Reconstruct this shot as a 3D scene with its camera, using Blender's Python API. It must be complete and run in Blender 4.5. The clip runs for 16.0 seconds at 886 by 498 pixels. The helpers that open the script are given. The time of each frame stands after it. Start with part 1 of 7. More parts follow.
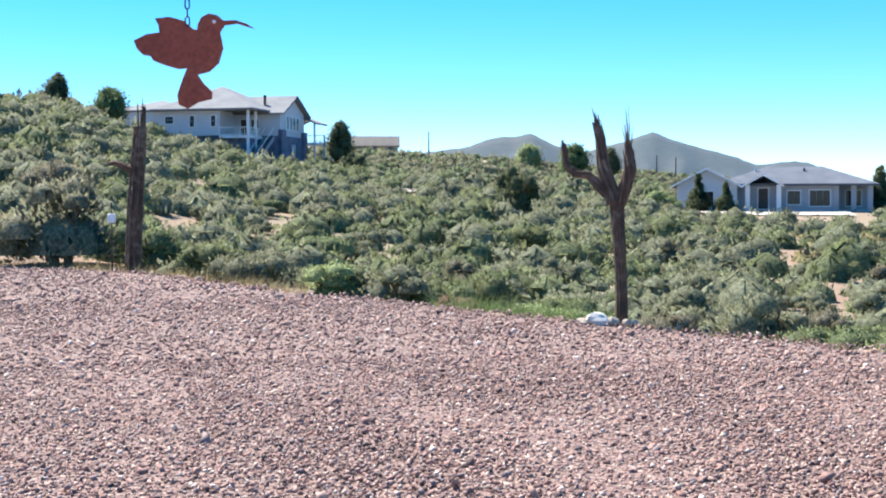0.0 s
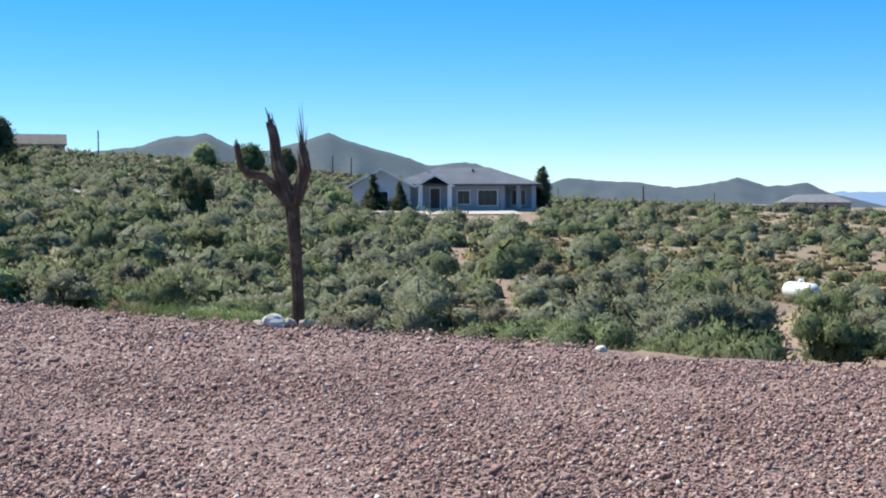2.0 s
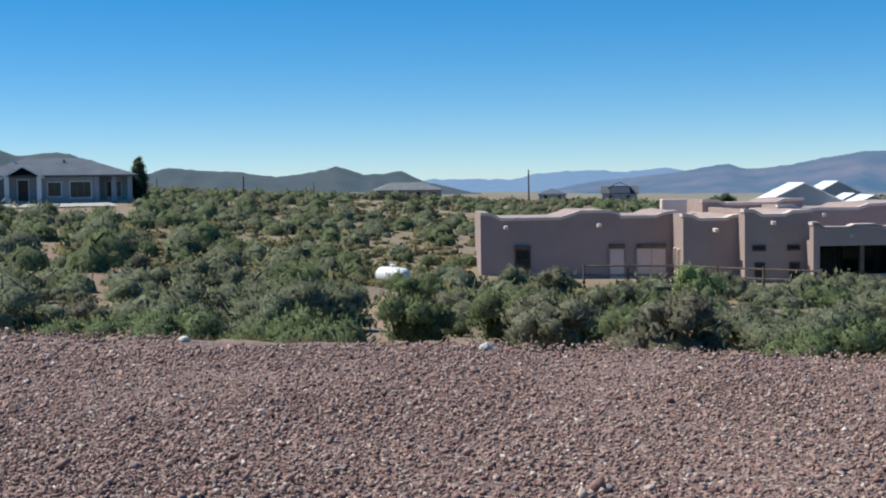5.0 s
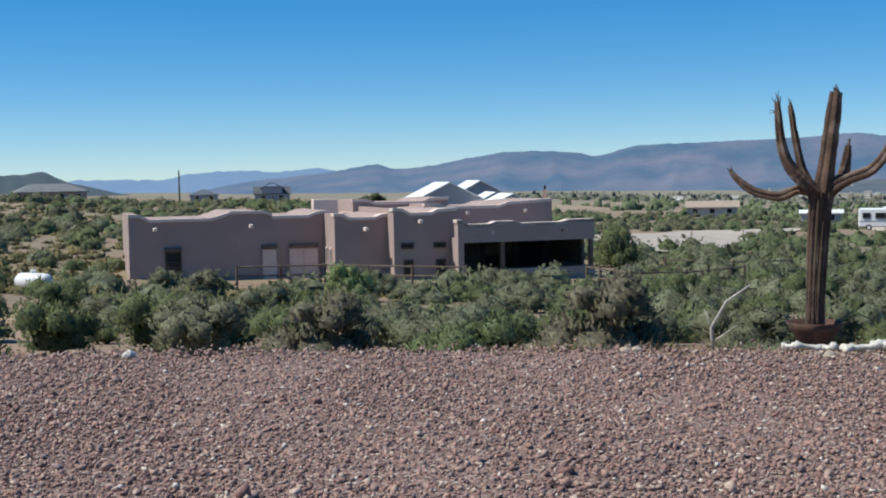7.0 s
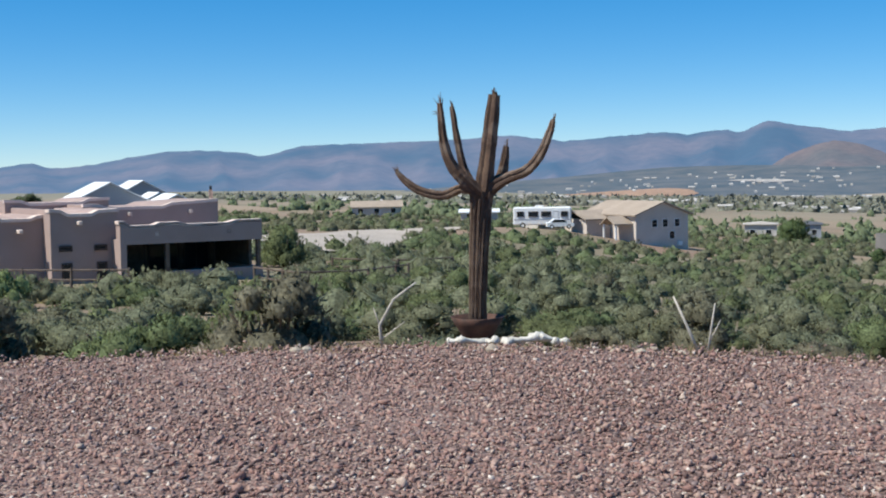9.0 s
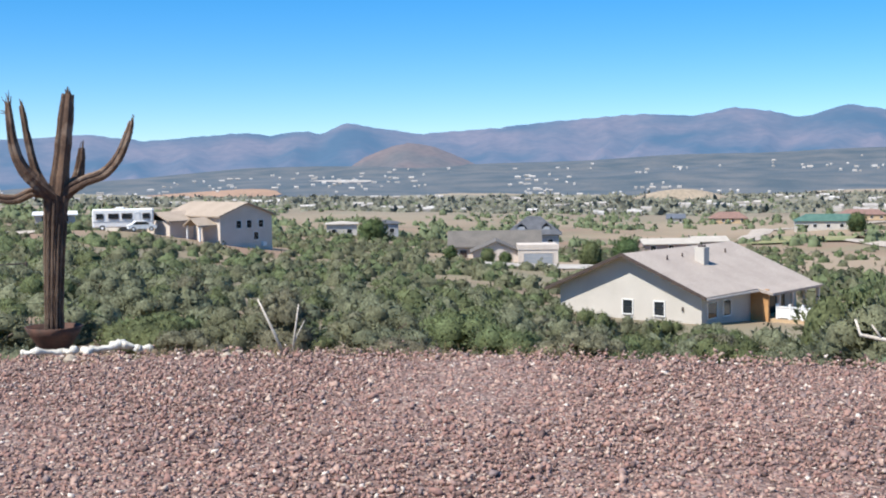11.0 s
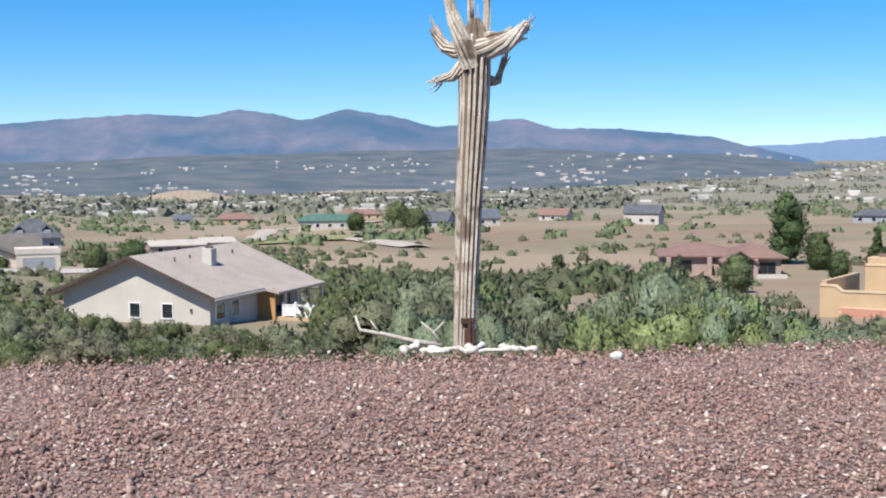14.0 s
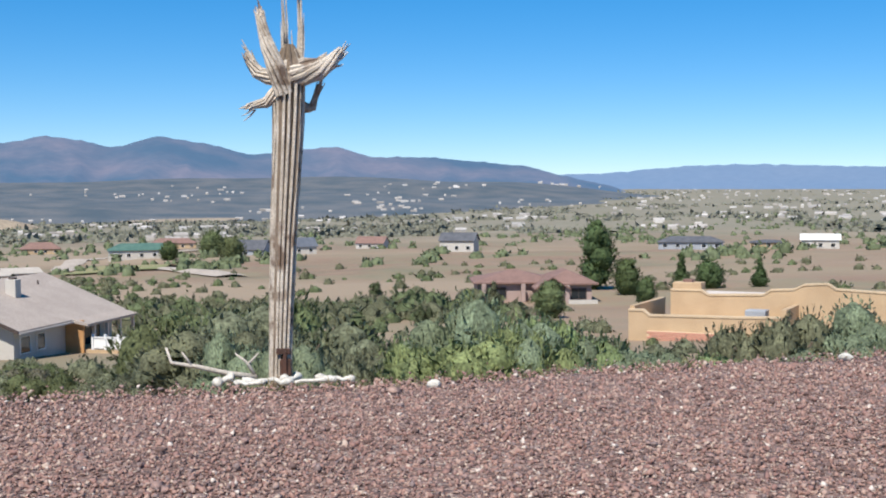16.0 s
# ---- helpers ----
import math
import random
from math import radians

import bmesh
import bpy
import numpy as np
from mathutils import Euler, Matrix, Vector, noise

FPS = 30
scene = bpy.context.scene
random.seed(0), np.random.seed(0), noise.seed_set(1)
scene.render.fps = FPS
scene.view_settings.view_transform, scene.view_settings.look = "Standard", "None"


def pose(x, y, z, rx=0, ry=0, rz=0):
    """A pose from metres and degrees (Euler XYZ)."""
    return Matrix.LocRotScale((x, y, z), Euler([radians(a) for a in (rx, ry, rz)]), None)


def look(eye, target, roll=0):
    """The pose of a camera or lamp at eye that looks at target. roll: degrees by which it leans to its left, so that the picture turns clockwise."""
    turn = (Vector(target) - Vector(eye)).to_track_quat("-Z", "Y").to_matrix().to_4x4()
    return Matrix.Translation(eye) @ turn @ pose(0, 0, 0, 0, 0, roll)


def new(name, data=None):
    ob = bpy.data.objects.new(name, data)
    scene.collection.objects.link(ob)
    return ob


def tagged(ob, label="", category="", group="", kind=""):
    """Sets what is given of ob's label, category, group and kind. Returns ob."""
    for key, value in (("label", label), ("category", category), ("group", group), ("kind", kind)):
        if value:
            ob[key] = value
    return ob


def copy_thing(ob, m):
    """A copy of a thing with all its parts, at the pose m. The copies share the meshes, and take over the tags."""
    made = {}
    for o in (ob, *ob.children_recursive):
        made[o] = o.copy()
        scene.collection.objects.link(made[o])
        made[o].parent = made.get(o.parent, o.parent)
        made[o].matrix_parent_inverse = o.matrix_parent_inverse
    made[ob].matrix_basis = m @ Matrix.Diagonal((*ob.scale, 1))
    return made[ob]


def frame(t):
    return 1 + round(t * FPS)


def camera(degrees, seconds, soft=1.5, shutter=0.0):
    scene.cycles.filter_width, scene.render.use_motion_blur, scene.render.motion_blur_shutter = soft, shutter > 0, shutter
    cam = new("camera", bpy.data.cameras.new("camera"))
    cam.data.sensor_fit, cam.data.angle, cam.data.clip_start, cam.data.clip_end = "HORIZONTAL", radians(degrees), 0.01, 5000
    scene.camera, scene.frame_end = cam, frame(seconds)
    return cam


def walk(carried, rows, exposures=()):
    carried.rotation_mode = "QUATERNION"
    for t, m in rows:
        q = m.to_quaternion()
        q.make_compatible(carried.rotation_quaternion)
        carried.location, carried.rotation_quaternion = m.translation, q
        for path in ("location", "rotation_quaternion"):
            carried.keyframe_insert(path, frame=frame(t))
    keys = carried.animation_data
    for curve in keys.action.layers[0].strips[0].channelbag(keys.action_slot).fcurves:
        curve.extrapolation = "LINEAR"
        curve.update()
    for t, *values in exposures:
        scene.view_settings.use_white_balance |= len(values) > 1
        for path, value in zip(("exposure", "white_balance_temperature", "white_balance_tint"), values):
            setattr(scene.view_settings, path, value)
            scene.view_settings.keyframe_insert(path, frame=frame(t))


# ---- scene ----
cam = camera(39.09, 16.0, soft=2.0)
EYE = 1.6
ROWS = [
    (0.0, 0.0, -0.0, -0.0, -0.0, -2.37, 0.04),
    (0.5, 0.007, 0.01, 0.0, -4.38, -2.35, 0.13),
    (1.0, 0.008, 0.04, 0.001, -8.27, -2.37, 0.13),
    (1.5, 0.022, 0.074, 0.002, -11.39, -2.38, 0.15),
    (2.0, 0.038, 0.097, 0.005, -14.74, -2.39, 0.19),
    (2.5, 0.057, 0.113, 0.005, -18.45, -2.41, 0.19),
    (3.0, 0.06, 0.124, 0.003, -20.78, -2.66, 0.43),
    (5.5, 0.172, -0.309, 0.023, -37.47, -3.05, 0.88),
    (6.0, 0.208, -0.281, 0.024, -42.81, -3.12, 0.98),
    (6.5, 0.244, -0.243, 0.024, -47.63, -3.21, 1.08),
    (7.0, 0.257, -0.231, 0.022, -48.7, -3.27, 1.05),
    (7.5, 0.265, -0.224, 0.018, -49.74, -3.26, 1.02),
    (8.0, 0.28, -0.2, 0.016, -53.98, -3.35, 0.97),
    (8.5, 0.307, -0.182, 0.014, -57.87, -3.41, 0.94),
    (9.0, 0.336, -0.162, 0.012, -63.91, -3.52, 0.92),
    (9.5, 0.379, -0.164, 0.012, -69.99, -3.59, 0.94),
    (12.0, 0.334, -0.183, 0.042, -89.45, -3.85, 0.63),
    (12.5, 0.361, -0.193, 0.039, -93.02, -3.88, 0.55),
    (13.0, 0.377, -0.189, 0.036, -97.15, -3.92, 0.47),
    (13.5, 0.387, -0.184, 0.037, -101.57, -3.94, 0.39),
    (14.0, 0.409, -0.19, 0.035, -105.19, -3.95, 0.4),
    (14.5, 0.432, -0.199, 0.032, -108.03, -3.95, 0.35),
    (15.0, 0.457, -0.212, 0.033, -110.8, -3.96, 0.33),
    (15.5, 0.499, -0.226, 0.029, -112.89, -3.36, 0.34),
    (16.0, 0.505, -0.231, 0.03, -113.59, -2.71, 0.34),
]
walk(cam, [(t, pose(x, y, EYE + z, 90 + pitch, roll, yaw)) for t, x, y, z, yaw, pitch, roll in ROWS], exposures=[(0.0, 1.40, 6650, 10), (0.5, 1.38, 6650, 10), (1.0, 1.2, 6600, 10), (2.0, 0.75, 6500, 9), (2.5, 0.56, 6500, 8), (3.0, 0.45, 6480, 7), (5.5, 0.18, 6450, 5), (7.0, 0.15, 6450, 5), (9.0, 0.30, 6450, 6), (9.5, 0.42, 6480, 7), (12.5, 0.66, 6520, 10), (13.5, 0.54, 6550, 10), (15.0, 0.46, 6600, 10), (16.0, 0.36, 6600, 10)])

# ---- world and sun ----
SUN_AZ, SUN_EL = -45.0, 54.0
world = bpy.data.worlds.new("sky")
scene.world = world
world.use_nodes = True
wn, wl = world.node_tree.nodes, world.node_tree.links
sky = wn.new("ShaderNodeTexSky")
sky.sky_type, sky.sun_disc = "NISHITA", False
sky.sun_elevation, sky.sun_rotation = radians(SUN_EL), radians(SUN_AZ)
sky.altitude, sky.air_density, sky.dust_density, sky.ozone_density = 1600.0, 0.78, 0.0, 5.5
deeper = wn.new("ShaderNodeHueSaturation")
deeper.inputs["Hue"].default_value, deeper.inputs["Saturation"].default_value, deeper.inputs["Value"].default_value = 0.498, 1.6, 1.75
even = wn.new("ShaderNodeGamma")
even.inputs["Gamma"].default_value = 0.7
wl.new(sky.outputs[0], even.inputs["Color"])
wl.new(even.outputs[0], deeper.inputs["Color"])
cool = wn.new("ShaderNodeMix")
cool.data_type, cool.blend_type = "RGBA", "MULTIPLY"
cool.inputs[0].default_value, cool.inputs[7].default_value = 1.0, (0.94, 0.985, 1.05, 1)
wl.new(deeper.outputs[0], cool.inputs[6])
wl.new(cool.outputs[2], wn["Background"].inputs[0])
wn["Background"].inputs[1].default_value = 0.10
sun_data = bpy.data.lights.new("sun", "SUN")
sun_data.energy, sun_data.angle, sun_data.color = 5.0, radians(0.53), (1.0, 0.95, 0.87)
sun = new("sun", sun_data)
sun_way = Vector((math.sin(radians(SUN_AZ)) * math.cos(radians(SUN_EL)), math.cos(radians(SUN_AZ)) * math.cos(radians(SUN_EL)), math.sin(radians(SUN_EL))))
sun.matrix_world = look(sun_way * 60, (0, 0, 0))

# ---- materials ----
def surface(name, a, b, scale=3.0, rough=0.85, bump=0.3, fine=40.0, metal=0.0, island=0.0, thing=0.0, mark=None, mark_scale=0.4, dist=0.02):
    """A two-tone surface with broad and fine variation, relief, and an optional stain colour."""
    m = bpy.data.materials.new(name)
    m.use_nodes = True
    n, l = m.node_tree.nodes, m.node_tree.links
    bsdf = n["Principled BSDF"]
    co = n.new("ShaderNodeTexCoord").outputs["Object"]
    def nz(s, detail=4.0):
        t = n.new("ShaderNodeTexNoise")
        t.inputs["Scale"].default_value, t.inputs["Detail"].default_value = s, detail
        l.new(co, t.inputs["Vector"])
        return t.outputs["Fac"]
    def ramp(fac, lo, hi):
        r = n.new("ShaderNodeMapRange")
        r.inputs["From Min"].default_value, r.inputs["From Max"].default_value = lo, hi
        l.new(fac, r.inputs["Value"])
        return r.outputs["Result"]
    def mix(fac, c1, c2):
        x = n.new("ShaderNodeMix")
        x.data_type = "RGBA"
        l.new(fac, x.inputs[0])
        for i, c in ((6, c1), (7, c2)):
            if isinstance(c, tuple):
                x.inputs[i].default_value = (*c, 1)
            else:
                l.new(c, x.inputs[i])
        return x.outputs[2]
    broad, small = nz(scale), nz(fine, 6.0)
    col = mix(ramp(broad, 0.35, 0.65), a, b)
    dark = n.new("ShaderNodeMix")
    dark.data_type, dark.blend_type = "RGBA", "MULTIPLY"
    dark.inputs[0].default_value = 0.55
    shade = n.new("ShaderNodeMapRange")
    shade.inputs["To Min"].default_value, shade.inputs["To Max"].default_value = 0.55, 1.35
    shade.inputs["From Min"].default_value, shade.inputs["From Max"].default_value = 0.3, 0.7
    l.new(small, shade.inputs["Value"])
    l.new(col, dark.inputs[6])
    l.new(shade.outputs["Result"], dark.inputs[7])
    col = dark.outputs[2]
    if mark:
        col = mix(ramp(nz(mark_scale, 5.0), 0.52, 0.62), col, mark)
    for amount, socket in ((island, ("ShaderNodeNewGeometry", "Random Per Island")), (thing, ("ShaderNodeObjectInfo", "Random"))):
        if amount:
            hsv = n.new("ShaderNodeHueSaturation")
            v = n.new("ShaderNodeMapRange")
            v.inputs["To Min"].default_value, v.inputs["To Max"].default_value = 1 - amount, 1 + amount
            l.new(n.new(socket[0]).outputs[socket[1]], v.inputs["Value"])
            l.new(v.outputs["Result"], hsv.inputs["Value"])
            l.new(col, hsv.inputs["Color"])
            col = hsv.outputs["Color"]
    l.new(col, bsdf.inputs["Base Color"])
    bsdf.inputs["Roughness"].default_value, bsdf.inputs["Metallic"].default_value = rough, metal
    if bump:
        bp = n.new("ShaderNodeBump")
        bp.inputs["Strength"].default_value, bp.inputs["Distance"].default_value = bump, dist
        l.new(small, bp.inputs["Height"])
        l.new(bp.outputs["Normal"], bsdf.inputs["Normal"])
    return m


def leafy(name, a, b, island=0.3, hue=0.02, cut=0.0, gap=0.5):
    """Foliage: two greens varied by leaf and by plant, letting a little light through. cut: leaves per metre within a spray, with gaps between them."""
    m = bpy.data.materials.new(name)
    m.use_nodes = True
    n, l = m.node_tree.nodes, m.node_tree.links
    bsdf = n["Principled BSDF"]
    mixer = n.new("ShaderNodeMix")
    mixer.data_type = "RGBA"
    mixer.inputs[6].default_value, mixer.inputs[7].default_value = (*a, 1), (*b, 1)
    geo, info = n.new("ShaderNodeNewGeometry"), n.new("ShaderNodeObjectInfo")
    l.new(info.outputs["Random"], mixer.inputs[0])
    hsv = n.new("ShaderNodeHueSaturation")
    v = n.new("ShaderNodeMapRange")
    v.inputs["To Min"].default_value, v.inputs["To Max"].default_value = 1 - island, 1 + island
    l.new(geo.outputs["Random Per Island"], v.inputs["Value"])
    h = n.new("ShaderNodeMapRange")
    h.inputs["To Min"].default_value, h.inputs["To Max"].default_value = 0.5 - hue, 0.5 + hue
    l.new(info.outputs["Random"], h.inputs["Value"])
    l.new(v.outputs["Result"], hsv.inputs["Value"])
    l.new(h.outputs["Result"], hsv.inputs["Hue"])
    l.new(mixer.outputs[2], hsv.inputs["Color"])
    l.new(hsv.outputs["Color"], bsdf.inputs["Base Color"])
    bsdf.inputs["Roughness"].default_value, bsdf.inputs["Specular IOR Level"].default_value = 0.8, 0.25
    tr = n.new("ShaderNodeBsdfTranslucent")
    l.new(hsv.outputs["Color"], tr.inputs["Color"])
    ms = n.new("ShaderNodeMixShader")
    ms.inputs[0].default_value = 0.5
    l.new(bsdf.outputs[0], ms.inputs[1])
    l.new(tr.outputs[0], ms.inputs[2])
    out = ms.outputs[0]
    if cut:
        co = n.new("ShaderNodeTexCoord").outputs["Object"]
        nz = n.new("ShaderNodeTexNoise")
        nz.inputs["Scale"].default_value, nz.inputs["Detail"].default_value = cut, 1.0
        l.new(co, nz.inputs["Vector"])
        edge = n.new("ShaderNodeMath")
        edge.operation = "GREATER_THAN"
        edge.inputs[1].default_value = gap
        l.new(nz.outputs["Fac"], edge.inputs[0])
        tone = n.new("ShaderNodeTexNoise")
        tone.inputs["Scale"].default_value = cut * 0.6
        l.new(co, tone.inputs["Vector"])
        vary = n.new("ShaderNodeMapRange")
        vary.inputs["From Min"].default_value, vary.inputs["From Max"].default_value = 0.35, 0.65
        vary.inputs["To Min"].default_value, vary.inputs["To Max"].default_value = 0.6, 1.4
        l.new(tone.outputs["Fac"], vary.inputs["Value"])
        hv = n.new("ShaderNodeHueSaturation")
        l.new(vary.outputs["Result"], hv.inputs["Value"])
        l.new(hsv.outputs["Color"], hv.inputs["Color"])
        l.new(hv.outputs["Color"], bsdf.inputs["Base Color"])
        l.new(hv.outputs["Color"], tr.inputs["Color"])
        relief = n.new("ShaderNodeBump")
        relief.inputs["Strength"].default_value, relief.inputs["Distance"].default_value = 0.8, 0.5 / cut
        l.new(nz.outputs["Fac"], relief.inputs["Height"])
        l.new(relief.outputs["Normal"], bsdf.inputs["Normal"])
    if cut and gap:
        clear = n.new("ShaderNodeBsdfTransparent")
        spray = n.new("ShaderNodeMixShader")
        l.new(edge.outputs[0], spray.inputs[0])
        l.new(clear.outputs[0], spray.inputs[1])
        l.new(out, spray.inputs[2])
        out = spray.outputs[0]
    l.new(out, n["Material Output"].inputs["Surface"])
    return m


def hazed_rock(name, a, b, air, glow, scale):
    """Far slopes; the kilometres of lit air before them are put in as emission."""
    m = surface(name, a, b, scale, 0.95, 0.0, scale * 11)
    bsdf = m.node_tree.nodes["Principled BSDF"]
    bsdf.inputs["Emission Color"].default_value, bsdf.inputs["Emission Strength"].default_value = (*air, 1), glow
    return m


SOIL = surface("soil", (0.27, 0.175, 0.115), (0.33, 0.225, 0.15), 0.15, 0.95, 0.5, 6.0, mark=(0.30, 0.25, 0.12), mark_scale=0.06, dist=0.1)
GRAVEL = surface("gravel", (0.15, 0.085, 0.075), (0.21, 0.125, 0.105), 1.0, 0.95, 1.0, 38.0)
STONE_MIX = surface("stone_mix", (0.3, 0.2, 0.2), (0.3, 0.2, 0.2), 0.35, 0.85, 0.3, 60.0)


def stone_colours(m, stops):
    """Each stone takes one colour of the quarry's mix; grain stays on top."""
    n, l = m.node_tree.nodes, m.node_tree.links
    ramp = n.new("ShaderNodeValToRGB")
    ramp.color_ramp.interpolation = "CONSTANT"
    while len(ramp.color_ramp.elements) < len(stops):
        ramp.color_ramp.elements.new(0.5)
    for e, (p, c) in zip(ramp.color_ramp.elements, stops):
        e.position, e.color = p, (*c, 1)
    l.new(n.new("ShaderNodeNewGeometry").outputs["Random Per Island"], ramp.inputs["Fac"])
    for node in n:
        if node.type == "MIX" and node.blend_type == "MULTIPLY":
            l.new(ramp.outputs["Color"], node.inputs[6])


stone_colours(STONE_MIX, [(0.0, (0.133, 0.082, 0.072)), (0.14, (0.265, 0.150, 0.126)), (0.34, (0.337, 0.203, 0.165)), (0.54, (0.285, 0.188, 0.165)), (0.68, (0.387, 0.262, 0.214)), (0.83, (0.225, 0.165, 0.155)), (0.92, (0.469, 0.358, 0.291)), (0.975, (0.612, 0.523, 0.456))])


def bed_of_stones(m, scale):
    """Small stones packed between the loose ones: a colour and a height for each cell."""
    n, l = m.node_tree.nodes, m.node_tree.links
    co = n.new("ShaderNodeTexCoord").outputs["Object"]
    cell = n.new("ShaderNodeTexVoronoi")
    cell.inputs["Scale"].default_value = scale
    l.new(co, cell.inputs["Vector"])
    pick = n.new("ShaderNodeSeparateColor")
    l.new(cell.outputs["Color"], pick.inputs[0])
    ramp = n.new("ShaderNodeValToRGB")
    ramp.color_ramp.interpolation = "CONSTANT"
    stops = [(0.0, (0.09, 0.058, 0.052)), (0.25, (0.19, 0.115, 0.095)), (0.55, (0.24, 0.155, 0.13)), (0.8, (0.30, 0.215, 0.18)), (0.95, (0.44, 0.36, 0.30))]
    while len(ramp.color_ramp.elements) < len(stops):
        ramp.color_ramp.elements.new(0.5)
    for e, (p, c) in zip(ramp.color_ramp.elements, stops):
        e.position, e.color = p, (*c, 1)
    l.new(pick.outputs[0], ramp.inputs["Fac"])
    bsdf = n["Principled BSDF"]
    l.new(ramp.outputs["Color"], bsdf.inputs["Base Color"])
    for node in n:
        if node.type == "BUMP":
            node.invert = True
            node.inputs["Strength"].default_value, node.inputs["Distance"].default_value = 1.0, 0.02
            l.new(cell.outputs["Distance"], node.inputs["Height"])


bed_of_stones(GRAVEL, 38.0)
STUCCO_ROSE = surface("stucco_rose", (0.35, 0.26, 0.23), (0.39, 0.29, 0.26), 0.5, 0.95, 0.3, 30.0)
# pale stucco; on the parapet caps its lightness stands for sun on their tops
STUCCO_CAP = surface("stucco_cap", (0.68, 0.54, 0.47), (0.74, 0.60, 0.52), 0.8, 0.95, 0.2, 30.0)
STUCCO_WHITE = surface("stucco_white", (0.47, 0.44, 0.395), (0.52, 0.49, 0.445), 0.5, 0.9, 0.2, 25.0)
STUCCO_CREAM = surface("stucco_cream", (0.54, 0.47, 0.41), (0.60, 0.53, 0.47), 0.5, 0.9, 0.2, 25.0)
STUCCO_TAN = surface("stucco_tan", (0.45, 0.32, 0.195), (0.51, 0.37, 0.23), 0.5, 0.92, 0.25, 25.0)
STUCCO_SAND = surface("stucco_sand", (0.52, 0.40, 0.265), (0.58, 0.45, 0.30), 0.5, 0.92, 0.2, 25.0)
STUCCO_PINK = surface("stucco_pink", (0.50, 0.24, 0.17), (0.56, 0.29, 0.21), 0.5, 0.92, 0.25, 25.0)
SIDING = surface("siding", (0.50, 0.53, 0.56), (0.55, 0.58, 0.60), 0.4, 0.7, 0.1, 20.0)
SIDING_GREY = surface("siding_grey", (0.29, 0.31, 0.34), (0.33, 0.35, 0.38), 0.4, 0.75, 0.1, 20.0)
BLUE_STONE = surface("blue_stone", (0.10, 0.11, 0.16), (0.17, 0.18, 0.23), 1.2, 0.9, 0.5, 9.0)
SHINGLE = surface("shingle", (0.16, 0.168, 0.175), (0.20, 0.208, 0.215), 0.6, 0.95, 0.3, 14.0)
SHINGLE_BLUE = surface("shingle_blue", (0.085, 0.10, 0.125), (0.12, 0.135, 0.165), 0.6, 0.95, 0.3, 14.0)
SHINGLE_DARK = surface("shingle_dark", (0.072, 0.077, 0.09), (0.11, 0.115, 0.13), 0.6, 0.95, 0.3, 14.0)
SHINGLE_GREEN = surface("shingle_green", (0.05, 0.12, 0.10), (0.08, 0.16, 0.13), 0.6, 0.9, 0.3, 14.0)
TILE_BEIGE = surface("tile_beige", (0.35, 0.295, 0.255), (0.40, 0.34, 0.295), 0.5, 0.9, 0.3, 10.0)
TILE_TAN = surface("tile_tan", (0.33, 0.265, 0.205), (0.38, 0.305, 0.24), 0.5, 0.9, 0.3, 10.0)
TILE_BROWN = surface("tile_brown", (0.115, 0.105, 0.095), (0.15, 0.135, 0.12), 0.6, 0.9, 0.3, 10.0)
TILE_RED = surface("tile_red", (0.19, 0.115, 0.095), (0.24, 0.145, 0.12), 0.7, 0.9, 0.4, 10.0)
METAL_ROOF = surface("metal_roof", (0.78, 0.78, 0.76), (0.83, 0.82, 0.80), 0.3, 0.5, 0.0, 8.0)
WHITE_PAINT = surface("white_paint", (0.74, 0.74, 0.73), (0.80, 0.80, 0.79), 2.0, 0.5, 0.05, 30.0)
DARK_TRIM = surface("dark_trim", (0.05, 0.035, 0.03), (0.08, 0.055, 0.045), 2.0, 0.7, 0.1, 20.0)
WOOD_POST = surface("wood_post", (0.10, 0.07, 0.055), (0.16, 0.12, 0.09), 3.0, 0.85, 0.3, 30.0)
WOOD_ORANGE = surface("wood_orange", (0.42, 0.22, 0.09), (0.50, 0.28, 0.12), 1.0, 0.7, 0.1, 12.0)
CONCRETE = surface("concrete", (0.40, 0.36, 0.315), (0.46, 0.42, 0.37), 0.4, 0.9, 0.2, 12.0)
ROAD = surface("road_dirt", (0.36, 0.31, 0.26), (0.43, 0.37, 0.31), 0.2, 0.95, 0.3, 5.0)
CACTUS_DARK = surface("cactus_dark", (0.07, 0.038, 0.024), (0.15, 0.09, 0.056), 5.0, 0.85, 0.6, 60.0, mark=(0.20, 0.14, 0.10), mark_scale=6.0)
CACTUS_PALE = surface("cactus_pale", (0.46, 0.39, 0.31), (0.66, 0.59, 0.50), 6.0, 0.85, 0.6, 60.0, mark=(0.20, 0.14, 0.10), mark_scale=5.0)
# bleached trunk, coloured darker to paint the shadow gaps between its pale ribs
CACTUS_GAP_SHADE = surface("cactus_core", (0.16, 0.12, 0.085), (0.26, 0.20, 0.15), 5.0, 0.9, 0.5, 50.0)
CACTUS_RIB = surface("cactus_rib", (0.075, 0.045, 0.03), (0.175, 0.115, 0.075), 6.0, 0.85, 0.5, 60.0)
RUST = surface("rust", (0.055, 0.03, 0.022), (0.10, 0.045, 0.03), 9.0, 0.75, 0.25, 60.0, metal=0.2)
BIRD_RUST = surface("bird_rust", (0.27, 0.055, 0.03), (0.36, 0.085, 0.045), 12.0, 0.7, 0.2, 90.0, metal=0.1)
CHAIN = surface("chain_steel", (0.03, 0.03, 0.035), (0.07, 0.07, 0.07), 8.0, 0.5, 0.1, 60.0, metal=0.7)
BONE = surface("bone", (0.54, 0.51, 0.45), (0.64, 0.61, 0.55), 6.0, 0.8, 0.3, 40.0)
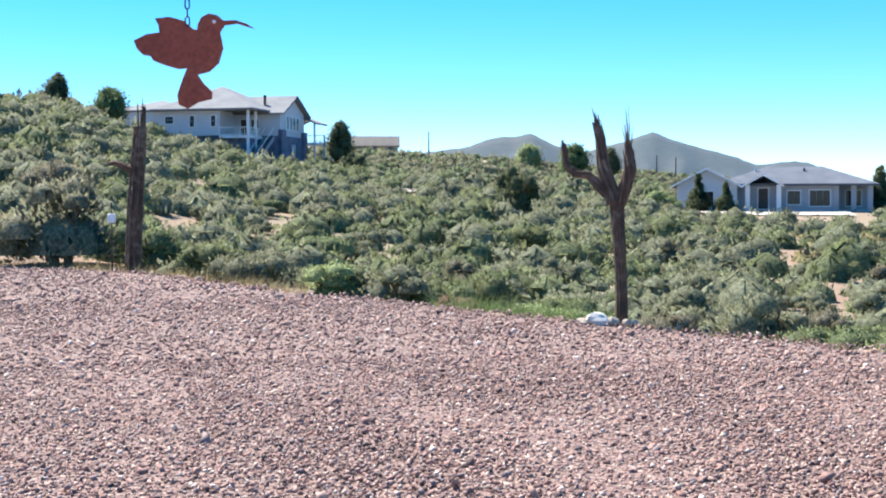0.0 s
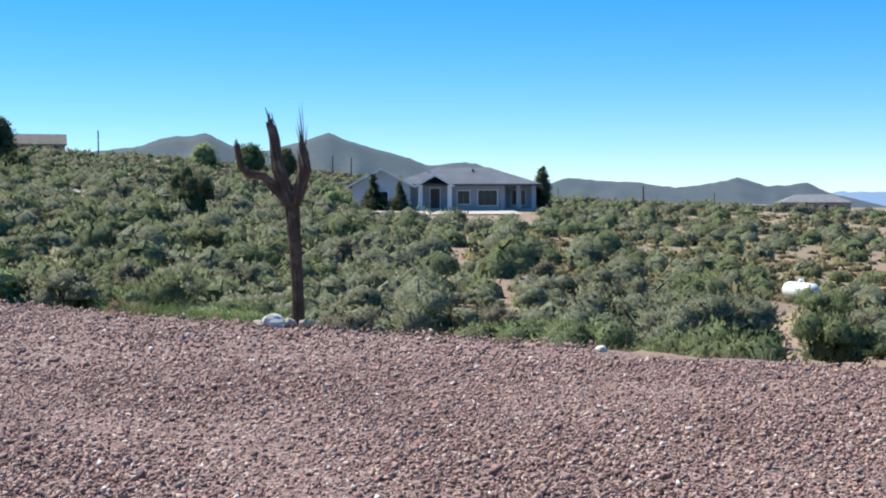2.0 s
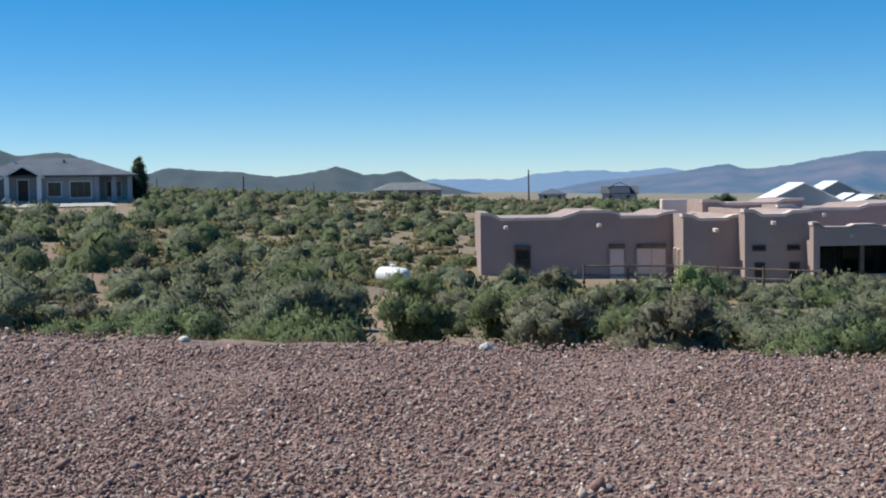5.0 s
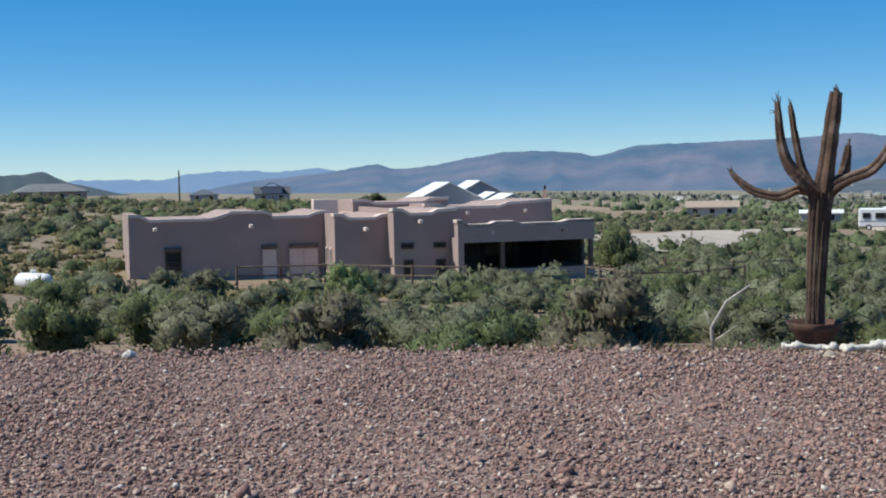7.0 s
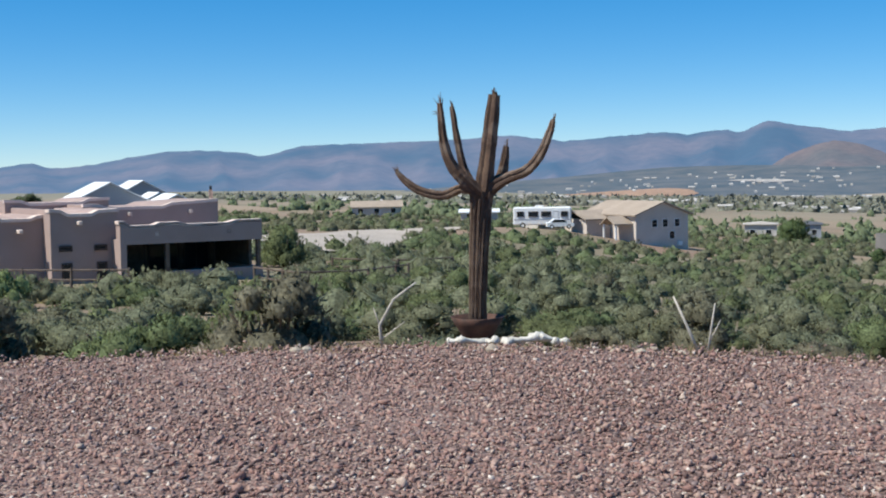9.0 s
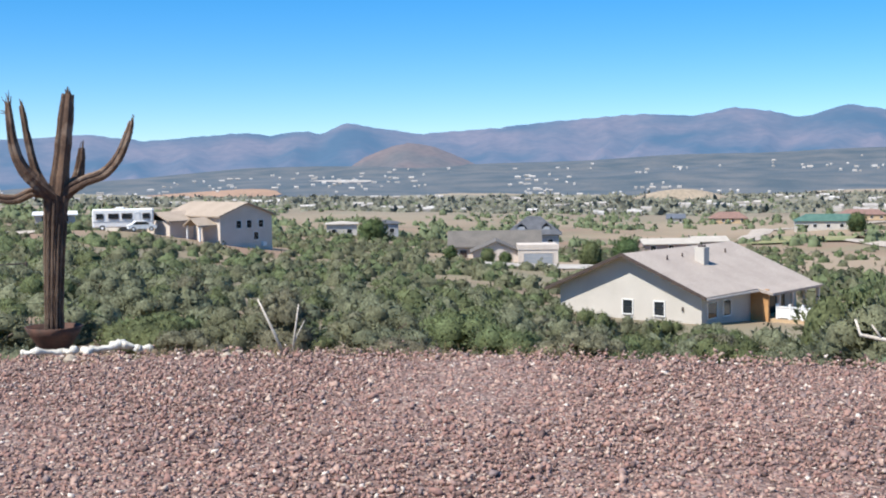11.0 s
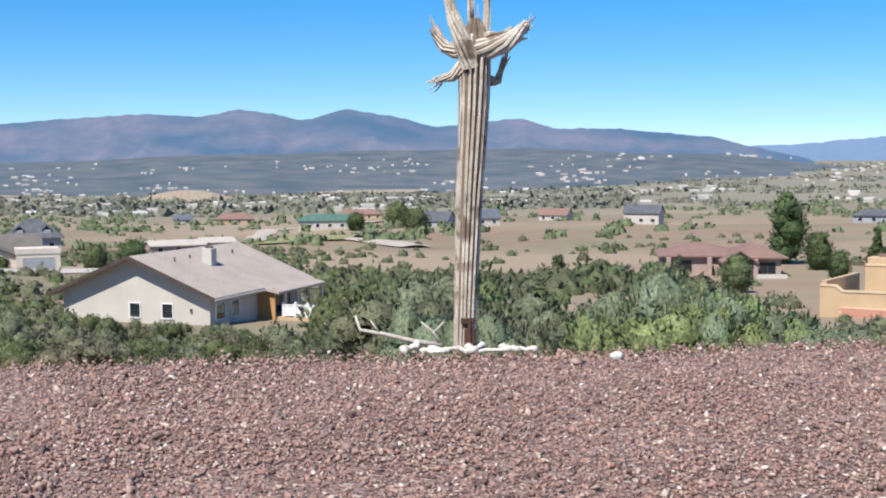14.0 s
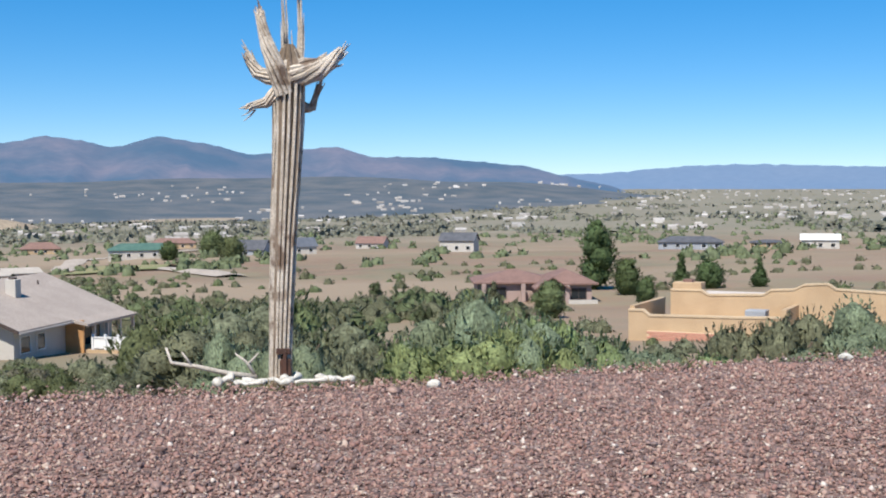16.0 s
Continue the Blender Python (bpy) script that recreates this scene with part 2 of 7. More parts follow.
PALE_ROCK = surface("pale_rock", (0.34, 0.28, 0.22), (0.46, 0.39, 0.31), 3.0, 0.9, 0.5, 25.0, thing=0.2)
TWIG = surface("twig", (0.38, 0.34, 0.29), (0.52, 0.47, 0.41), 4.0, 0.9, 0.3, 40.0)
STEM = surface("stem", (0.11, 0.085, 0.06), (0.18, 0.14, 0.10), 4.0, 0.9, 0.2, 30.0)
POLE = surface("pole_wood", (0.07, 0.055, 0.045), (0.11, 0.085, 0.07), 1.0, 0.9, 0.2, 20.0)
RUBBER = surface("rubber", (0.02, 0.02, 0.02), (0.035, 0.035, 0.035), 3.0, 0.8, 0.0)
HEDGE_GREY = leafy("grey_shrub_leaf", (0.184, 0.178, 0.119), (0.222, 0.216, 0.146), cut=80, gap=0.40)
SAGE = leafy("sage_leaf", (0.176, 0.191, 0.116), (0.223, 0.235, 0.151), cut=90, gap=0.36)
FRESH = leafy("fresh_leaf", (0.20, 0.25, 0.155), (0.25, 0.295, 0.19), cut=90, gap=0.36)
GREEN = leafy("green_leaf", (0.134, 0.166, 0.078), (0.180, 0.212, 0.101), cut=90, gap=0.36)
BRIGHT = leafy("bright_leaf", (0.238, 0.299, 0.132), (0.279, 0.335, 0.154), cut=90, gap=0.36)
JUNIPER = leafy("juniper_leaf", (0.083, 0.105, 0.054), (0.108, 0.133, 0.067), cut=80, gap=0.36)
BLOOM = leafy("brush_dry", (0.204, 0.124, 0.083), (0.231, 0.153, 0.100), cut=80, gap=0.42)
SAGE_WIDE = leafy("sage_spray", (0.176, 0.191, 0.116), (0.219, 0.229, 0.146), cut=26, gap=0.40)
GREEN_WIDE = leafy("green_spray", (0.138, 0.168, 0.081), (0.180, 0.209, 0.105), cut=26, gap=0.40)
SAGE_MASS = leafy("sage_mass", (0.176, 0.191, 0.116), (0.219, 0.229, 0.146), cut=14, gap=0.0)
GREEN_MASS = leafy("green_mass", (0.138, 0.168, 0.081), (0.180, 0.209, 0.105), cut=14, gap=0.0)
# valley greens lightened in base colour for the haze over the distance
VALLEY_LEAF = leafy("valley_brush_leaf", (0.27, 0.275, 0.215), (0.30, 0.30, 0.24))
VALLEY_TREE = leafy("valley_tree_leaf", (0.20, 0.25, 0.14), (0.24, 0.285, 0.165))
TREE_LEAF = leafy("tree_leaf", (0.105, 0.155, 0.065), (0.13, 0.18, 0.078), cut=9, gap=0.36)
WEED = leafy("weed_blade", (0.13, 0.18, 0.065), (0.17, 0.22, 0.08))
STRAW_MASS = leafy("straw_tuft", (0.25, 0.21, 0.11), (0.20, 0.18, 0.095), cut=20, gap=0.0)
STRAW = leafy("straw_leaf", (0.30, 0.25, 0.13), (0.24, 0.21, 0.11))
GLASS = bpy.data.materials.new("window_glass")
GLASS.use_nodes = True
_g = GLASS.node_tree.nodes["Principled BSDF"]
_g.inputs["Base Color"].default_value, _g.inputs["Roughness"].default_value, _g.inputs["Specular IOR Level"].default_value = (0.02, 0.025, 0.03, 1), 0.08, 0.3
# the third colour of each range is its haze, emitted by the slope itself
HILL_NEAR = hazed_rock("hill_near", (0.022, 0.028, 0.025), (0.040, 0.039, 0.032), (0.018, 0.040, 0.066), 1.0, 0.01)
HILL_MID = hazed_rock("hill_mid", (0.012, 0.02, 0.024), (0.095, 0.062, 0.054), (0.050, 0.116, 0.225), 1.0, 0.004)
HILL_FAR = hazed_rock("hill_far", (0.03, 0.035, 0.04), (0.045, 0.045, 0.045), (0.12, 0.22, 0.40), 1.0, 0.003)
HILL_SLATE = hazed_rock("hill_slate", (0.022, 0.03, 0.025), (0.08, 0.072, 0.056), (0.042, 0.066, 0.108), 1.0, 0.016)
HILL_RED = hazed_rock("hill_red", (0.125, 0.076, 0.058), (0.06, 0.054, 0.046), (0.052, 0.074, 0.118), 1.0, 0.006)

# ---- helpers for building ----
def mesh_of(name, bm, material, smooth=False):
    me = bpy.data.meshes.new(name)
    bm.to_mesh(me)
    bm.free()
    for m in material if isinstance(material, (list, tuple)) else [material]:
        me.materials.append(m)
    if smooth:
        me.polygons.foreach_set("use_smooth", [True] * len(me.polygons))
    return me


def part(name, bm, material, parent=None, label="", smooth=False):
    ob = new(name, mesh_of(name, bm, material, smooth))
    ob.parent = parent
    return tagged(ob, label)


def thing(name, m, label, category, group="", kind=""):
    ob = new(name)
    ob.empty_display_size = 0.2
    ob.matrix_world = m
    return tagged(ob, label, category, group, kind)


def box(x0, x1, y0, y1, z0, z1, bevel=0.0, bm=None):
    made = bmesh.new()
    bmesh.ops.create_cube(made, size=1)
    for v in made.verts:
        v.co = Vector((x0 + (v.co.x + 0.5) * (x1 - x0), y0 + (v.co.y + 0.5) * (y1 - y0), z0 + (v.co.z + 0.5) * (z1 - z0)))
    if bevel:
        bmesh.ops.bevel(made, geom=list(made.edges), offset=bevel, segments=1, affect="EDGES")
    if bm is None:
        return made
    tmp = bpy.data.meshes.new("tmp")
    made.to_mesh(tmp)
    made.free()
    bm.from_mesh(tmp)
    bpy.data.meshes.remove(tmp)
    return bm


def solid(points, depth, axis="y"):
    """A closed prism: an outline of (a, z) pairs pushed along y (or x) from depth[0] to depth[1]."""
    bm = bmesh.new()
    put = (lambda a, z, d: (a, d, z)) if axis == "y" else (lambda a, z, d: (d, a, z))
    one = [bm.verts.new(put(a, z, depth[0])) for a, z in points]
    two = [bm.verts.new(put(a, z, depth[1])) for a, z in points]
    bm.faces.new(one)
    bm.faces.new(list(reversed(two)))
    for i in range(len(points)):
        j = (i + 1) % len(points)
        bm.faces.new((one[i], two[i], two[j], one[j]))
    bmesh.ops.recalc_face_normals(bm, faces=list(bm.faces))
    return bm


def tube(path, radii, sides=8, squash=None, bm=None):
    """A round limb along a path, closed at both ends. squash(i, a) scales the radius by ring and angle."""
    bm = bm or bmesh.new()
    rings = []
    for i, p in enumerate(path):
        p = Vector(p)
        way = (Vector(path[min(i + 1, len(path) - 1)]) - Vector(path[max(i - 1, 0)])).normalized()
        side = way.cross(Vector((0.31, 0.95, 0.02))).normalized()
        up = side.cross(way)
        ring = []
        for k in range(sides):
            a = 2 * math.pi * k / sides
            r = radii[i] * (squash(i, a) if squash else 1)
            ring.append(bm.verts.new(p + side * math.cos(a) * r + up * math.sin(a) * r))
        rings.append(ring)
    for a, b in zip(rings, rings[1:]):
        for k in range(sides):
            bm.faces.new((a[k], a[(k + 1) % sides], b[(k + 1) % sides], b[k]))
    bm.faces.new(list(reversed(rings[0])))
    bm.faces.new(rings[-1])
    return bm


def polar(az, r):
    return r * math.sin(radians(az)), r * math.cos(radians(az))


# ---- the land ----
EDGE_AZ = [-180, -150, -110, -60, -40, -30, -19.3, -14, -7.3, 0.4, 8.2, 14.4, 22, 30.8, 38.5, 48, 56, 64.2, 74.5, 85, 98.5, 106, 112.5, 121.2, 127.5, 133, 150, 180]
EDGE_R = [22, 24, 28, 34, 36, 33, 30.8, 27.8, 21.5, 18.0, 15.7, 14.6, 13.4, 12.6, 12.1, 11.7, 11.7, 11.8, 11.5, 11.1, 10.9, 10.9, 11.1, 11.9, 12.7, 13.6, 17, 22]
LAND_R = [20, 30, 45, 75, 125, 200, 400, 900, 1800, 5200]
LAND = {
    -180: (-0.5, -1, -2, -3, -4, -6, -10, -18, -30, -30), -90: (0, 0.5, 2, 4, 7, 8, 6, 0, -10, -20),
    -40: (0, 0.3, 3.0, 7.5, 12, 13, 9, 2, -8, -20), -18: (-0.2, -0.2, 1.6, 5.4, 10.2, 11, 8, 2, -8, -25),
    -8: (-0.3, -0.4, 0.0, 1.9, 5.0, 8.5, 17, 12, -5, -25), 0: (-0.7, -1.0, -0.9, 0.5, 2.8, 6.2, 14.5, 12, -8, -25),
    10: (-1.0, -1.6, -1.6, -0.7, 0.4, 3.2, 8.5, 6, -10, -25), 18: (-1.0, -1.7, -1.8, -1.1, 0.2, 0.6, 0.5, -2, -15, -30),
    26: (-1.2, -2.0, -2.6, -2.7, -1.2, -0.6, -1.6, -4, -18, -32), 38: (-1.2, -2.1, -3.2, -4.2, -2.9, -2.0, -4.5, -8, -20, -34),
    52: (-1.2, -2.2, -3.3, -4.4, -5.2, -5.6, -8.5, -14, -26, -36), 65: (-1.2, -2.2, -3.4, -4.8, -6.2, -8.0, -12, -20, -32, -38),
    77: (-1.3, -2.5, -4.0, -6.2, -9.0, -11.6, -18, -27, -35, -40), 92: (-1.5, -3.2, -5.4, -9.2, -12.2, -15.0, -24, -32, -37, -40),
    105: (-1.5, -3.4, -6.0, -9.6, -12.6, -15.6, -20.5, -31, -36, -38), 122: (-1.4, -3.0, -5.4, -8.4, -12.0, -14.6, -18.5, -28, -21, 6),
    180: (-0.5, -1, -2, -3, -4, -6, -10, -18, -30, -30)}
LAND_AZ = sorted(LAND)
LAND_Z = np.array([LAND[a] for a in LAND_AZ], float)


def edge_radius(az):
    return np.interp(az, EDGE_AZ, EDGE_R)


def smooth_step(t):
    t = np.clip(t, 0, 1)
    return t * t * (3 - 2 * t)


def ground_z(x, y):
    """Height of the land (numpy arrays or numbers)."""
    x, y = np.asarray(x, float), np.asarray(y, float)
    r, az = np.hypot(x, y), np.degrees(np.arctan2(x, y))
    lr = np.log(np.clip(r, 20, 5200))
    i = np.clip(np.searchsorted(LAND_AZ, az) - 1, 0, len(LAND_AZ) - 2)
    a0, a1 = np.take(LAND_AZ, i), np.take(LAND_AZ, i + 1)
    f = smooth_step((az - a0) / (a1 - a0)) * 0.5 + 0.5 * (az - a0) / (a1 - a0)
    logs = np.log(LAND_R)
    j = np.clip(np.searchsorted(logs, lr) - 1, 0, len(LAND_R) - 2)
    g = np.clip((lr - logs[j]) / (logs[j + 1] - logs[j]), 0, 1)
    z = (LAND_Z[i, j] * (1 - g) + LAND_Z[i, j + 1] * g) * (1 - f) + (LAND_Z[i + 1, j] * (1 - g) + LAND_Z[i + 1, j + 1] * g) * f
    rough = np.clip((r - 22) / 40, 0, 1) * np.clip(r / 200, 0.25, 3)
    z = z + rough * (0.22 * np.sin(x * 0.13 + 1.3) * np.cos(y * 0.11) + 0.15 * np.sin(x * 0.051 - y * 0.043))
    # the levelled ground under the motorhome
    z = z + 1.8 * np.exp(-((x - 171.0) ** 2 + (y - 66.0) ** 2) / 260.0)
    e = edge_radius(az)
    t = np.clip((r - e) / 7.0, 0, 1)
    fall = 1 - (1 - t) ** 2
    return np.where(r < e, 0.0, z * fall)


def land_sheet():
    rs = np.concatenate([np.linspace(0.0, 8.0, 5), np.arange(9.0, 34, 0.7), np.geomspace(34.7, 5000, 150)])
    azs = np.arange(-180, 180, 1.25)
    R, A = np.meshgrid(rs, np.radians(azs), indexing="ij")
    X, Y = R * np.sin(A), R * np.cos(A)
    Z = ground_z(X, Y)
    # the pad is dressed separately, so the soil lies just under it
    inside = R < edge_radius(np.degrees(A)) - 0.1
    Z = np.where(inside, -0.05, Z)
    me = bpy.data.meshes.new("ground")
    n, k = R.shape
    idx = np.arange(n * k).reshape(n, k)
    nxt = np.roll(idx, -1, axis=1)
    quads = np.stack([idx[:-1], nxt[:-1], nxt[1:], idx[1:]], -1).reshape(-1, 4)[:, ::-1]
    me.from_pydata(np.stack([X, Y, Z], -1).reshape(-1, 3).tolist(), [], quads.tolist())
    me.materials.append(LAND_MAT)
    me.polygons.foreach_set("use_smooth", [True] * len(me.polygons))
    return tagged(new("ground", me), "dry reddish soil with straw-coloured grass sloping into a valley", "ground", kind="structure")


def land_material():
    """Red soil near by, dry grass and grey brush further out, by stains with shapes of their own."""
    m = surface("land", (0.225, 0.145, 0.098), (0.255, 0.178, 0.12), 0.12, 0.95, 0.5, 5.0, dist=0.1)
    n, l = m.node_tree.nodes, m.node_tree.links
    bsdf = n["Principled BSDF"]
    col = bsdf.inputs["Base Color"].links[0].from_socket
    co = n.new("ShaderNodeTexCoord").outputs["Object"]
    def layer(col, c, scale, lo, hi, detail=6.0):
        t = n.new("ShaderNodeTexNoise")
        t.inputs["Scale"].default_value, t.inputs["Detail"].default_value = scale, detail
        l.new(co, t.inputs["Vector"])
        r = n.new("ShaderNodeMapRange")
        r.inputs["From Min"].default_value, r.inputs["From Max"].default_value = lo, hi
        l.new(t.outputs["Fac"], r.inputs["Value"])
        x = n.new("ShaderNodeMix")
        x.data_type = "RGBA"
        l.new(r.outputs["Result"], x.inputs[0])
        l.new(col, x.inputs[6])
        x.inputs[7].default_value = (*c, 1)
        return x.outputs[2]
    col = layer(col, (0.215, 0.178, 0.11), 0.035, 0.45, 0.6)
    col = layer(col, (0.14, 0.14, 0.085), 0.05, 0.50, 0.80, 9.0)
    col = layer(col, (0.285, 0.218, 0.148), 0.006, 0.46, 0.62)
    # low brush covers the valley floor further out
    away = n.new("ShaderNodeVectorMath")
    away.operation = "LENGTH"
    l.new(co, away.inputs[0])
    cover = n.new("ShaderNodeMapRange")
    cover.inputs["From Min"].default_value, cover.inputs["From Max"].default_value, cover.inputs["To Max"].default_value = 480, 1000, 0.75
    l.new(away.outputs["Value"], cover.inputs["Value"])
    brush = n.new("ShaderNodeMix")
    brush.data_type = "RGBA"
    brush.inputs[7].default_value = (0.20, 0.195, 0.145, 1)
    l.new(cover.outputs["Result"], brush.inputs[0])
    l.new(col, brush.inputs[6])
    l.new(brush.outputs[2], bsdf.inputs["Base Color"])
    return m


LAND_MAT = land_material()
land_sheet()


def pad():
    """The crushed-stone yard: one low slab with a slightly uneven top."""
    bm = bmesh.new()
    rings = []
    azs = np.arange(-180, 180, 2.0)
    for f in (0.02, 0.25, 0.4, 0.5, 0.6, 0.7, 0.8, 0.9, 0.97, 1.0, 1.015):
        ring = []
        for a in azs:
            e = edge_radius(a) + 0.15 * math.sin(a * 0.9) + 0.1 * math.sin(a * 2.3)
            x, y = polar(a, e * f)
            z = 0.0 if f < 0.98 else (-0.03 if f == 1.0 else -0.35)
            ring.append(bm.verts.new((x, y, z + (0.015 * noise.noise((x * 0.6, y * 0.6, 0)) if f < 0.98 else 0))))
        rings.append(ring)
    for a, b in zip(rings, rings[1:]):
        for k in range(len(azs)):
            j = (k + 1) % len(azs)
            bm.faces.new((a[k], b[k], b[j], a[j]))
    bm.faces.new(list(reversed(rings[0])))
    bmesh.ops.recalc_face_normals(bm, faces=list(bm.faces))
    return tagged(part("gravel_pad", bm, GRAVEL, smooth=True), "yard of crushed reddish stone beside the scrub", "gravel yard", kind="structure")


gravel_pad = pad()


def ridge(name, label, material, near, far, base, crest, seed, step=0.25):
    """A mountain range whose crest glides through summits and saddles (azimuth, elevation in degrees)."""
    ca, ce = np.array([c[0] for c in crest], float), np.array([c[1] for c in crest], float)
    azs = np.arange(ca[0], ca[-1] + step / 2, step)
    k = np.clip(np.searchsorted(ca, azs) - 1, 0, len(ca) - 2)
    f = (azs - ca[k]) / (ca[k + 1] - ca[k])
    f = 0.75 * f + 0.25 * smooth_step(f)
    line = ce[k] * (1 - f) + ce[k + 1] * f
    rows = 29
    verts, faces = [], []
    for j in range(rows):
        t = j / (rows - 1)
        for i, a in enumerate(azs):
            up = min(t / 0.75, 1.0) if t <= 0.75 else 1 - (t - 0.75) / 0.25
            r = near + (far - near) * t
            high = 1.6 + (near + (far - near) * 0.75) * math.tan(radians(line[i] + 0.06 * noise.noise((a * 2.3, seed, 0)) + 0.03 * noise.noise((a * 7.0, seed, 2.0)))) - base
            x, y = polar(a, r)
            n1 = noise.fractal((x * 0.0045 + seed, y * 0.0045, 0.3), 0.9, 2.1, 5)
            spur = abs(noise.noise((a * 0.55 + seed + 0.4 * n1, t * 0.9, 1.7)))
            slope = up ** (1.2 + 1.1 * spur)
            z = base + high * slope * (1 + 0.22 * n1 * (1 - up))
            verts.append((x, y, z))
    w = len(azs)
    for j in range(rows - 1):
        for i in range(w - 1):
            faces.append((j * w + i, j * w + i + 1, (j + 1) * w + i + 1, (j + 1) * w + i))
    me = bpy.data.meshes.new(name)
    me.from_pydata(verts, [], faces)
    me.materials.append(material)
    me.polygons.foreach_set("use_smooth", [True] * len(faces))
    return tagged(new(name, me), label, "mountain", kind="structure")


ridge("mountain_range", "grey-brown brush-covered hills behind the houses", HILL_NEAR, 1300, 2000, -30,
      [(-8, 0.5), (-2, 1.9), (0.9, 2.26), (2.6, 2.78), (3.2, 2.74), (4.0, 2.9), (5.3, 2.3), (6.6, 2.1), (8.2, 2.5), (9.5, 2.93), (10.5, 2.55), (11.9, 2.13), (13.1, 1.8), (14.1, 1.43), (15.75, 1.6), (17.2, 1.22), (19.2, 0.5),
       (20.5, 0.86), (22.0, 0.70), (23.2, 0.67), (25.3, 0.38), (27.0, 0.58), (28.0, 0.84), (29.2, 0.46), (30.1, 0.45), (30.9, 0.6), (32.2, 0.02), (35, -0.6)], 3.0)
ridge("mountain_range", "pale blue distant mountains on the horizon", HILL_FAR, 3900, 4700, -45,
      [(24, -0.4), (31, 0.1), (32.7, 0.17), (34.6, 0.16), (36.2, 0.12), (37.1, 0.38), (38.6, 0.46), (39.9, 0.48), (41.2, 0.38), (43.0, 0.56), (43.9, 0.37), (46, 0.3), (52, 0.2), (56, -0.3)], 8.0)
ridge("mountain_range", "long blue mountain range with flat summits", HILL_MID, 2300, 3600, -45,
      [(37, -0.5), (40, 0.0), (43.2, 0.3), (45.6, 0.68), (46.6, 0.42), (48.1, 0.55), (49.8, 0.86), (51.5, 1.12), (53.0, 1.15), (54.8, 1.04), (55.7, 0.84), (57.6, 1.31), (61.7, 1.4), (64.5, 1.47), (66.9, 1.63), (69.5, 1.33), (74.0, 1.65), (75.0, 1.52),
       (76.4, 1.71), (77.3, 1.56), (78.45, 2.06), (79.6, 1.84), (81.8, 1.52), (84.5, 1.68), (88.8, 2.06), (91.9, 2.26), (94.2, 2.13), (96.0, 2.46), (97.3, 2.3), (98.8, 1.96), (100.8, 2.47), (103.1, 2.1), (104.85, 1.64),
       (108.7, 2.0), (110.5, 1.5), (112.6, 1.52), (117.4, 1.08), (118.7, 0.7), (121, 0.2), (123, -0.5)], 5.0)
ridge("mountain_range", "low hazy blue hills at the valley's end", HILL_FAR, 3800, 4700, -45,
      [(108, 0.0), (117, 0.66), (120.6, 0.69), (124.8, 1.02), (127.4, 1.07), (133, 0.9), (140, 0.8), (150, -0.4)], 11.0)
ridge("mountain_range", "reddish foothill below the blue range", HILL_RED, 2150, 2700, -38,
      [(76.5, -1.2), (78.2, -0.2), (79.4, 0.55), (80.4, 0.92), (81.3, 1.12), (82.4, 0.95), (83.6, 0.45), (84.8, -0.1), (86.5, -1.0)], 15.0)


def slate_z(x, y):
    """The long brush-covered rise between the valley floor and the ranges."""
    r, az = math.hypot(x, y), math.degrees(math.atan2(x, y))
    crest = float(np.interp(az, (57, 66, 74, 84, 92, 100, 108, 112, 116, 120, 124, 130), (-1.2, -0.6, -0.15, -0.05, 0.1, 0.25, 0.35, 0.38, 0.2, -0.1, -0.4, -1.1)))
    t = min(max((r - 1450) / 900, 0.0), 1.2)
    swell = noise.noise((x * 0.0035, y * 0.0035, 4.0)) * 9 * min(t * 3, 1)
    return -37.5 + (2350 * math.tan(radians(crest)) + 39) * t ** 1.15 + swell


def slate_slope():
    azs, rs = np.arange(57, 130.1, 0.4), np.linspace(1440, 2500, 34)
    verts = [(*polar(a, r), slate_z(*polar(a, r))) for r in rs for a in azs]
    w = len(azs)
    me = bpy.data.meshes.new("foothill")
    me.from_pydata(verts, [], [(j * w + i, j * w + i + 1, (j + 1) * w + i + 1, (j + 1) * w + i) for j in range(len(rs) - 1) for i in range(w - 1)])
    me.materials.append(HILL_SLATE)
    me.polygons.foreach_set("use_smooth", [True] * len(me.polygons))
    return tagged(new("foothill", me), "slate-coloured brush-covered rise below the mountains", "hill", kind="structure")


slate_slope()


def slate_patch(name, label, az0, az1, r0, r1, colour):
    """A bare graded patch lying on the slate rise, with a wavering rim."""
    mat = surface(name + "_soil", colour, tuple(c * 0.85 for c in colour), 0.02, 0.95, 0.0, 0.2)
    bm = bmesh.new()
    mid_a, mid_r = (az0 + az1) / 2, (r0 + r1) / 2
    rings = []
    for k in (0.3, 0.65, 1.0):
        ring = []
        for i in range(28):
            a = 2 * math.pi * i / 28
            w = k * (1 + 0.22 * noise.noise((math.cos(a) * 1.7, math.sin(a) * 1.7, mid_a)))
            x, y = polar(mid_a + math.cos(a) * w * (az1 - az0) / 2, mid_r + math.sin(a) * w * (r1 - r0) / 2)
            ring.append(bm.verts.new((x, y, slate_z(x, y) + 1.2)))
        rings.append(ring)
    for p, q in zip(rings, rings[1:]):
        for i in range(28):
            bm.faces.new((p[i], p[(i + 1) % 28], q[(i + 1) % 28], q[i]))
    bm.faces.new(rings[0])
    bmesh.ops.recalc_face_normals(bm, faces=list(bm.faces))
    return tagged(part(name, bm, mat, smooth=True), label, "bare ground", kind="structure")


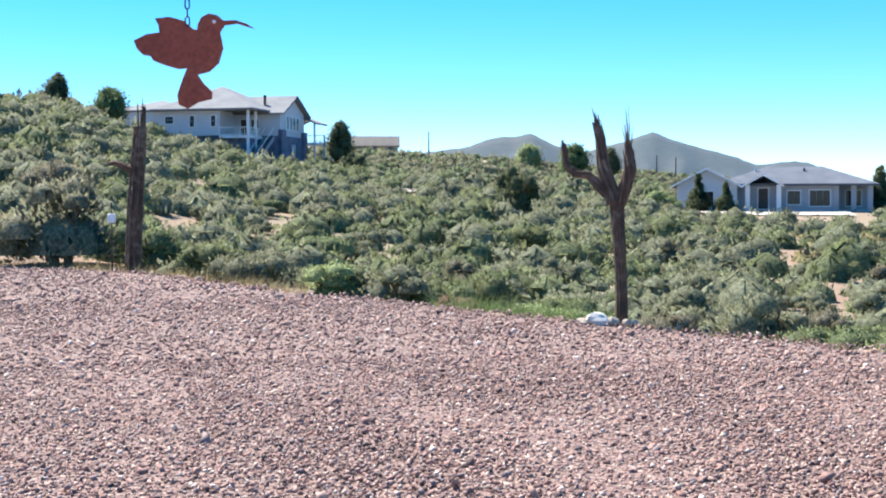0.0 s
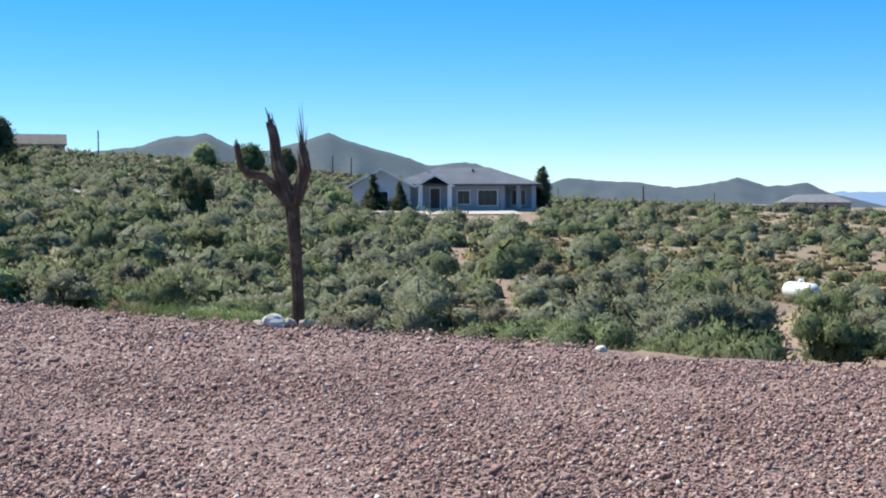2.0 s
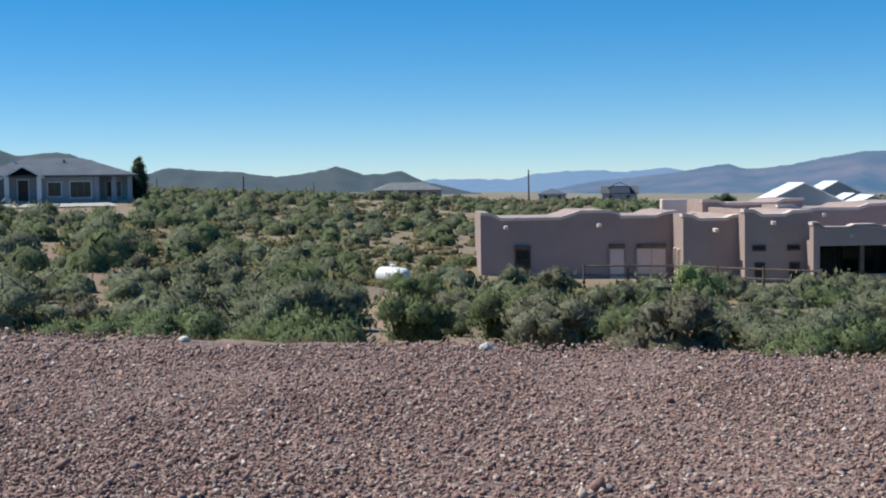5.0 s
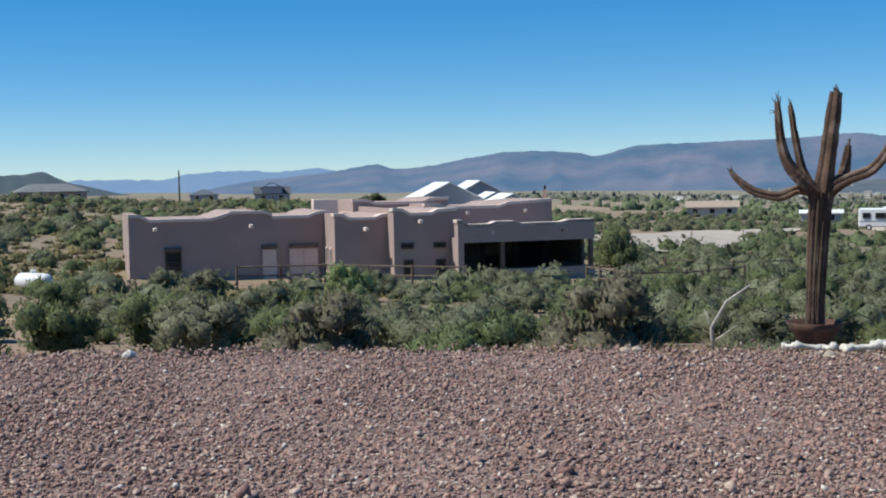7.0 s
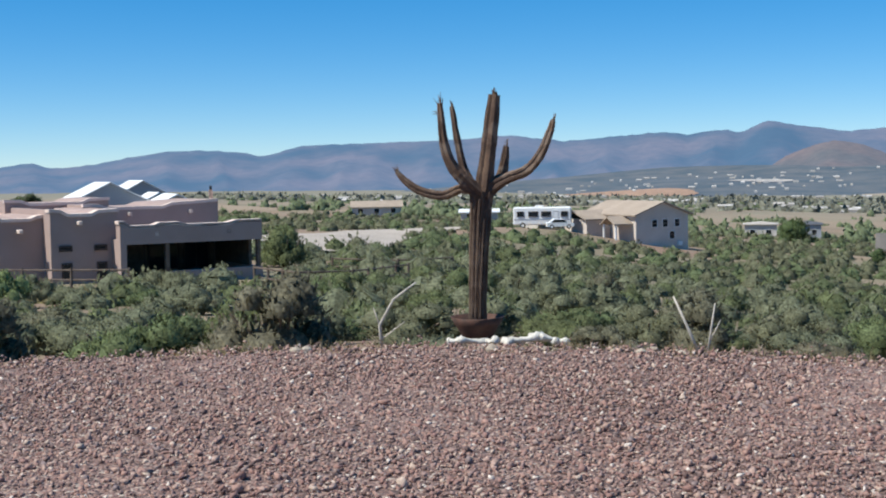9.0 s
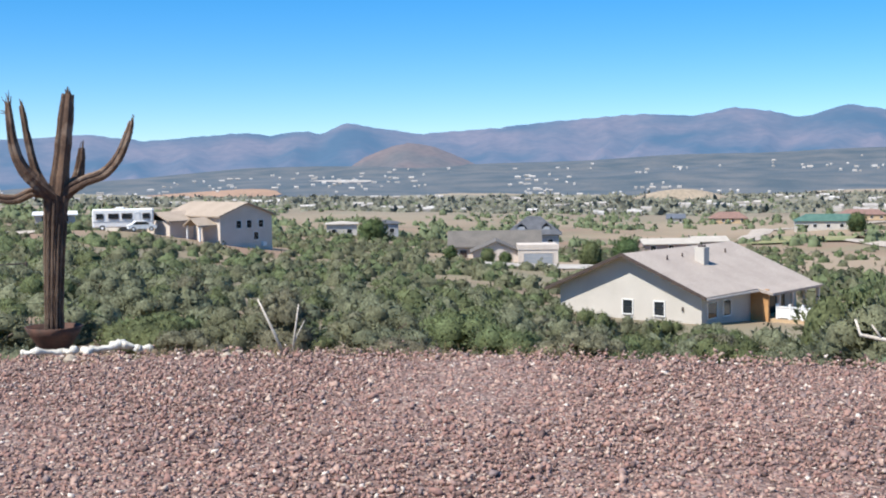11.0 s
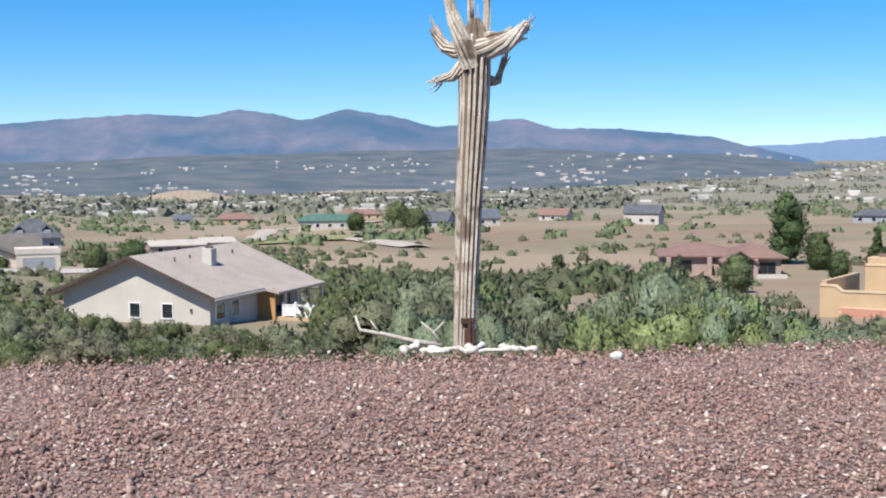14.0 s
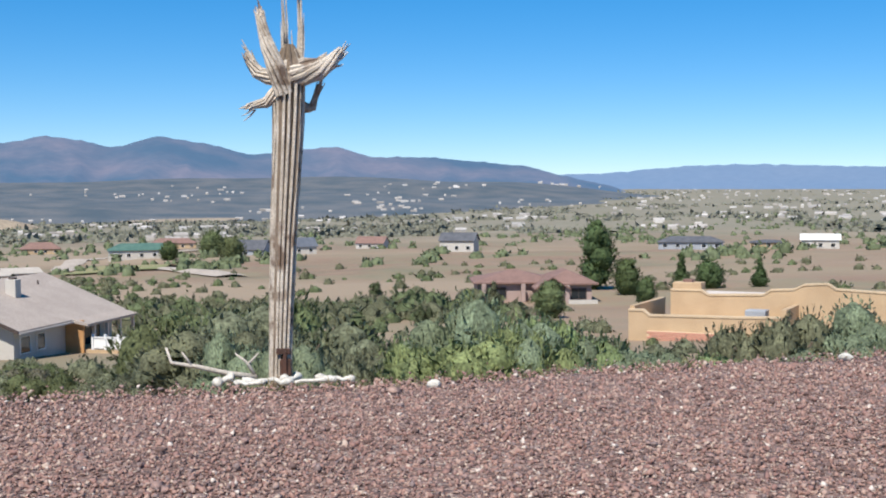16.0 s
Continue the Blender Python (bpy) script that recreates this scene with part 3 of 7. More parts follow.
slate_patch("quarry", "pale graded quarry ground on the rise", 76.8, 79.6, 1850, 2040, (0.44, 0.40, 0.36))
slate_patch("bare_slope", "orange bare earth bank on the rise", 68.6, 75.4, 1500, 1720, (0.36, 0.23, 0.155))
slate_patch("bare_slope", "tan bare earth bank on the rise", 82.5, 86.5, 1560, 1640, (0.33, 0.27, 0.20))
slate_patch("bare_slope", "tan bare earth bank on the rise", 99, 104.5, 1500, 1580, (0.33, 0.27, 0.20))


def mound():
    """A smooth tan knoll on the valley floor."""
    verts, w, rows = [], 40, 12
    cx, cy = polar(93.6, 1290)
    for j in range(rows):
        for i in range(w):
            a, k = 2 * math.pi * i / w, j / (rows - 1)
            x, y = cx + math.cos(a) * k * 42, cy + math.sin(a) * k * 78
            verts.append((x, y, -37.0 + 13.5 * (1 - smooth_step(k)) + 0.8 * noise.noise((x * 0.03, y * 0.03, 0))))
    me = bpy.data.meshes.new("knoll")
    me.from_pydata(verts, [], [(j * w + i, j * w + (i + 1) % w, (j + 1) * w + (i + 1) % w, (j + 1) * w + i) for j in range(rows - 1) for i in range(w)])
    me.materials.append(surface("knoll_soil", (0.27, 0.22, 0.16), (0.31, 0.25, 0.185), 0.02, 0.95, 0.0, 0.3))
    me.polygons.foreach_set("use_smooth", [True] * len(me.polygons))
    return tagged(new("knoll", me), "smooth tan knoll on the valley floor", "hill", kind="structure")


mound()

# ---- houses ----
def wedge_roof(x0, x1, y0, y1, z, rise, along="x", over=0.5, thick=0.2):
    """A gable roof slab with two slopes and open ends."""
    if along == "x":
        a0, a1, d = y0 - over, y1 + over, (x0 - over, x1 + over)
    else:
        a0, a1, d = x0 - over, x1 + over, (y0 - over, y1 + over)
    mid, drop = (a0 + a1) / 2, rise * over / max(0.1, (a1 - a0) / 2 - over)
    pts = [(a0, z - drop), (mid, z + rise), (a1, z - drop), (a1, z - drop + thick), (mid, z + rise + thick), (a0, z - drop + thick)]
    return solid(pts, d, "x" if along == "x" else "y")


def hip_roof(x0, x1, y0, y1, z, rise, over=0.5, thick=0.2):
    bm = bmesh.new()
    x0, x1, y0, y1 = x0 - over, x1 + over, y0 - over, y1 + over
    half = min(x1 - x0, y1 - y0) / 2
    if x1 - x0 >= y1 - y0:
        top = [(x0 + half, (y0 + y1) / 2), (x1 - half + 0.01, (y0 + y1) / 2)]
    else:
        top = [((x0 + x1) / 2, y0 + half), ((x0 + x1) / 2, y1 - half + 0.01)]
    low = [bm.verts.new((x, y, z)) for x, y in ((x0, y0), (x1, y0), (x1, y1), (x0, y1))]
    mid = [bm.verts.new((x, y, z + thick)) for x, y in ((x0, y0), (x1, y0), (x1, y1), (x0, y1))]
    t = [bm.verts.new((x, y, z + thick + rise)) for x, y in top]
    bm.faces.new(list(reversed(low)))
    for i in range(4):
        j = (i + 1) % 4
        bm.faces.new((low[i], low[j], mid[j], mid[i]))
    if x1 - x0 >= y1 - y0:
        rows = [(mid[0], mid[1], t[1], t[0]), (mid[1], mid[2], t[1]), (mid[2], mid[3], t[0], t[1]), (mid[3], mid[0], t[0])]
    else:
        rows = [(mid[0], mid[1], t[0]), (mid[1], mid[2], t[1], t[0]), (mid[2], mid[3], t[1]), (mid[3], mid[0], t[0], t[1])]
    for f in rows:
        bm.faces.new(f)
    bmesh.ops.recalc_face_normals(bm, faces=list(bm.faces))
    return bm


def gable_end(x0, x1, y0, y1, z, rise, along="y"):
    if along == "y":
        return solid([(x0, z - 0.01), (x1, z - 0.01), ((x0 + x1) / 2, z + rise - 0.02)], (y0, y1), "y")
    return solid([(y0, z - 0.01), (y1, z - 0.01), ((y0 + y1) / 2, z + rise - 0.02)], (x0, x1), "x")


def opening(parent, name, place, w, h, frame_mat, bars=(1, 1), turn=0.0, depth=0.12, fill=None):
    """A window or door: a proud frame of four bars, panes set back in it. place is its foot's middle on the wall."""
    m = pose(*place, 0, 0, turn)
    t = 0.08
    bm = bmesh.new()
    for b in ((-w / 2 - t, -w / 2, -0.06, depth, -t, h + t), (w / 2, w / 2 + t, -0.06, depth, -t, h + t), (-w / 2, w / 2, -0.06, depth, h, h + t), (-w / 2, w / 2, -0.09, depth, -t, 0)):
        box(*b, bm=bm)
    fr = part(name, bm, frame_mat, parent)
    fr.matrix_local = m
    nx, nz = bars
    for i in range(nx):
        for k in range(nz):
            g = 0.03
            p = part("pane" if fill is None else "panel", box(-w / 2 + i * w / nx + g / 2, -w / 2 + (i + 1) * w / nx - g / 2, -0.02, 0.03, k * h / nz + g / 2, (k + 1) * h / nz - g / 2), fill or GLASS, fr)
    return fr


def rail(parent, name, x0, x1, y, z, h, material, gap=0.3, turn=0.0, at=(0, 0, 0)):
    """A railing along x: handrail, foot rail and balusters in one part."""
    bm = box(x0, x1, y - 0.04, y + 0.04, z + h - 0.08, z + h)
    box(x0, x1, y - 0.03, y + 0.03, z + 0.08, z + 0.14, bm=bm)
    n = max(2, int((x1 - x0) / gap))
    for i in range(n + 1):
        x = x0 + (x1 - x0) * i / n
        box(x - 0.025, x + 0.025, y - 0.02, y + 0.02, z, z + h - 0.08, bm=bm)
    ob = part(name, bm, material, parent)
    ob.matrix_local = pose(*at, 0, 0, turn)
    return ob


def frame_at(az, d, face, z):
    """The pose of a house whose local y runs away along azimuth face, with its origin at (az, d)."""
    x, y = polar(az, d)
    return pose(x, y, z, 0, 0, -face)


# House with white siding and a raised porch, on the hill
def house_on_hill():
    h = thing("house", frame_at(-8.85, 142, 14, 6.4), "two-level white sided house with grey hip roof and raised porch", "house")
    # local x to the right along the long wall, its near corner at the origin
    part("lower_wall", box(-14.6, 0, 0.6, 9.6, -3, 2.2), BLUE_STONE, h)
    part("wall", box(-14.6, -3.4, 0, 9.6, 2.2, 5.0), SIDING, h)
    part("wall", box(-3.4, -0.2, 4.2, 10.6, 2.2, 5.0), SIDING, h)
    part("gable_wall", box(-0.2, 2.2, 4.2, 12.0, 2.2, 5.0), SIDING, h)
    part("stone_wall", box(0.02, 2.35, 4.0, 12.1, -3, 2.3), BLUE_STONE, h, "dark blue stone lower storey")
    for y in (4.0, 11.0):
        part("stone_pier", box(2.0, 2.55, y, y + 1.3, -3, 3.0, 0.04), BLUE_STONE, h)
    part("gable", gable_end(-0.2, 2.2, 4.2, 12.0, 5.0, 1.9, "x"), SIDING, h)
    part("roof", hip_roof(-11.0, 0.4, -0.4, 10.8, 5.0, 2.95, 0.6), SHINGLE, h)
    part("low_wall", box(-16.6, -14.6, 0.4, 9.0, -1, 5.0), SIDING, h)
    part("low_roof", hip_roof(-16.6, -8.5, 0.2, 9.0, 5.0, 1.4, 0.55), SHINGLE, h)
    part("gable_roof", wedge_roof(-5, 2.3, 4.2, 12.0, 5.0, 1.95, "x", 0.6), SHINGLE, h)
    part("porch_deck", box(-3.4, 0.15, -0.15, 4.2, 1.9, 2.2), WHITE_PAINT, h, "white porch deck")
    for x, y in ((0.0, 0.0), (0.0, 2.2)):
        part("post", box(x - 0.13, x + 0.13, y - 0.13, y + 0.13, -2.5, 5.0), WHITE_PAINT, h)
    rail(h, "railing", -3.4, -0.1, -0.05, 2.2, 0.95, WHITE_PAINT)
    rail(h, "railing", 0.1, 3.0, 0.0, 2.2, 0.95, WHITE_PAINT, turn=90)
    for x, w, z in ((-15.6, 0.6, 3.2), (-12.9, 0.6, 3.2), (-9.6, 1.0, 3.6), (-6.8, 0.55, 3.2), (-4.2, 0.55, 3.2)):
        opening(h, "window", (x, 0.38 if x < -14.6 else -0.02, z), w, 1.25 if w < 0.9 else 0.8, WHITE_PAINT, (1, 2))
    opening(h, "door", (-2.2, 4.18, 2.2), 0.9, 2.0, WHITE_PAINT, (1, 1), fill=DARK_TRIM)
    opening(h, "window", (-0.9, 4.18, 2.9), 0.9, 1.3, WHITE_PAINT, (2, 1))
    for y in (6.4, 7.5, 8.6, 9.7):
        opening(h, "window", (2.22, y, 3.1), 0.75, 1.5, WHITE_PAINT, (1, 2), 90)
    opening(h, "window", (2.37, 8.0, 0.0), 0.7, 1.3, WHITE_PAINT, (1, 1), 90)
    # outside stair down from the porch, along the side
    for i in range(12):
        part("stair_tread", box(0.45, 1.45, 3.6 - i * 0.45, 3.95 - i * 0.45, 2.05 - i * 0.28, 2.12 - i * 0.28), WOOD_POST, h)
    for x in (0.38, 1.45):
        part("stringer", solid([(4.0, 1.8), (4.0, 2.3), (-1.7, -1.15), (-1.7, -1.65)], (x, x + 0.08), "x"), SIDING_GREY, h)
        part("stair_rail", solid([(4.0, 3.1), (4.0, 3.2), (-1.7, -0.25), (-1.7, -0.35)], (x, x + 0.06), "x"), WHITE_PAINT, h)
    # side deck with its own roof
    part("side_deck", box(1.6, 4.8, 12.2, 15.6, 1.5, 1.8), WHITE_PAINT, h, "white side deck")
    part("side_roof", wedge_roof(0.6, 3.6, 12.1, 15.4, 4.1, 0.6, "y", 0.3), SHINGLE, h)
    for x, y in ((4.65, 12.4), (4.65, 15.4), (3.4, 12.4)):
        part("post", box(x - 0.1, x + 0.1, y - 0.1, y + 0.1, -2.0, 4.2 if x < 4 else 2.75), WHITE_PAINT, h)
    rail(h, "railing", 2.5, 4.65, 12.25, 1.8, 0.95, WHITE_PAINT)
    part("vent", box(-0.4, -0.15, 5.6, 5.85, 6.0, 7.1), DARK_TRIM, h)


def porch_house():
    h = thing("house", frame_at(15, 125, 15, 0.45), "low pale grey house with blue-grey roof and pillared porch", "house")
    part("wall", box(-3.8, 5.6, 0, 9, -1.5, 2.3), SIDING_GREY, h)
    part("wing_wall", box(-9.5, -3.8, -1.5, 8, -1.5, 2.3), SIDING, h)
    part("porch_wall", box(5.6, 8.6, 2.2, 9, -1.5, 2.3), SIDING_GREY, h)
    part("gable", gable_end(-9.5, -3.8, -1.5, 8, 2.3, 1.45), SIDING, h)
    part("roof", hip_roof(-5.5, 8.7, 0, 9, 2.25, 1.75, 0.6), SHINGLE_BLUE, h)
    part("wing_roof", wedge_roof(-9.5, -3.8, -1.5, 9, 2.3, 1.45, "y", 0.5), SHINGLE_BLUE, h)
    part("fascia", solid([(-10.1, 2.0), (-6.65, 3.78), (-3.2, 2.0), (-3.2, 2.2), (-6.65, 4.0), (-10.1, 2.2)], (-2.1, -2.02)), WHITE_PAINT, h, "white gable trim")
    part("porch_roof", wedge_roof(-2.9, 0.2, -1.4, 1.2, 2.35, 0.85, "y", 0.3), SHINGLE_BLUE, h)
    part("porch_fascia", solid([(-3.3, 2.1), (-1.35, 3.2), (0.6, 2.1), (0.6, 2.3), (-1.35, 3.4), (-3.3, 2.3)], (-1.8, -1.72)), WHITE_PAINT, h)
    for x in (-2.8, 0.1):
        part("pillar", box(x - 0.22, x + 0.22, -1.4, -0.96, -1.0, 2.35, 0.04), WHITE_PAINT, h)
    for x in (5.4, 7.0, 8.5):
        part("pillar", box(x - 0.25, x + 0.25, -0.1, 0.4, -1.0, 2.3, 0.04), SIDING_GREY, h)
    part("porch_floor", box(5.6, 8.7, -0.1, 2.2, -1.4, -0.05), CONCRETE, h)
    opening(h, "door", (-1.35, -0.02, 0.0), 0.95, 2.0, WHITE_PAINT, fill=DARK_TRIM)
    opening(h, "window", (1.5, -0.02, 0.45), 1.2, 1.3, WHITE_PAINT, (2, 1))
    opening(h, "window", (3.9, -0.02, 0.3), 1.9, 1.5, WHITE_PAINT, (3, 1))
    opening(h, "window", (7.1, 2.18, 0.3), 1.4, 1.5, WHITE_PAINT, (2, 1))
    opening(h, "window", (-6.6, -1.52, 0.4), 1.2, 1.3, WHITE_PAINT, (2, 1))
    part("vent", box(-2.2, -2.0, 3, 3.2, 3.2, 4.1), WHITE_PAINT, h)
    part("vent", box(2.4, 2.6, 3, 3.2, 3.2, 4.0), DARK_TRIM, h)


def adobe():
    h = thing("house", pose(0, 0, 0, 0, 0, -32), "low rose-brown adobe house with stepped parapets and deep porch", "house")
    def block(x0, x1, y0, y1, z0, steps):
        """Wall block whose parapet steps: (x, z) corners from left to right."""
        pts = [(x0, z0), (x1, z0)] + list(reversed(steps))
        part("wall", solid(pts, (y0, y1)), STUCCO_ROSE, h)
        lip, up = [], []
        for x, z in steps:
            lip.append((x, z - 0.13))
            up.append((x, z + 0.05))
        lip[0], up[0] = (x0 - 0.07, lip[0][1]), (x0 - 0.07, up[0][1])
        lip[-1], up[-1] = (x1 + 0.07, lip[-1][1]), (x1 + 0.07, up[-1][1])
        # cap lighter than the wall, sunlight put into its colour
        part("parapet_cap", solid(lip + list(reversed(up)), (y0 - 0.07, y0 + 0.4)), STUCCO_CAP, h, "rounded parapet cap, its colour lightened to look sunlit")
    block(9.05, 21.2, 72, 84, -6, [(9.05, -0.1), (9.7, -0.12), (10.3, -0.42), (14.0, -0.42), (14.8, -0.2), (15.2, -0.05), (17.2, -0.05), (17.7, -0.2), (17.8, -0.38), (20.0, -0.38), (20.5, -0.2), (21.2, -0.1)])
    block(21.05, 24.6, 70.3, 84, -6, [(21.05, -0.25), (21.5, -0.28), (22.0, -0.5), (23.6, -0.5), (24.0, -0.35), (24.6, -0.3)])
    block(24.35, 28.4, 69.5, 80, -6, [(24.35, 0.0), (24.9, -0.02), (25.4, -0.28), (26.8, -0.28), (27.2, -0.1), (28.4, -0.05)])
    block(28.0, 38.2, 73.2, 84, -6, [(28.0, 0.12), (29.0, 0.1), (29.6, -0.1), (33.5, -0.1), (34.2, 0.1), (36.2, 0.18), (38.2, 0.25)])
    block(24.0, 31.0, 77, 90, -6, [(24.0, 0.42), (25.0, 0.4), (25.6, 0.2), (29.0, 0.2), (29.6, 0.4), (31.0, 0.45)])
    # porch in front: parapet beam over a deep opening, low wall below
    part("porch_beam", solid([(28.0, -1.98), (37.6, -1.98), (37.6, -0.85), (35.8, -0.85), (35.2, -0.98), (32.4, -0.98), (31.9, -0.85), (30.6, -0.85), (30.2, -0.98), (28.7, -0.98), (28.3, -0.72), (28.0, -0.72)], (68.2, 68.8)), STUCCO_ROSE, h)
    part("parapet_cap", solid([(27.93, -0.85), (28.3, -0.85), (28.7, -1.11), (30.2, -1.11), (30.6, -0.98), (31.9, -0.98), (32.4, -1.11), (35.2, -1.11), (35.8, -0.98), (37.67, -0.98), (37.67, -0.8), (35.8, -0.8), (35.2, -0.93), (32.4, -0.93), (31.9, -0.8), (30.6, -0.8), (30.2, -0.93), (28.7, -0.93), (28.3, -0.67), (27.93, -0.67)], (68.12, 68.8)), STUCCO_CAP, h)
    part("porch_roof", box(28.0, 37.6, 68.8, 73.2, -1.98, -1.7), STUCCO_ROSE, h)
    part("low_wall", box(31.2, 37.6, 68.2, 68.6, -6, -3.55), STUCCO_ROSE, h)
    part("low_wall", box(28.0, 28.4, 68.2, 73.2, -6, -1.98), STUCCO_ROSE, h)
    part("porch_floor", box(28.4, 37.6, 68.6, 73.2, -6, -4.4), CONCRETE, h)
    part("end_wall", box(37.2, 37.6, 68.6, 73.2, -6, -3.55), STUCCO_ROSE, h)
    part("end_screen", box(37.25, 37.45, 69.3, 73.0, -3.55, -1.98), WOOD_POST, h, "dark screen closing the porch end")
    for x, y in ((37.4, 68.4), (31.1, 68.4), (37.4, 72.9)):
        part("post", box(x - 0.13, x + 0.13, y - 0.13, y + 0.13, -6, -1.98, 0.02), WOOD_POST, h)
    # dark panel over the back wall: the porch's shade put in as colour
    part("porch_back", box(28.4, 37.2, 72.95, 73.17, -4.4, -1.98), WOOD_POST, h, "dark panel that colours in the deep porch's shade")
    opening(h, "window", (33.4, 72.93, -3.9), 1.8, 1.6, DARK_TRIM, (2, 1))
    opening(h, "window", (35.8, 72.93, -3.9), 1.5, 1.6, DARK_TRIM, (2, 1))
    opening(h, "door", (31.4, 72.93, -4.4), 1.0, 2.1, DARK_TRIM, fill=WOOD_POST)
    # windows with dark lintels
    opening(h, "window", (11.66, 71.98, -3.4), 0.75, 1.1, DARK_TRIM, (1, 2))
    for x, w in ((11.66, 1.05), (17.55, 1.0), (19.7, 1.8)):
        part("lintel", box(x - w / 2, x + w / 2, 71.9, 72.05, -2.24, -2.03, 0.02), WOOD_POST, h)
    opening(h, "door", (17.55, 71.98, -4.2), 0.85, 1.9, STUCCO_ROSE, fill=STUCCO_CAP)
    opening(h, "garage_door", (19.7, 71.98, -4.2), 1.7, 1.9, STUCCO_ROSE, (2, 1), fill=STUCCO_CAP)
    for x in (25.2, 27.3):
        opening(h, "window", (x, 69.48, -2.2), 0.55, 0.16, DARK_TRIM)
        opening(h, "window", (x + 0.05, 69.48, -3.75), 0.4, 0.75, DARK_TRIM)
    for y in (70.9, 71.5):
        opening(h, "window", (21.03, y, -3.6), 0.35, 1.3, STUCCO_CAP, turn=-90)
    for x, y, z in ((10.6, 72, -0.95), (16.4, 72, -0.9), (22.9, 70.3, -1.15), (26.0, 69.5, -0.75), (30.4, 68.2, -1.45), (35.3, 68.2, -1.45), (31.1, 73.2, -0.5), (35.5, 73.2, -0.45)):
        part("water_spout", box(x - 0.12, x + 0.12, y - 0.4, y + 0.05, z - 0.1, z + 0.12, 0.03), STUCCO_CAP, h, "pale roof drain spout")
    part("chimney", box(37.6, 38.3, 74, 74.7, -1, 0.85, 0.05), STUCCO_ROSE, h)
    part("chimney_cap", box(37.75, 38.15, 74.15, 74.55, 0.85, 1.1), CHAIN, h)
    part("cooler", box(21.5, 23.2, 79, 80.4, -0.6, 0.5, 0.05), STUCCO_CAP, h, "roof-top cooler box")
    # lengths along and across the front, from the plan's units to metres
    ax, bx_ = (9.05, 21.1, 24.4, 28.0, 37.6), (3.15, 14.5, 17.6, 20.9, 29.25)
    ay, by_ = (68.2, 69.5, 70.3, 72.0, 73.2, 77.0, 90.0), (67.0, 68.5, 70.0, 73.0, 73.7, 77.5, 84.0)
    for o in h.children:
        p = o.location
        if p.length > 1:
            o.location = (np.interp(p.x, ax, bx_) + 0.38, np.interp(p.y, ay, by_), p.z - 0.1)
            continue
        for v in o.data.vertices:
            v.co = (np.interp(v.co.x, ax, bx_) + 0.38, np.interp(v.co.y, ay, by_), v.co.z - 0.1)


def gable_house(name, az, d, face, z, w, ln, hh, rise, wall, roof, label, side_windows=3, over=0.55, front=((0.3, 1.0), (0.65, 1.0)), door=None, group=""):
    """Gable end on local x from 0 to w, body running back ln."""
    h = thing(name, frame_at(az, d, face, z), label, "house", group)
    part("wall", box(0, w, 0, ln, -2.5, hh), wall, h)
    part("gable", gable_end(0, w, 0, ln, hh, rise), wall, h)
    part("roof", wedge_roof(0, w, 0, ln, hh, rise, "y", over), roof, h)
    for fx, zz in front:
        opening(h, "window", (fx * w, -0.02, zz), 0.9, 1.1, WHITE_PAINT, (1, 2))
    for i in range(side_windows):
        opening(h, "window", (-0.02, (i + 0.7) * ln / side_windows, hh - 1.7), 1.0, 1.1, WHITE_PAINT, (2, 1), -90)
        opening(h, "window", (w + 0.02, (i + 0.5) * ln / side_windows, hh - 1.7), 1.0, 1.1, WHITE_PAINT, (2, 1), 90)
    return h


house_on_hill()
porch_house()
adobe()
# two-storey house beside the motorhome
hc = gable_house("house", 72.75, 183, 37, -8.9, 9.4, 13.5, 3.9, 1.7, STUCCO_CREAM, TILE_TAN, "two-storey cream stucco house with tan tiled roof", 2, 0.55, ((0.35, 2.0), (0.55, 2.0), (0.78, 2.0), (0.68, 0.2)))
part("wing", box(-4.2, -0.02, 6.5, 13.4, -1, 3.2), STUCCO_CREAM, hc)
part("wing_roof", wedge_roof(-4.2, 0.5, 6.5, 13.4, 3.2, 1.1, "x", 0.5), TILE_TAN, hc)
part("porch_roof", wedge_roof(-3.0, 0.0, 1.0, 4.2, 2.6, 0.9, "x", 0.3), TILE_TAN, hc)
for y in (1.1, 4.1):
    part("post", box(-2.9, -2.65, y - 0.12, y + 0.12, -2, 2.6), WHITE_PAINT, hc)
part("tower", box(-8.5, -4.6, 13.0, 17.0, -2, 3.6), STUCCO_WHITE, hc)
part("tower_roof", wedge_roof(-8.5, -4.6, 13.0, 17.0, 3.6, 0.8, "x", 0.3), TILE_TAN, hc)
part("window_unit", box(7.4, 8.1, -0.35, 0.05, -0.8, -0.2), WHITE_PAINT, hc, "white air conditioner box")
# house with the big pale roof below the yard
hd = gable_house("house", 94.6, 98.5, 124, -11.1, 13.4, 16.5, 2.65, 2.75, STUCCO_WHITE, TILE_BEIGE, "white stucco house with broad beige tiled roof and chimney", 0, 0.9, ((0.5, 0.7), (0.72, 0.7)))
hd.matrix_world = frame_at(94.6, 98.5, 124, -11.1) @ pose(-13.4, 0, 0)
part("chimney", box(9.0, 9.9, 6.6, 7.5, 3.0, 5.75, 0.03), STUCCO_WHITE, hd)
part("chimney_cap", box(9.2, 9.7, 6.8, 7.3, 5.75, 5.9), DARK_TRIM, hd)
part("left_wing", box(-2.6, 0, 5.0, 12, -2.5, 1.6), STUCCO_WHITE, hd)
part("left_roof", solid([(-3.2, 1.55), (0.1, 2.6), (0.1, 2.8), (-3.2, 1.75)], (4.5, 12.5)), TILE_BEIGE, hd)
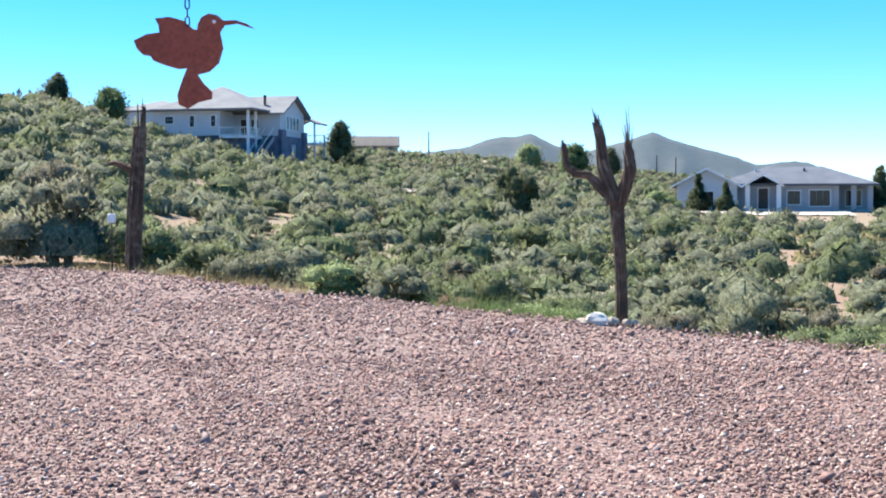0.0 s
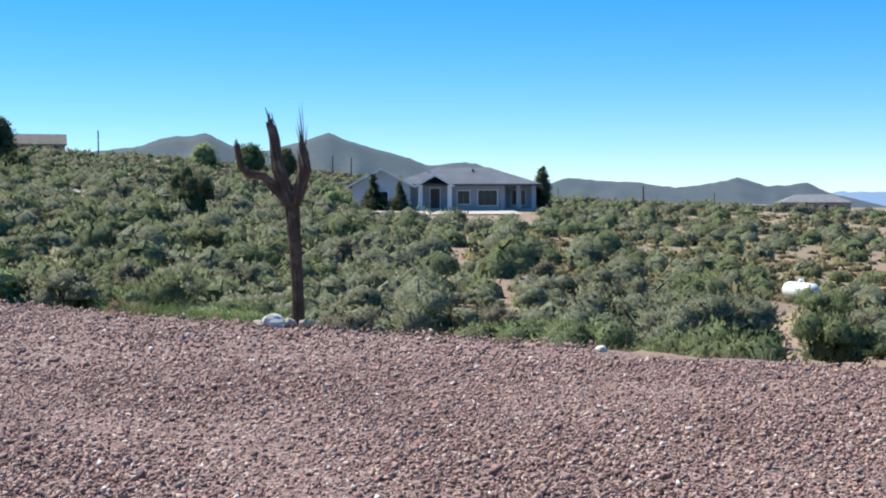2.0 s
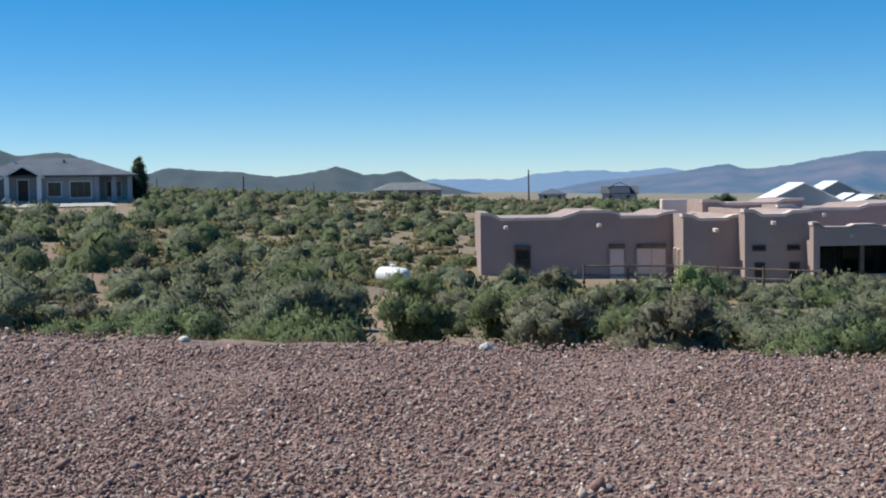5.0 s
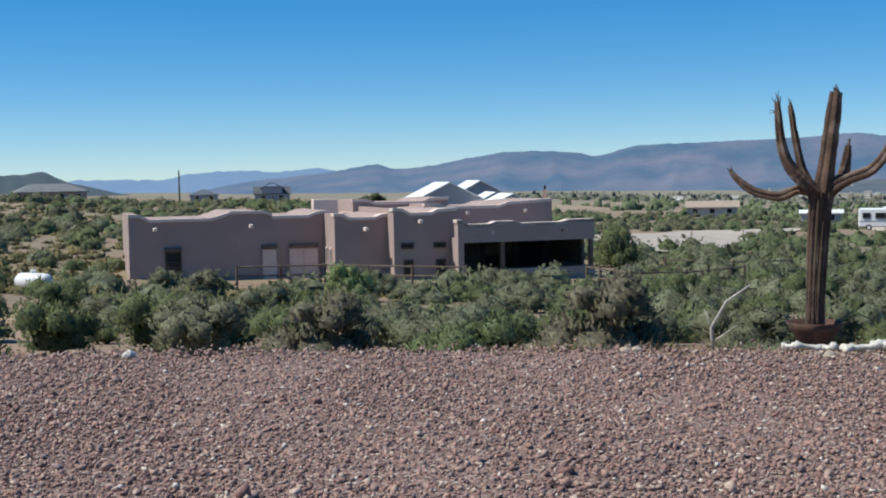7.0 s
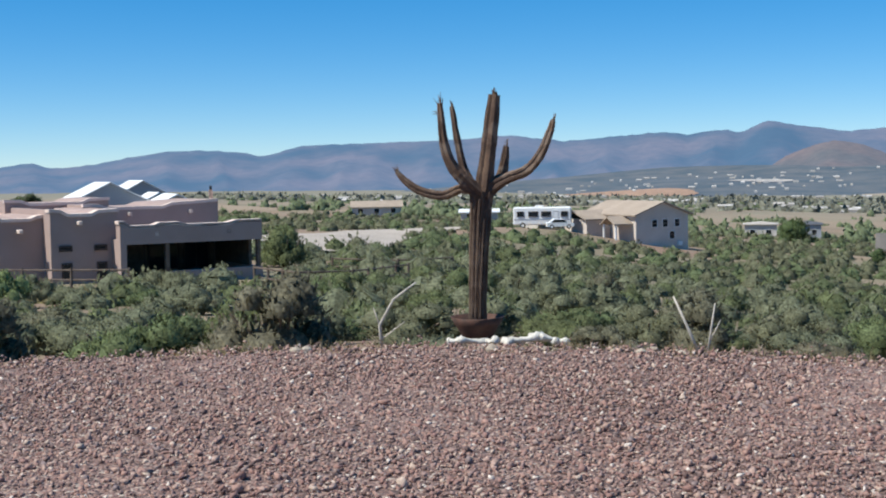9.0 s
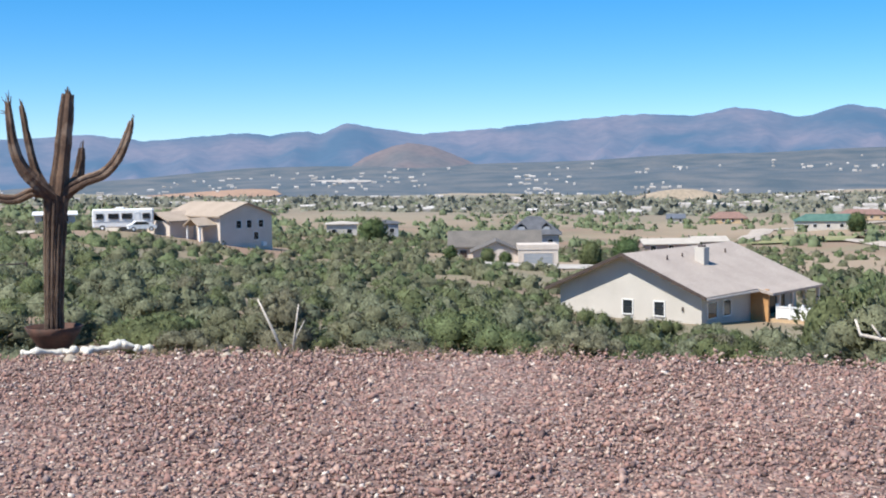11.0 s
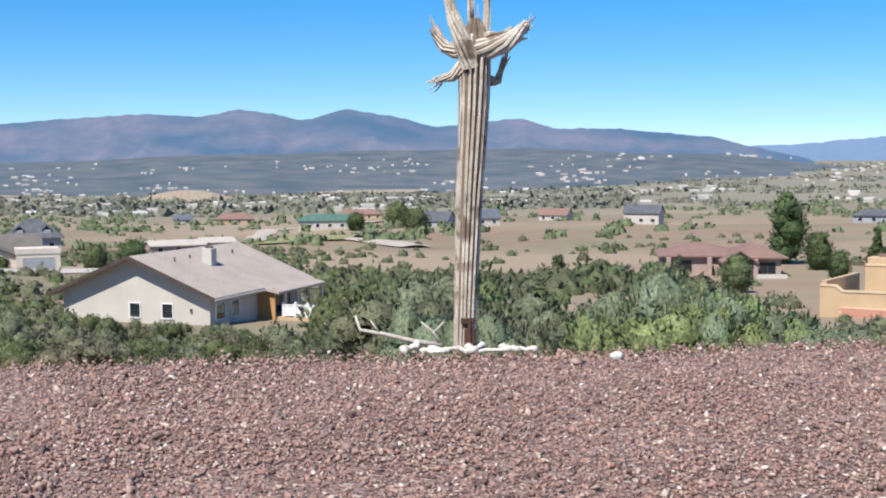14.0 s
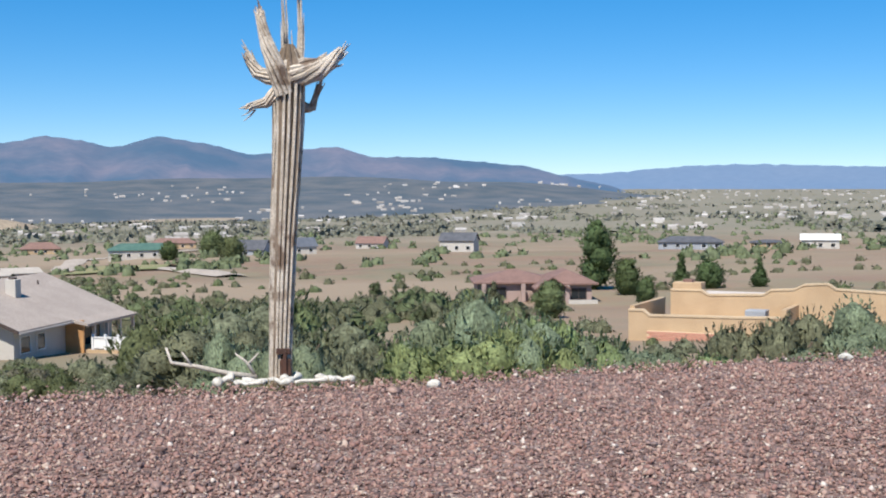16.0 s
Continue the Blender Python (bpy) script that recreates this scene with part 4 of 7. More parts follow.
for x0, z0, x1, z1 in ((-0.95, 2.24, 6.7, 5.38), (14.35, 2.24, 6.7, 5.38)):
    part("rake_trim", solid([(x0, z0), (x1, z1), (x1, z1 + 0.26), (x0, z0 + 0.26)] if x0 < x1 else [(x1, z1), (x0, z0), (x0, z0 + 0.26), (x1, z1 + 0.26)], (-1.02, -0.91)), DARK_TRIM, hd, "brown roof edge trim")
part("gutter", box(14.28, 14.42, -0.9, 17.3, 2.2, 2.36, 0.02), STUCCO_CREAM, hd)
for y in (3.2, 6.0, 9.4, 13.0):
    part("roof_vent", tube([(8.2 + 0.2 * (y % 2), y, 4.6), (8.2 + 0.2 * (y % 2), y, 5.25)], [0.07, 0.07], 8), DARK_TRIM, hd)
part("lamp", box(11.7, 11.85, -0.14, 0.02, 1.2, 1.5, 0.02), DARK_TRIM, hd)
opening(hd, "window", (13.42, 1.6, 0.6), 1.4, 1.2, WHITE_PAINT, (2, 1), 90)
opening(hd, "window", (13.42, 4.0, 0.6), 1.2, 1.2, WHITE_PAINT, (2, 1), 90)
part("wood_wall", box(13.42, 15.0, 8.0, 8.2, -1, 2.4), WOOD_ORANGE, hd, "orange-stained timber wall")
part("porch_roof", solid([(13.3, 2.45), (15.6, 1.95), (15.6, 2.15), (13.3, 2.75)], (7.6, 17)), TILE_BEIGE, hd)
for y in (9.2, 11.6, 14.0, 16.6):
    part("post", box(15.2, 15.45, y - 0.12, y + 0.12, -2, 2.0), STUCCO_CREAM, hd)
part("porch_floor", box(13.4, 20.0, 8.3, 17, -2.5, 0.0), STUCCO_TAN, hd, "tan retaining terrace")
opening(hd, "glass_door", (13.42, 12.5, -0.3), 3.0, 2.1, DARK_TRIM, (3, 1), 90)
part("white_fence", box(15.6, 19.9, 8.36, 8.4, 0.1, 0.95), WHITE_PAINT, hd, "white painted board fence")
part("fence_rail", box(15.6, 19.9, 8.3, 8.46, 0.95, 1.05), WHITE_PAINT, hd)
for x in (15.6, 16.7, 17.8, 18.9, 19.9):
    part("fence_post", box(x - 0.09, x + 0.09, 8.28, 8.48, 0.0, 1.25, 0.02), WHITE_PAINT, hd)
part("corner_step", box(11.6, 13.2, -1.2, -0.05, -2.4, -0.5), CONCRETE, hd, "pale corner step")
# garage house further down
hg = thing("house", frame_at(86.3, 200, 84, -14.5), "grey stucco house with a flat-fronted double garage", "house")
part("garage_wall", box(0, 6.4, 0, 7, -2, 3.4), STUCCO_CREAM, hg)
part("garage_band", box(-0.1, 6.5, -0.1, 0.3, 2.7, 3.5), STUCCO_CREAM, hg)
opening(hg, "garage_door", (3.2, -0.02, 0), 4.6, 2.1, STUCCO_CREAM, (1, 4), fill=SIDING_GREY)
part("wall", box(-7.2, 0, 2, 10, -2, 2.3), STUCCO_CREAM, hg)
part("gable", gable_end(-7.2, 0, 2, 10, 2.3, 1.6), STUCCO_CREAM, hg)
part("roof", wedge_roof(-7.2, 0.3, 2, 10, 2.3, 1.6, "y", 0.5), TILE_BROWN, hg)
part("back_wall", box(-11, 4, 10, 17, -2, 2.8), STUCCO_CREAM, hg)
part("back_roof", wedge_roof(-11, 4, 10, 17, 2.8, 2.2, "x", 0.5), TILE_BROWN, hg)
opening(hg, "window", (-2.0, 1.98, 0.9), 1.2, 0.9, WHITE_PAINT, (2, 1))
opening(hg, "door", (-8.8, 9.98, 0), 1.0, 2.0, DARK_TRIM, fill=DARK_TRIM)
# dark-roofed house behind it
hk = thing("house", frame_at(87.0, 300, 87, -18.0), "house with a dark slate hip roof and dormers", "house")
part("wall", box(-6, 6, 0, 9, -2, 3), SIDING_GREY, hk)
part("roof", hip_roof(-6, 6, 0, 9, 3, 4.2, 0.8), SHINGLE_DARK, hk)
for x in (-3.0, 3.0):
    part("dormer", box(x - 0.9, x + 0.9, 0.6, 4, 3.4, 5.0), SIDING_GREY, hk)
    part("dormer_roof", wedge_roof(x - 0.9, x + 0.9, 0.6, 4, 5.0, 0.8, "y", 0.2), SHINGLE_DARK, hk)
for x in (-4, 0, 4):
    opening(hk, "window", (x, -0.02, 0.6), 1.2, 1.4, WHITE_PAINT, (2, 1))
# red-tiled house
he = thing("house", frame_at(117.6, 178, 112, -14.2), "rose-brown stucco house with low terracotta tiled roof and dark entry", "house")
part("wall", box(-7.6, 2.0, 0, 10, -2, 2.5), STUCCO_ROSE, he)
part("roof", hip_roof(-7.6, 3.4, 0, 10, 2.5, 1.5, 0.7), TILE_RED, he)
part("wing_wall", box(2.0, 8.2, -3.0, 8, -2, 2.5), STUCCO_ROSE, he)
part("wing_roof", hip_roof(1.8, 8.4, -3.0, 8, 2.5, 1.7, 0.7), TILE_RED, he)
part("gable_roof", wedge_roof(0.4, 4.6, -5.0, 2, 2.2, 1.4, "y", 0.4), TILE_RED, he)
# the entry is no opening: its shade is a solid dark plate
part("entry_arch", solid([(0.5, -1), (4.5, -1), (4.5, 2.1), (2.5, 3.3), (0.5, 2.1)], (-4.6, -4.2)), DARK_TRIM, he, "dark plate standing for the entry's shade")
for x in (-6.8, -1.2, 0.6, 4.6):
    part("pillar", box(x - 0.3, x + 0.3, -1.4 if x < 0 else -4.9, -0.8 if x < 0 else -4.3, -2, 2.5, 0.03), STUCCO_ROSE, he)
opening(he, "window", (-4.6, -0.02, 0.5), 2.0, 1.4, DARK_TRIM, (2, 1))
opening(he, "window", (6.4, -3.02, 0.5), 2.0, 1.4, DARK_TRIM, (2, 1))
part("planter_wall", box(4.6, 8.6, -6.2, -5.9, -2, 0.6), STUCCO_WHITE, he)
# tan flat-roofed house with stepped parapets
hf = thing("house", frame_at(122.0, 101, 140, -10.6), "tan stucco flat-roofed house with stepped parapet walls", "house")
def parapet_wall(steps, y0, y1, z0=-2.0):
    part("wall", solid([(steps[0][0], z0), (steps[-1][0], z0)] + list(reversed(steps)), (y0, y1)), STUCCO_TAN, hf)
    lip = [(x, z - 0.08) for x, z in steps] + [(x, z + 0.07) for x, z in reversed(steps)]
    part("parapet_cap", solid(lip, (y0 - 0.06, y1 + 0.06)), STUCCO_SAND, hf)
parapet_wall([(0, 2.6), (1.2, 2.6), (1.7, 2.2), (8.6, 2.3), (12.0, 2.4)], 0, 0.4)
parapet_wall([(2.0, 3.9), (4.6, 3.9), (5.1, 3.55), (9.6, 3.7), (10.2, 4.1), (12.0, 4.2), (12.8, 4.6), (14.6, 4.7), (15.2, 4.3), (19.5, 4.1), (20.2, 3.8), (24, 3.6)], 5.0, 5.4)
part("roof_deck", box(2.0, 24, 5.4, 17, -2, 2.9), STUCCO_CREAM, hf)
part("side_wall", box(0, 0.4, 0.4, 9, -2, 2.9), STUCCO_TAN, hf)
part("side_wall", box(12.0, 12.4, 0.0, 5.0, -2, 3.0), STUCCO_TAN, hf)
part("chimney", box(2.1, 4.5, 5.2, 6.6, 2.0, 4.5, 0.05), STUCCO_TAN, hf)
part("chimney_cap", box(2.9, 3.7, 5.5, 6.2, 4.5, 4.75), TILE_RED, hf)
part("low_roof", box(0.4, 12, 0.4, 5.0, -2, 1.7), STUCCO_TAN, hf)
skirt = part("brick_skirt", box(1.6, 8.4, -0.30, -0.02, -2.0, 1.0), STUCCO_SAND, hf, "pink brick lower wall with pale joints")
brick_mesh = mesh_of("brick", box(-0.19, 0.19, -0.03, 0.03, -0.085, 0.085, 0.012), STUCCO_PINK)
for k in range(12):
    for i in range(17 - k % 2):
        o = new("brick", brick_mesh)
        o.parent = skirt
        o.matrix_local = pose(1.8 + (k % 2) * 0.2 + i * 0.4, -0.31, 0.88 - k * 0.2)
part("cooler", box(8.8, 10.4, 2.0, 3.4, 1.7, 2.7, 0.05), SIDING_GREY, hf, "grey roof-top air conditioner")
part("roof_unit", box(19, 20.4, 8, 9.4, 2.9, 4.0, 0.05), METAL_ROOF, hf)


def white_roofs():
    """Four pale metal gables behind the adobe house."""
    for az, d, w, ln, z, hh, rise in ((49.1, 165, 11.0, 12, -7, 5.2, 2.7), (50.5, 188, 7.4, 12, -7, 6.0, 2.0), (51.2, 172, 5.6, 8, -7, 5.0, 1.4), (52.0, 160, 7.0, 10, -7, 4.6, 1.7), (47.4, 150, 4.4, 8, -6, 4.0, 0.7)):
        h = thing("barn", frame_at(az, d, az - 10, z) @ pose(-w / 2, 0, 0), "plain grey building with bright white metal roof", "building", "white-roofed buildings")
        part("wall", box(0, w, 0, ln, -3, hh), SIDING_GREY if w > 5 else STUCCO_CREAM, h)
        part("gable", gable_end(0, w, 0, ln, hh, rise), SIDING_GREY if w > 5 else STUCCO_CREAM, h)
        part("roof", wedge_roof(0, w, 0, ln, hh, rise, "y", 0.4, 0.15), METAL_ROOF if w > 5 else TILE_TAN, h)


white_roofs()


def small_house(az, d, w, label, wall, roof, hip=False, hh=2.6, rise=1.8, dep=8.0, face=None, sink=0.0):
    x, y = polar(az, d)
    h = thing("house", pose(x, y, float(ground_z(x, y)) - sink, 0, 0, -(az if face is None else face)), label, "house", "houses in the distance")
    part("wall", box(-w / 2, w / 2, 0, dep, -4, hh), wall, h)
    if hip:
        part("roof", hip_roof(-w / 2, w / 2, 0, dep, hh, rise), roof, h)
    else:
        part("gable", gable_end(-w / 2, w / 2, 0, dep, hh, rise, "x"), wall, h)
        part("roof", wedge_roof(-w / 2, w / 2, 0, dep, hh, rise, "x"), roof, h)
    for k in range(max(2, int(w / 4))):
        opening(h, "window", (-w / 2 + (k + 0.5) * w / max(2, int(w / 4)), -0.02, 0.8), 1.3, 1.2, WHITE_PAINT, (2, 1))
    return h


small_house(-3.1, 330, 12, "tan house with brown tiled roof on the hilltop", STUCCO_TAN, TILE_BROWN, False, 2.4, 2.4)
small_house(31.4, 330, 17, "low brown house with a wide hip roof", STUCCO_ROSE, SHINGLE, True, 2.4, 2.0, face=20)
small_house(37.9, 420, 9, "small grey house on the mesa", SIDING_GREY, SHINGLE_BLUE, True, 2.2, 1.8)
ch = small_house(40.95, 400, 11, "two-level house with dark roof and wide veranda", SIDING_GREY, SHINGLE_DARK, False, 2.6, 2.0)
part("upper_wall", box(-3.2, 3.2, -0.5, 7, 2.6, 4.6), SIDING_GREY, ch)
part("upper_roof", wedge_roof(-3.2, 3.2, -0.5, 7, 4.4, 1.6, "y"), SHINGLE_DARK, ch)
small_house(100.0, 470, 23, "white house with green shingled hip roof and lawn", STUCCO_WHITE, SHINGLE_GREEN, True, 3.0, 2.4, face=96)
wl_house = small_house(114.2, 430, 12, "pale house with dark gable roof and balcony", STUCCO_WHITE, SHINGLE_DARK, False, 4.0, 2.4, face=128)
small_house(124.8, 420, 21, "long house with dark low roof", SIDING_GREY, SHINGLE_DARK, True, 2.4, 1.8)
small_house(130.4, 430, 12, "white barn with grey roof", STUCCO_WHITE, METAL_ROOF, False, 3.2, 1.6)
small_house(128.2, 440, 12, "low brown house under a flat roof", STUCCO_TAN, SHINGLE_DARK, True, 2.2, 0.8)
small_house(93.2, 330, 14, "long low house with pale roof", STUCCO_ROSE, CONCRETE, False, 2.4, 1.1, face=80)
small_house(95.0, 345, 9, "low tan house with pale flat roof", STUCCO_ROSE, CONCRETE, False, 2.4, 1.1, face=80)
small_house(95.7, 620, 18, "tan house with a brown hip roof", STUCCO_TAN, TILE_RED, True, 2.4, 3.0)
small_house(93.4, 640, 9, "small white cottage with blue roof", STUCCO_WHITE, SHINGLE_BLUE, False, 2.6, 2.0)
small_house(104.6, 470, 14, "green-grey gabled house in the valley", SIDING_GREY, SHINGLE_DARK, False, 3.0, 3.2, face=130)
small_house(107.0, 480, 14, "house with dark blue roof and white fence", STUCCO_WHITE, SHINGLE_BLUE, False, 3.0, 3.0, face=90)
small_house(110.2, 560, 13, "brown-roofed house with pale walls", STUCCO_WHITE, TILE_RED, False, 2.8, 2.6, face=130)
small_house(101.4, 640, 22, "tan ranch house with brown roof", STUCCO_TAN, TILE_RED, True, 2.6, 2.4)
small_house(78.2, 330, 8, "small house with an arched white front", STUCCO_WHITE, CONCRETE, True, 3.2, 0.6)
small_house(80.2, 340, 7, "small dark grey house in scrub", SIDING_GREY, SHINGLE_DARK, True, 3.2, 0.8)
small_house(65.6, 270, 8, "white mobile home by the road", STUCCO_WHITE, METAL_ROOF, False, 2.2, 0.5)
small_house(60.9, 330, 13, "low house with tan roof", STUCCO_WHITE, TILE_TAN, False, 2.4, 1.4)

# where the cactus skeletons and the small ornaments stand
SA, SB, SC, SL, STAKE = (2.28, 15.85, 0), (11.15, 4.79, 0), (10.86, -3.21, 0), (-6.84, 27.5, 0), (-7.25, 27.3, 0)
BIRD_AT = (-0.61, 2.94, 1.92)

# ---- roads and paths ----
def strip(name, label, pts, width, material, lift=0.12, category="road"):
    """A track draped over the land along (azimuth, distance) points."""
    P = [Vector((*polar(a, r), 0)) for a, r in pts]
    fine = []
    for a, b in zip(P, P[1:]):
        n = max(2, int((b - a).length / 4))
        fine += [a.lerp(b, i / n) for i in range(n)]
    fine.append(P[-1])
    for _ in range(6):
        fine = [fine[0]] + [(fine[i - 1] + fine[i] * 2 + fine[i + 1]) / 4 for i in range(1, len(fine) - 1)] + [fine[-1]]
    bm = bmesh.new()
    rows = []
    for i, p in enumerate(fine):
        way = (fine[min(i + 1, len(fine) - 1)] - fine[max(i - 1, 0)]).normalized()
        side = Vector((way.y, -way.x, 0))
        row = []
        for k in range(6):
            q = p + side * width * (k / 5 - 0.5) * (1 + 0.15 * noise.noise((i * 0.3, k, 0)))
            row.append(bm.verts.new((q.x, q.y, float(ground_z(q.x, q.y)) + lift * (1 - abs(k - 2.5) / 4))))
        rows.append(row)
    for a, b in zip(rows, rows[1:]):
        for k in range(5):
            bm.faces.new((a[k], a[k + 1], b[k + 1], b[k]))
    return tagged(part(name, bm, material, smooth=True), label, category, kind="structure")


strip("road", "pale dirt road curving through the scrub", [(57.0, 108), (57.8, 130), (59.3, 155), (61.5, 180), (64, 195), (70, 210)], 16, ROAD, 0.4)
strip("road", "pale gravel driveway before the porch house", [(11.5, 113), (13.5, 116), (16, 117), (18, 118)], 6, CONCRETE, 0.3)
strip("road", "narrow dirt track climbing the slope", [(-3, 95), (0.5, 120), (1.0, 150), (-1.5, 190), (-3, 260)], 4, ROAD, 0.3)
strip("road", "pale dirt road past the green-roofed house", [(104, 300), (102.5, 330), (100, 380), (96.5, 420), (97.5, 520), (103, 560)], 8, ROAD, 0.8)
strip("road", "pale driveway before the garage", [(83.5, 185), (86.5, 188), (89.5, 192), (91, 230)], 10, CONCRETE, 0.35)
LAWN = surface("lawn", (0.20, 0.21, 0.085), (0.27, 0.24, 0.12), 0.05, 0.95, 0.2, 4.0)
strip("lawn", "dry yellow-green lawn before the green-roofed house", [(97.9, 385), (99.5, 380), (101.3, 380)], 56, LAWN, 1.2, "lawn")
strip("path", "bare soil path down to the tank", [(29, 24), (29.3, 34), (30.6, 46), (32.5, 62)], 1.6, SOIL, 0.08, "path")


# ---- saguaro skeletons ----
def ribbed(i_scale, ribs, depth):
    return lambda i, a: 1 + depth * math.sin(a * ribs + 0.25 * i * i_scale)


def splinter(bm, base, tip, r):
    tube([base, Vector(base).lerp(Vector(tip), 0.5) + Vector((r, 0, 0)), tip], [r, r * 0.75, r * 0.2], 4, bm=bm)


def skeleton(name, at, face, label, material, trunk, limbs, spikes, ribs=9, size=1.0, core=None, rib_mat=None, thin=1.0, fray=0.35, strands=0):
    """A dead saguaro: a ribbed trunk, limbs that curve up, bare ribs as splinters at their ends, in one frame facing its azimuth."""
    h = thing(name, pose(at[0], at[1], at[2], 0, 0, -face) @ Matrix.Scale(size, 4), label, "cactus skeleton", "saguaro skeletons")
    rnd = random.Random(len(limbs) * 7 + ribs)
    def limb(nm, pts, radii, sides, mat=None):
        fine, rr = [], []
        for k in range(len(pts) - 1):
            p0, p1 = Vector(pts[max(k - 1, 0)]), Vector(pts[k])
            p2, p3 = Vector(pts[k + 1]), Vector(pts[min(k + 2, len(pts) - 1)])
            for s in range(6):
                t = s / 6
                fine.append(0.5 * ((2 * p1) + (p2 - p0) * t + (2 * p0 - 5 * p1 + 4 * p2 - p3) * t * t + (3 * p1 - p0 - 3 * p2 + p3) * t ** 3))
                rr.append((radii[k] * (1 - t) + radii[k + 1] * t) * (1 + 0.05 * rnd.uniform(-1, 1)))
        fine.append(Vector(pts[-1]))
        rr.append(radii[-1])
        bm = tube(fine, rr, sides, ribbed(0.05, sides // 4, 0.17))
        return part(nm, bm, mat or material, h, smooth=False)
    limb("trunk", trunk[0], [r * 0.93 for r in trunk[1]], 36, core or material)
    # bare woody ribs standing proud on the trunk
    for k in range(ribs):
        a = 2 * math.pi * (k + 0.3 * rnd.random()) / ribs
        bm = bmesh.new()
        top = rnd.uniform(0.75, 1.0)
        pts, rr = [], []
        for s in range(9):
            t = s / 8 * top
            j = min(int(t * (len(trunk[0]) - 1)), len(trunk[0]) - 2)
            f = t * (len(trunk[0]) - 1) - j
            p = Vector(trunk[0][j]).lerp(Vector(trunk[0][j + 1]), f)
            r = trunk[1][j] * (1 - f) + trunk[1][j + 1] * f
            pts.append(p + Vector((math.cos(a + 0.06 * s * 0.3), math.sin(a + 0.06 * s * 0.3), 0)) * r * rnd.uniform(0.97, 1.06))
            rr.append((0.012 + 0.008 * rnd.random()) * (trunk[1][0] / 0.1))
        tube(pts, rr, 5, bm=bm)
        part("rib", bm, rib_mat or material, h)
    for pts, radii in limbs:
        limb("arm", pts, [r * thin for r in radii], 20)
        end, before = Vector(pts[-1]), Vector(pts[-2])
        # weathered ribs that run along the arm and fray apart at its end
        for k in range(strands):
            line, turn, far = [], 2 * math.pi * k / strands, rnd.uniform(0.8, 1.15)
            for j, p in enumerate(pts):
                way = (Vector(pts[min(j + 1, len(pts) - 1)]) - Vector(pts[max(j - 1, 0)])).normalized()
                side = way.cross(Vector((0.2, 0.95, 0.1))).normalized()
                a = turn + 0.5 * j
                q = Vector(p) + (side * math.cos(a) + side.cross(way) * math.sin(a)) * (radii[j] * 0.88 + (0.035 * rnd.random() if j == len(pts) - 1 else 0))
                line.append(q if j < len(pts) - 1 else line[-1].lerp(q, far))
            part("rib", tube(line, [max(r * 0.26, 0.008) for r in radii[:-1]] + [0.004], 5), rib_mat if rib_mat and k % 2 else material, h)
        for k in range(5):
            bm = bmesh.new()
            t0 = before.lerp(end, rnd.uniform(0.0, 0.5))
            out = (end - before).normalized() * rnd.uniform(0.05, 0.2) * fray + Vector((rnd.uniform(-1, 1), rnd.uniform(-1, 1), rnd.uniform(-0.4, 0.8))) * radii[-2] * fray
            off = Vector((rnd.uniform(-1, 1), rnd.uniform(-1, 1), rnd.uniform(-1, 1))) * radii[-2] * 0.7
            splinter(bm, t0 + off, end + out, 0.008 + 0.004 * rnd.random())
            part("splinter", bm, rib_mat or material, h)
    for base, tip, r in spikes:
        for k in range(3):
            bm = bmesh.new()
            j = Vector((rnd.uniform(-0.02, 0.02), rnd.uniform(-0.02, 0.02), rnd.uniform(-0.12, 0.02)))
            splinter(bm, Vector(base) + j * 0.5, Vector(tip) + j * 1.3, r)
            part("splinter", bm, material, h)
    return h


skeleton("saguaro_skeleton", SA, 8, "dark brown dead saguaro with three raised arms among white rocks", CACTUS_DARK,
         ([(0, 0, -0.05), (-0.01, 0, 0.5), (-0.045, 0, 1.1), (-0.08, 0, 1.6)], [0.066, 0.064, 0.072, 0.085]),
         [([(-0.09, 0, 1.5), (-0.3, 0, 1.72), (-0.42, 0.02, 1.84), (-0.6, 0.02, 1.87), (-0.7, 0.02, 1.98), (-0.74, 0.02, 2.24)], [0.07, 0.06, 0.05, 0.05, 0.04, 0.03]),
          ([(-0.1, 0, 1.5), (-0.24, 0.02, 1.95), (-0.28, 0.02, 2.3), (-0.34, 0.02, 2.5)], [0.10, 0.075, 0.06, 0.045]),
          ([(-0.05, 0, 1.5), (0.04, -0.02, 1.72), (0.09, -0.02, 1.9), (0.065, -0.02, 2.2)], [0.09, 0.075, 0.075, 0.05])],
         [((-0.35, 0.02, 2.42), (-0.40, 0.02, 2.66), 0.016), ((-0.32, 0.02, 2.42), (-0.325, 0.02, 2.64), 0.016), ((0.05, -0.02, 2.15), (0.0, -0.02, 2.52), 0.009), ((0.07, -0.02, 2.15), (0.04, -0.02, 2.72), 0.008),
          ((0.09, -0.02, 2.15), (0.13, -0.02, 2.5), 0.006), ((-0.74, 0.02, 2.2), (-0.77, 0.02, 2.30), 0.01)], ribs=12, size=1.02, rib_mat=CACTUS_RIB, thin=0.8, strands=7)
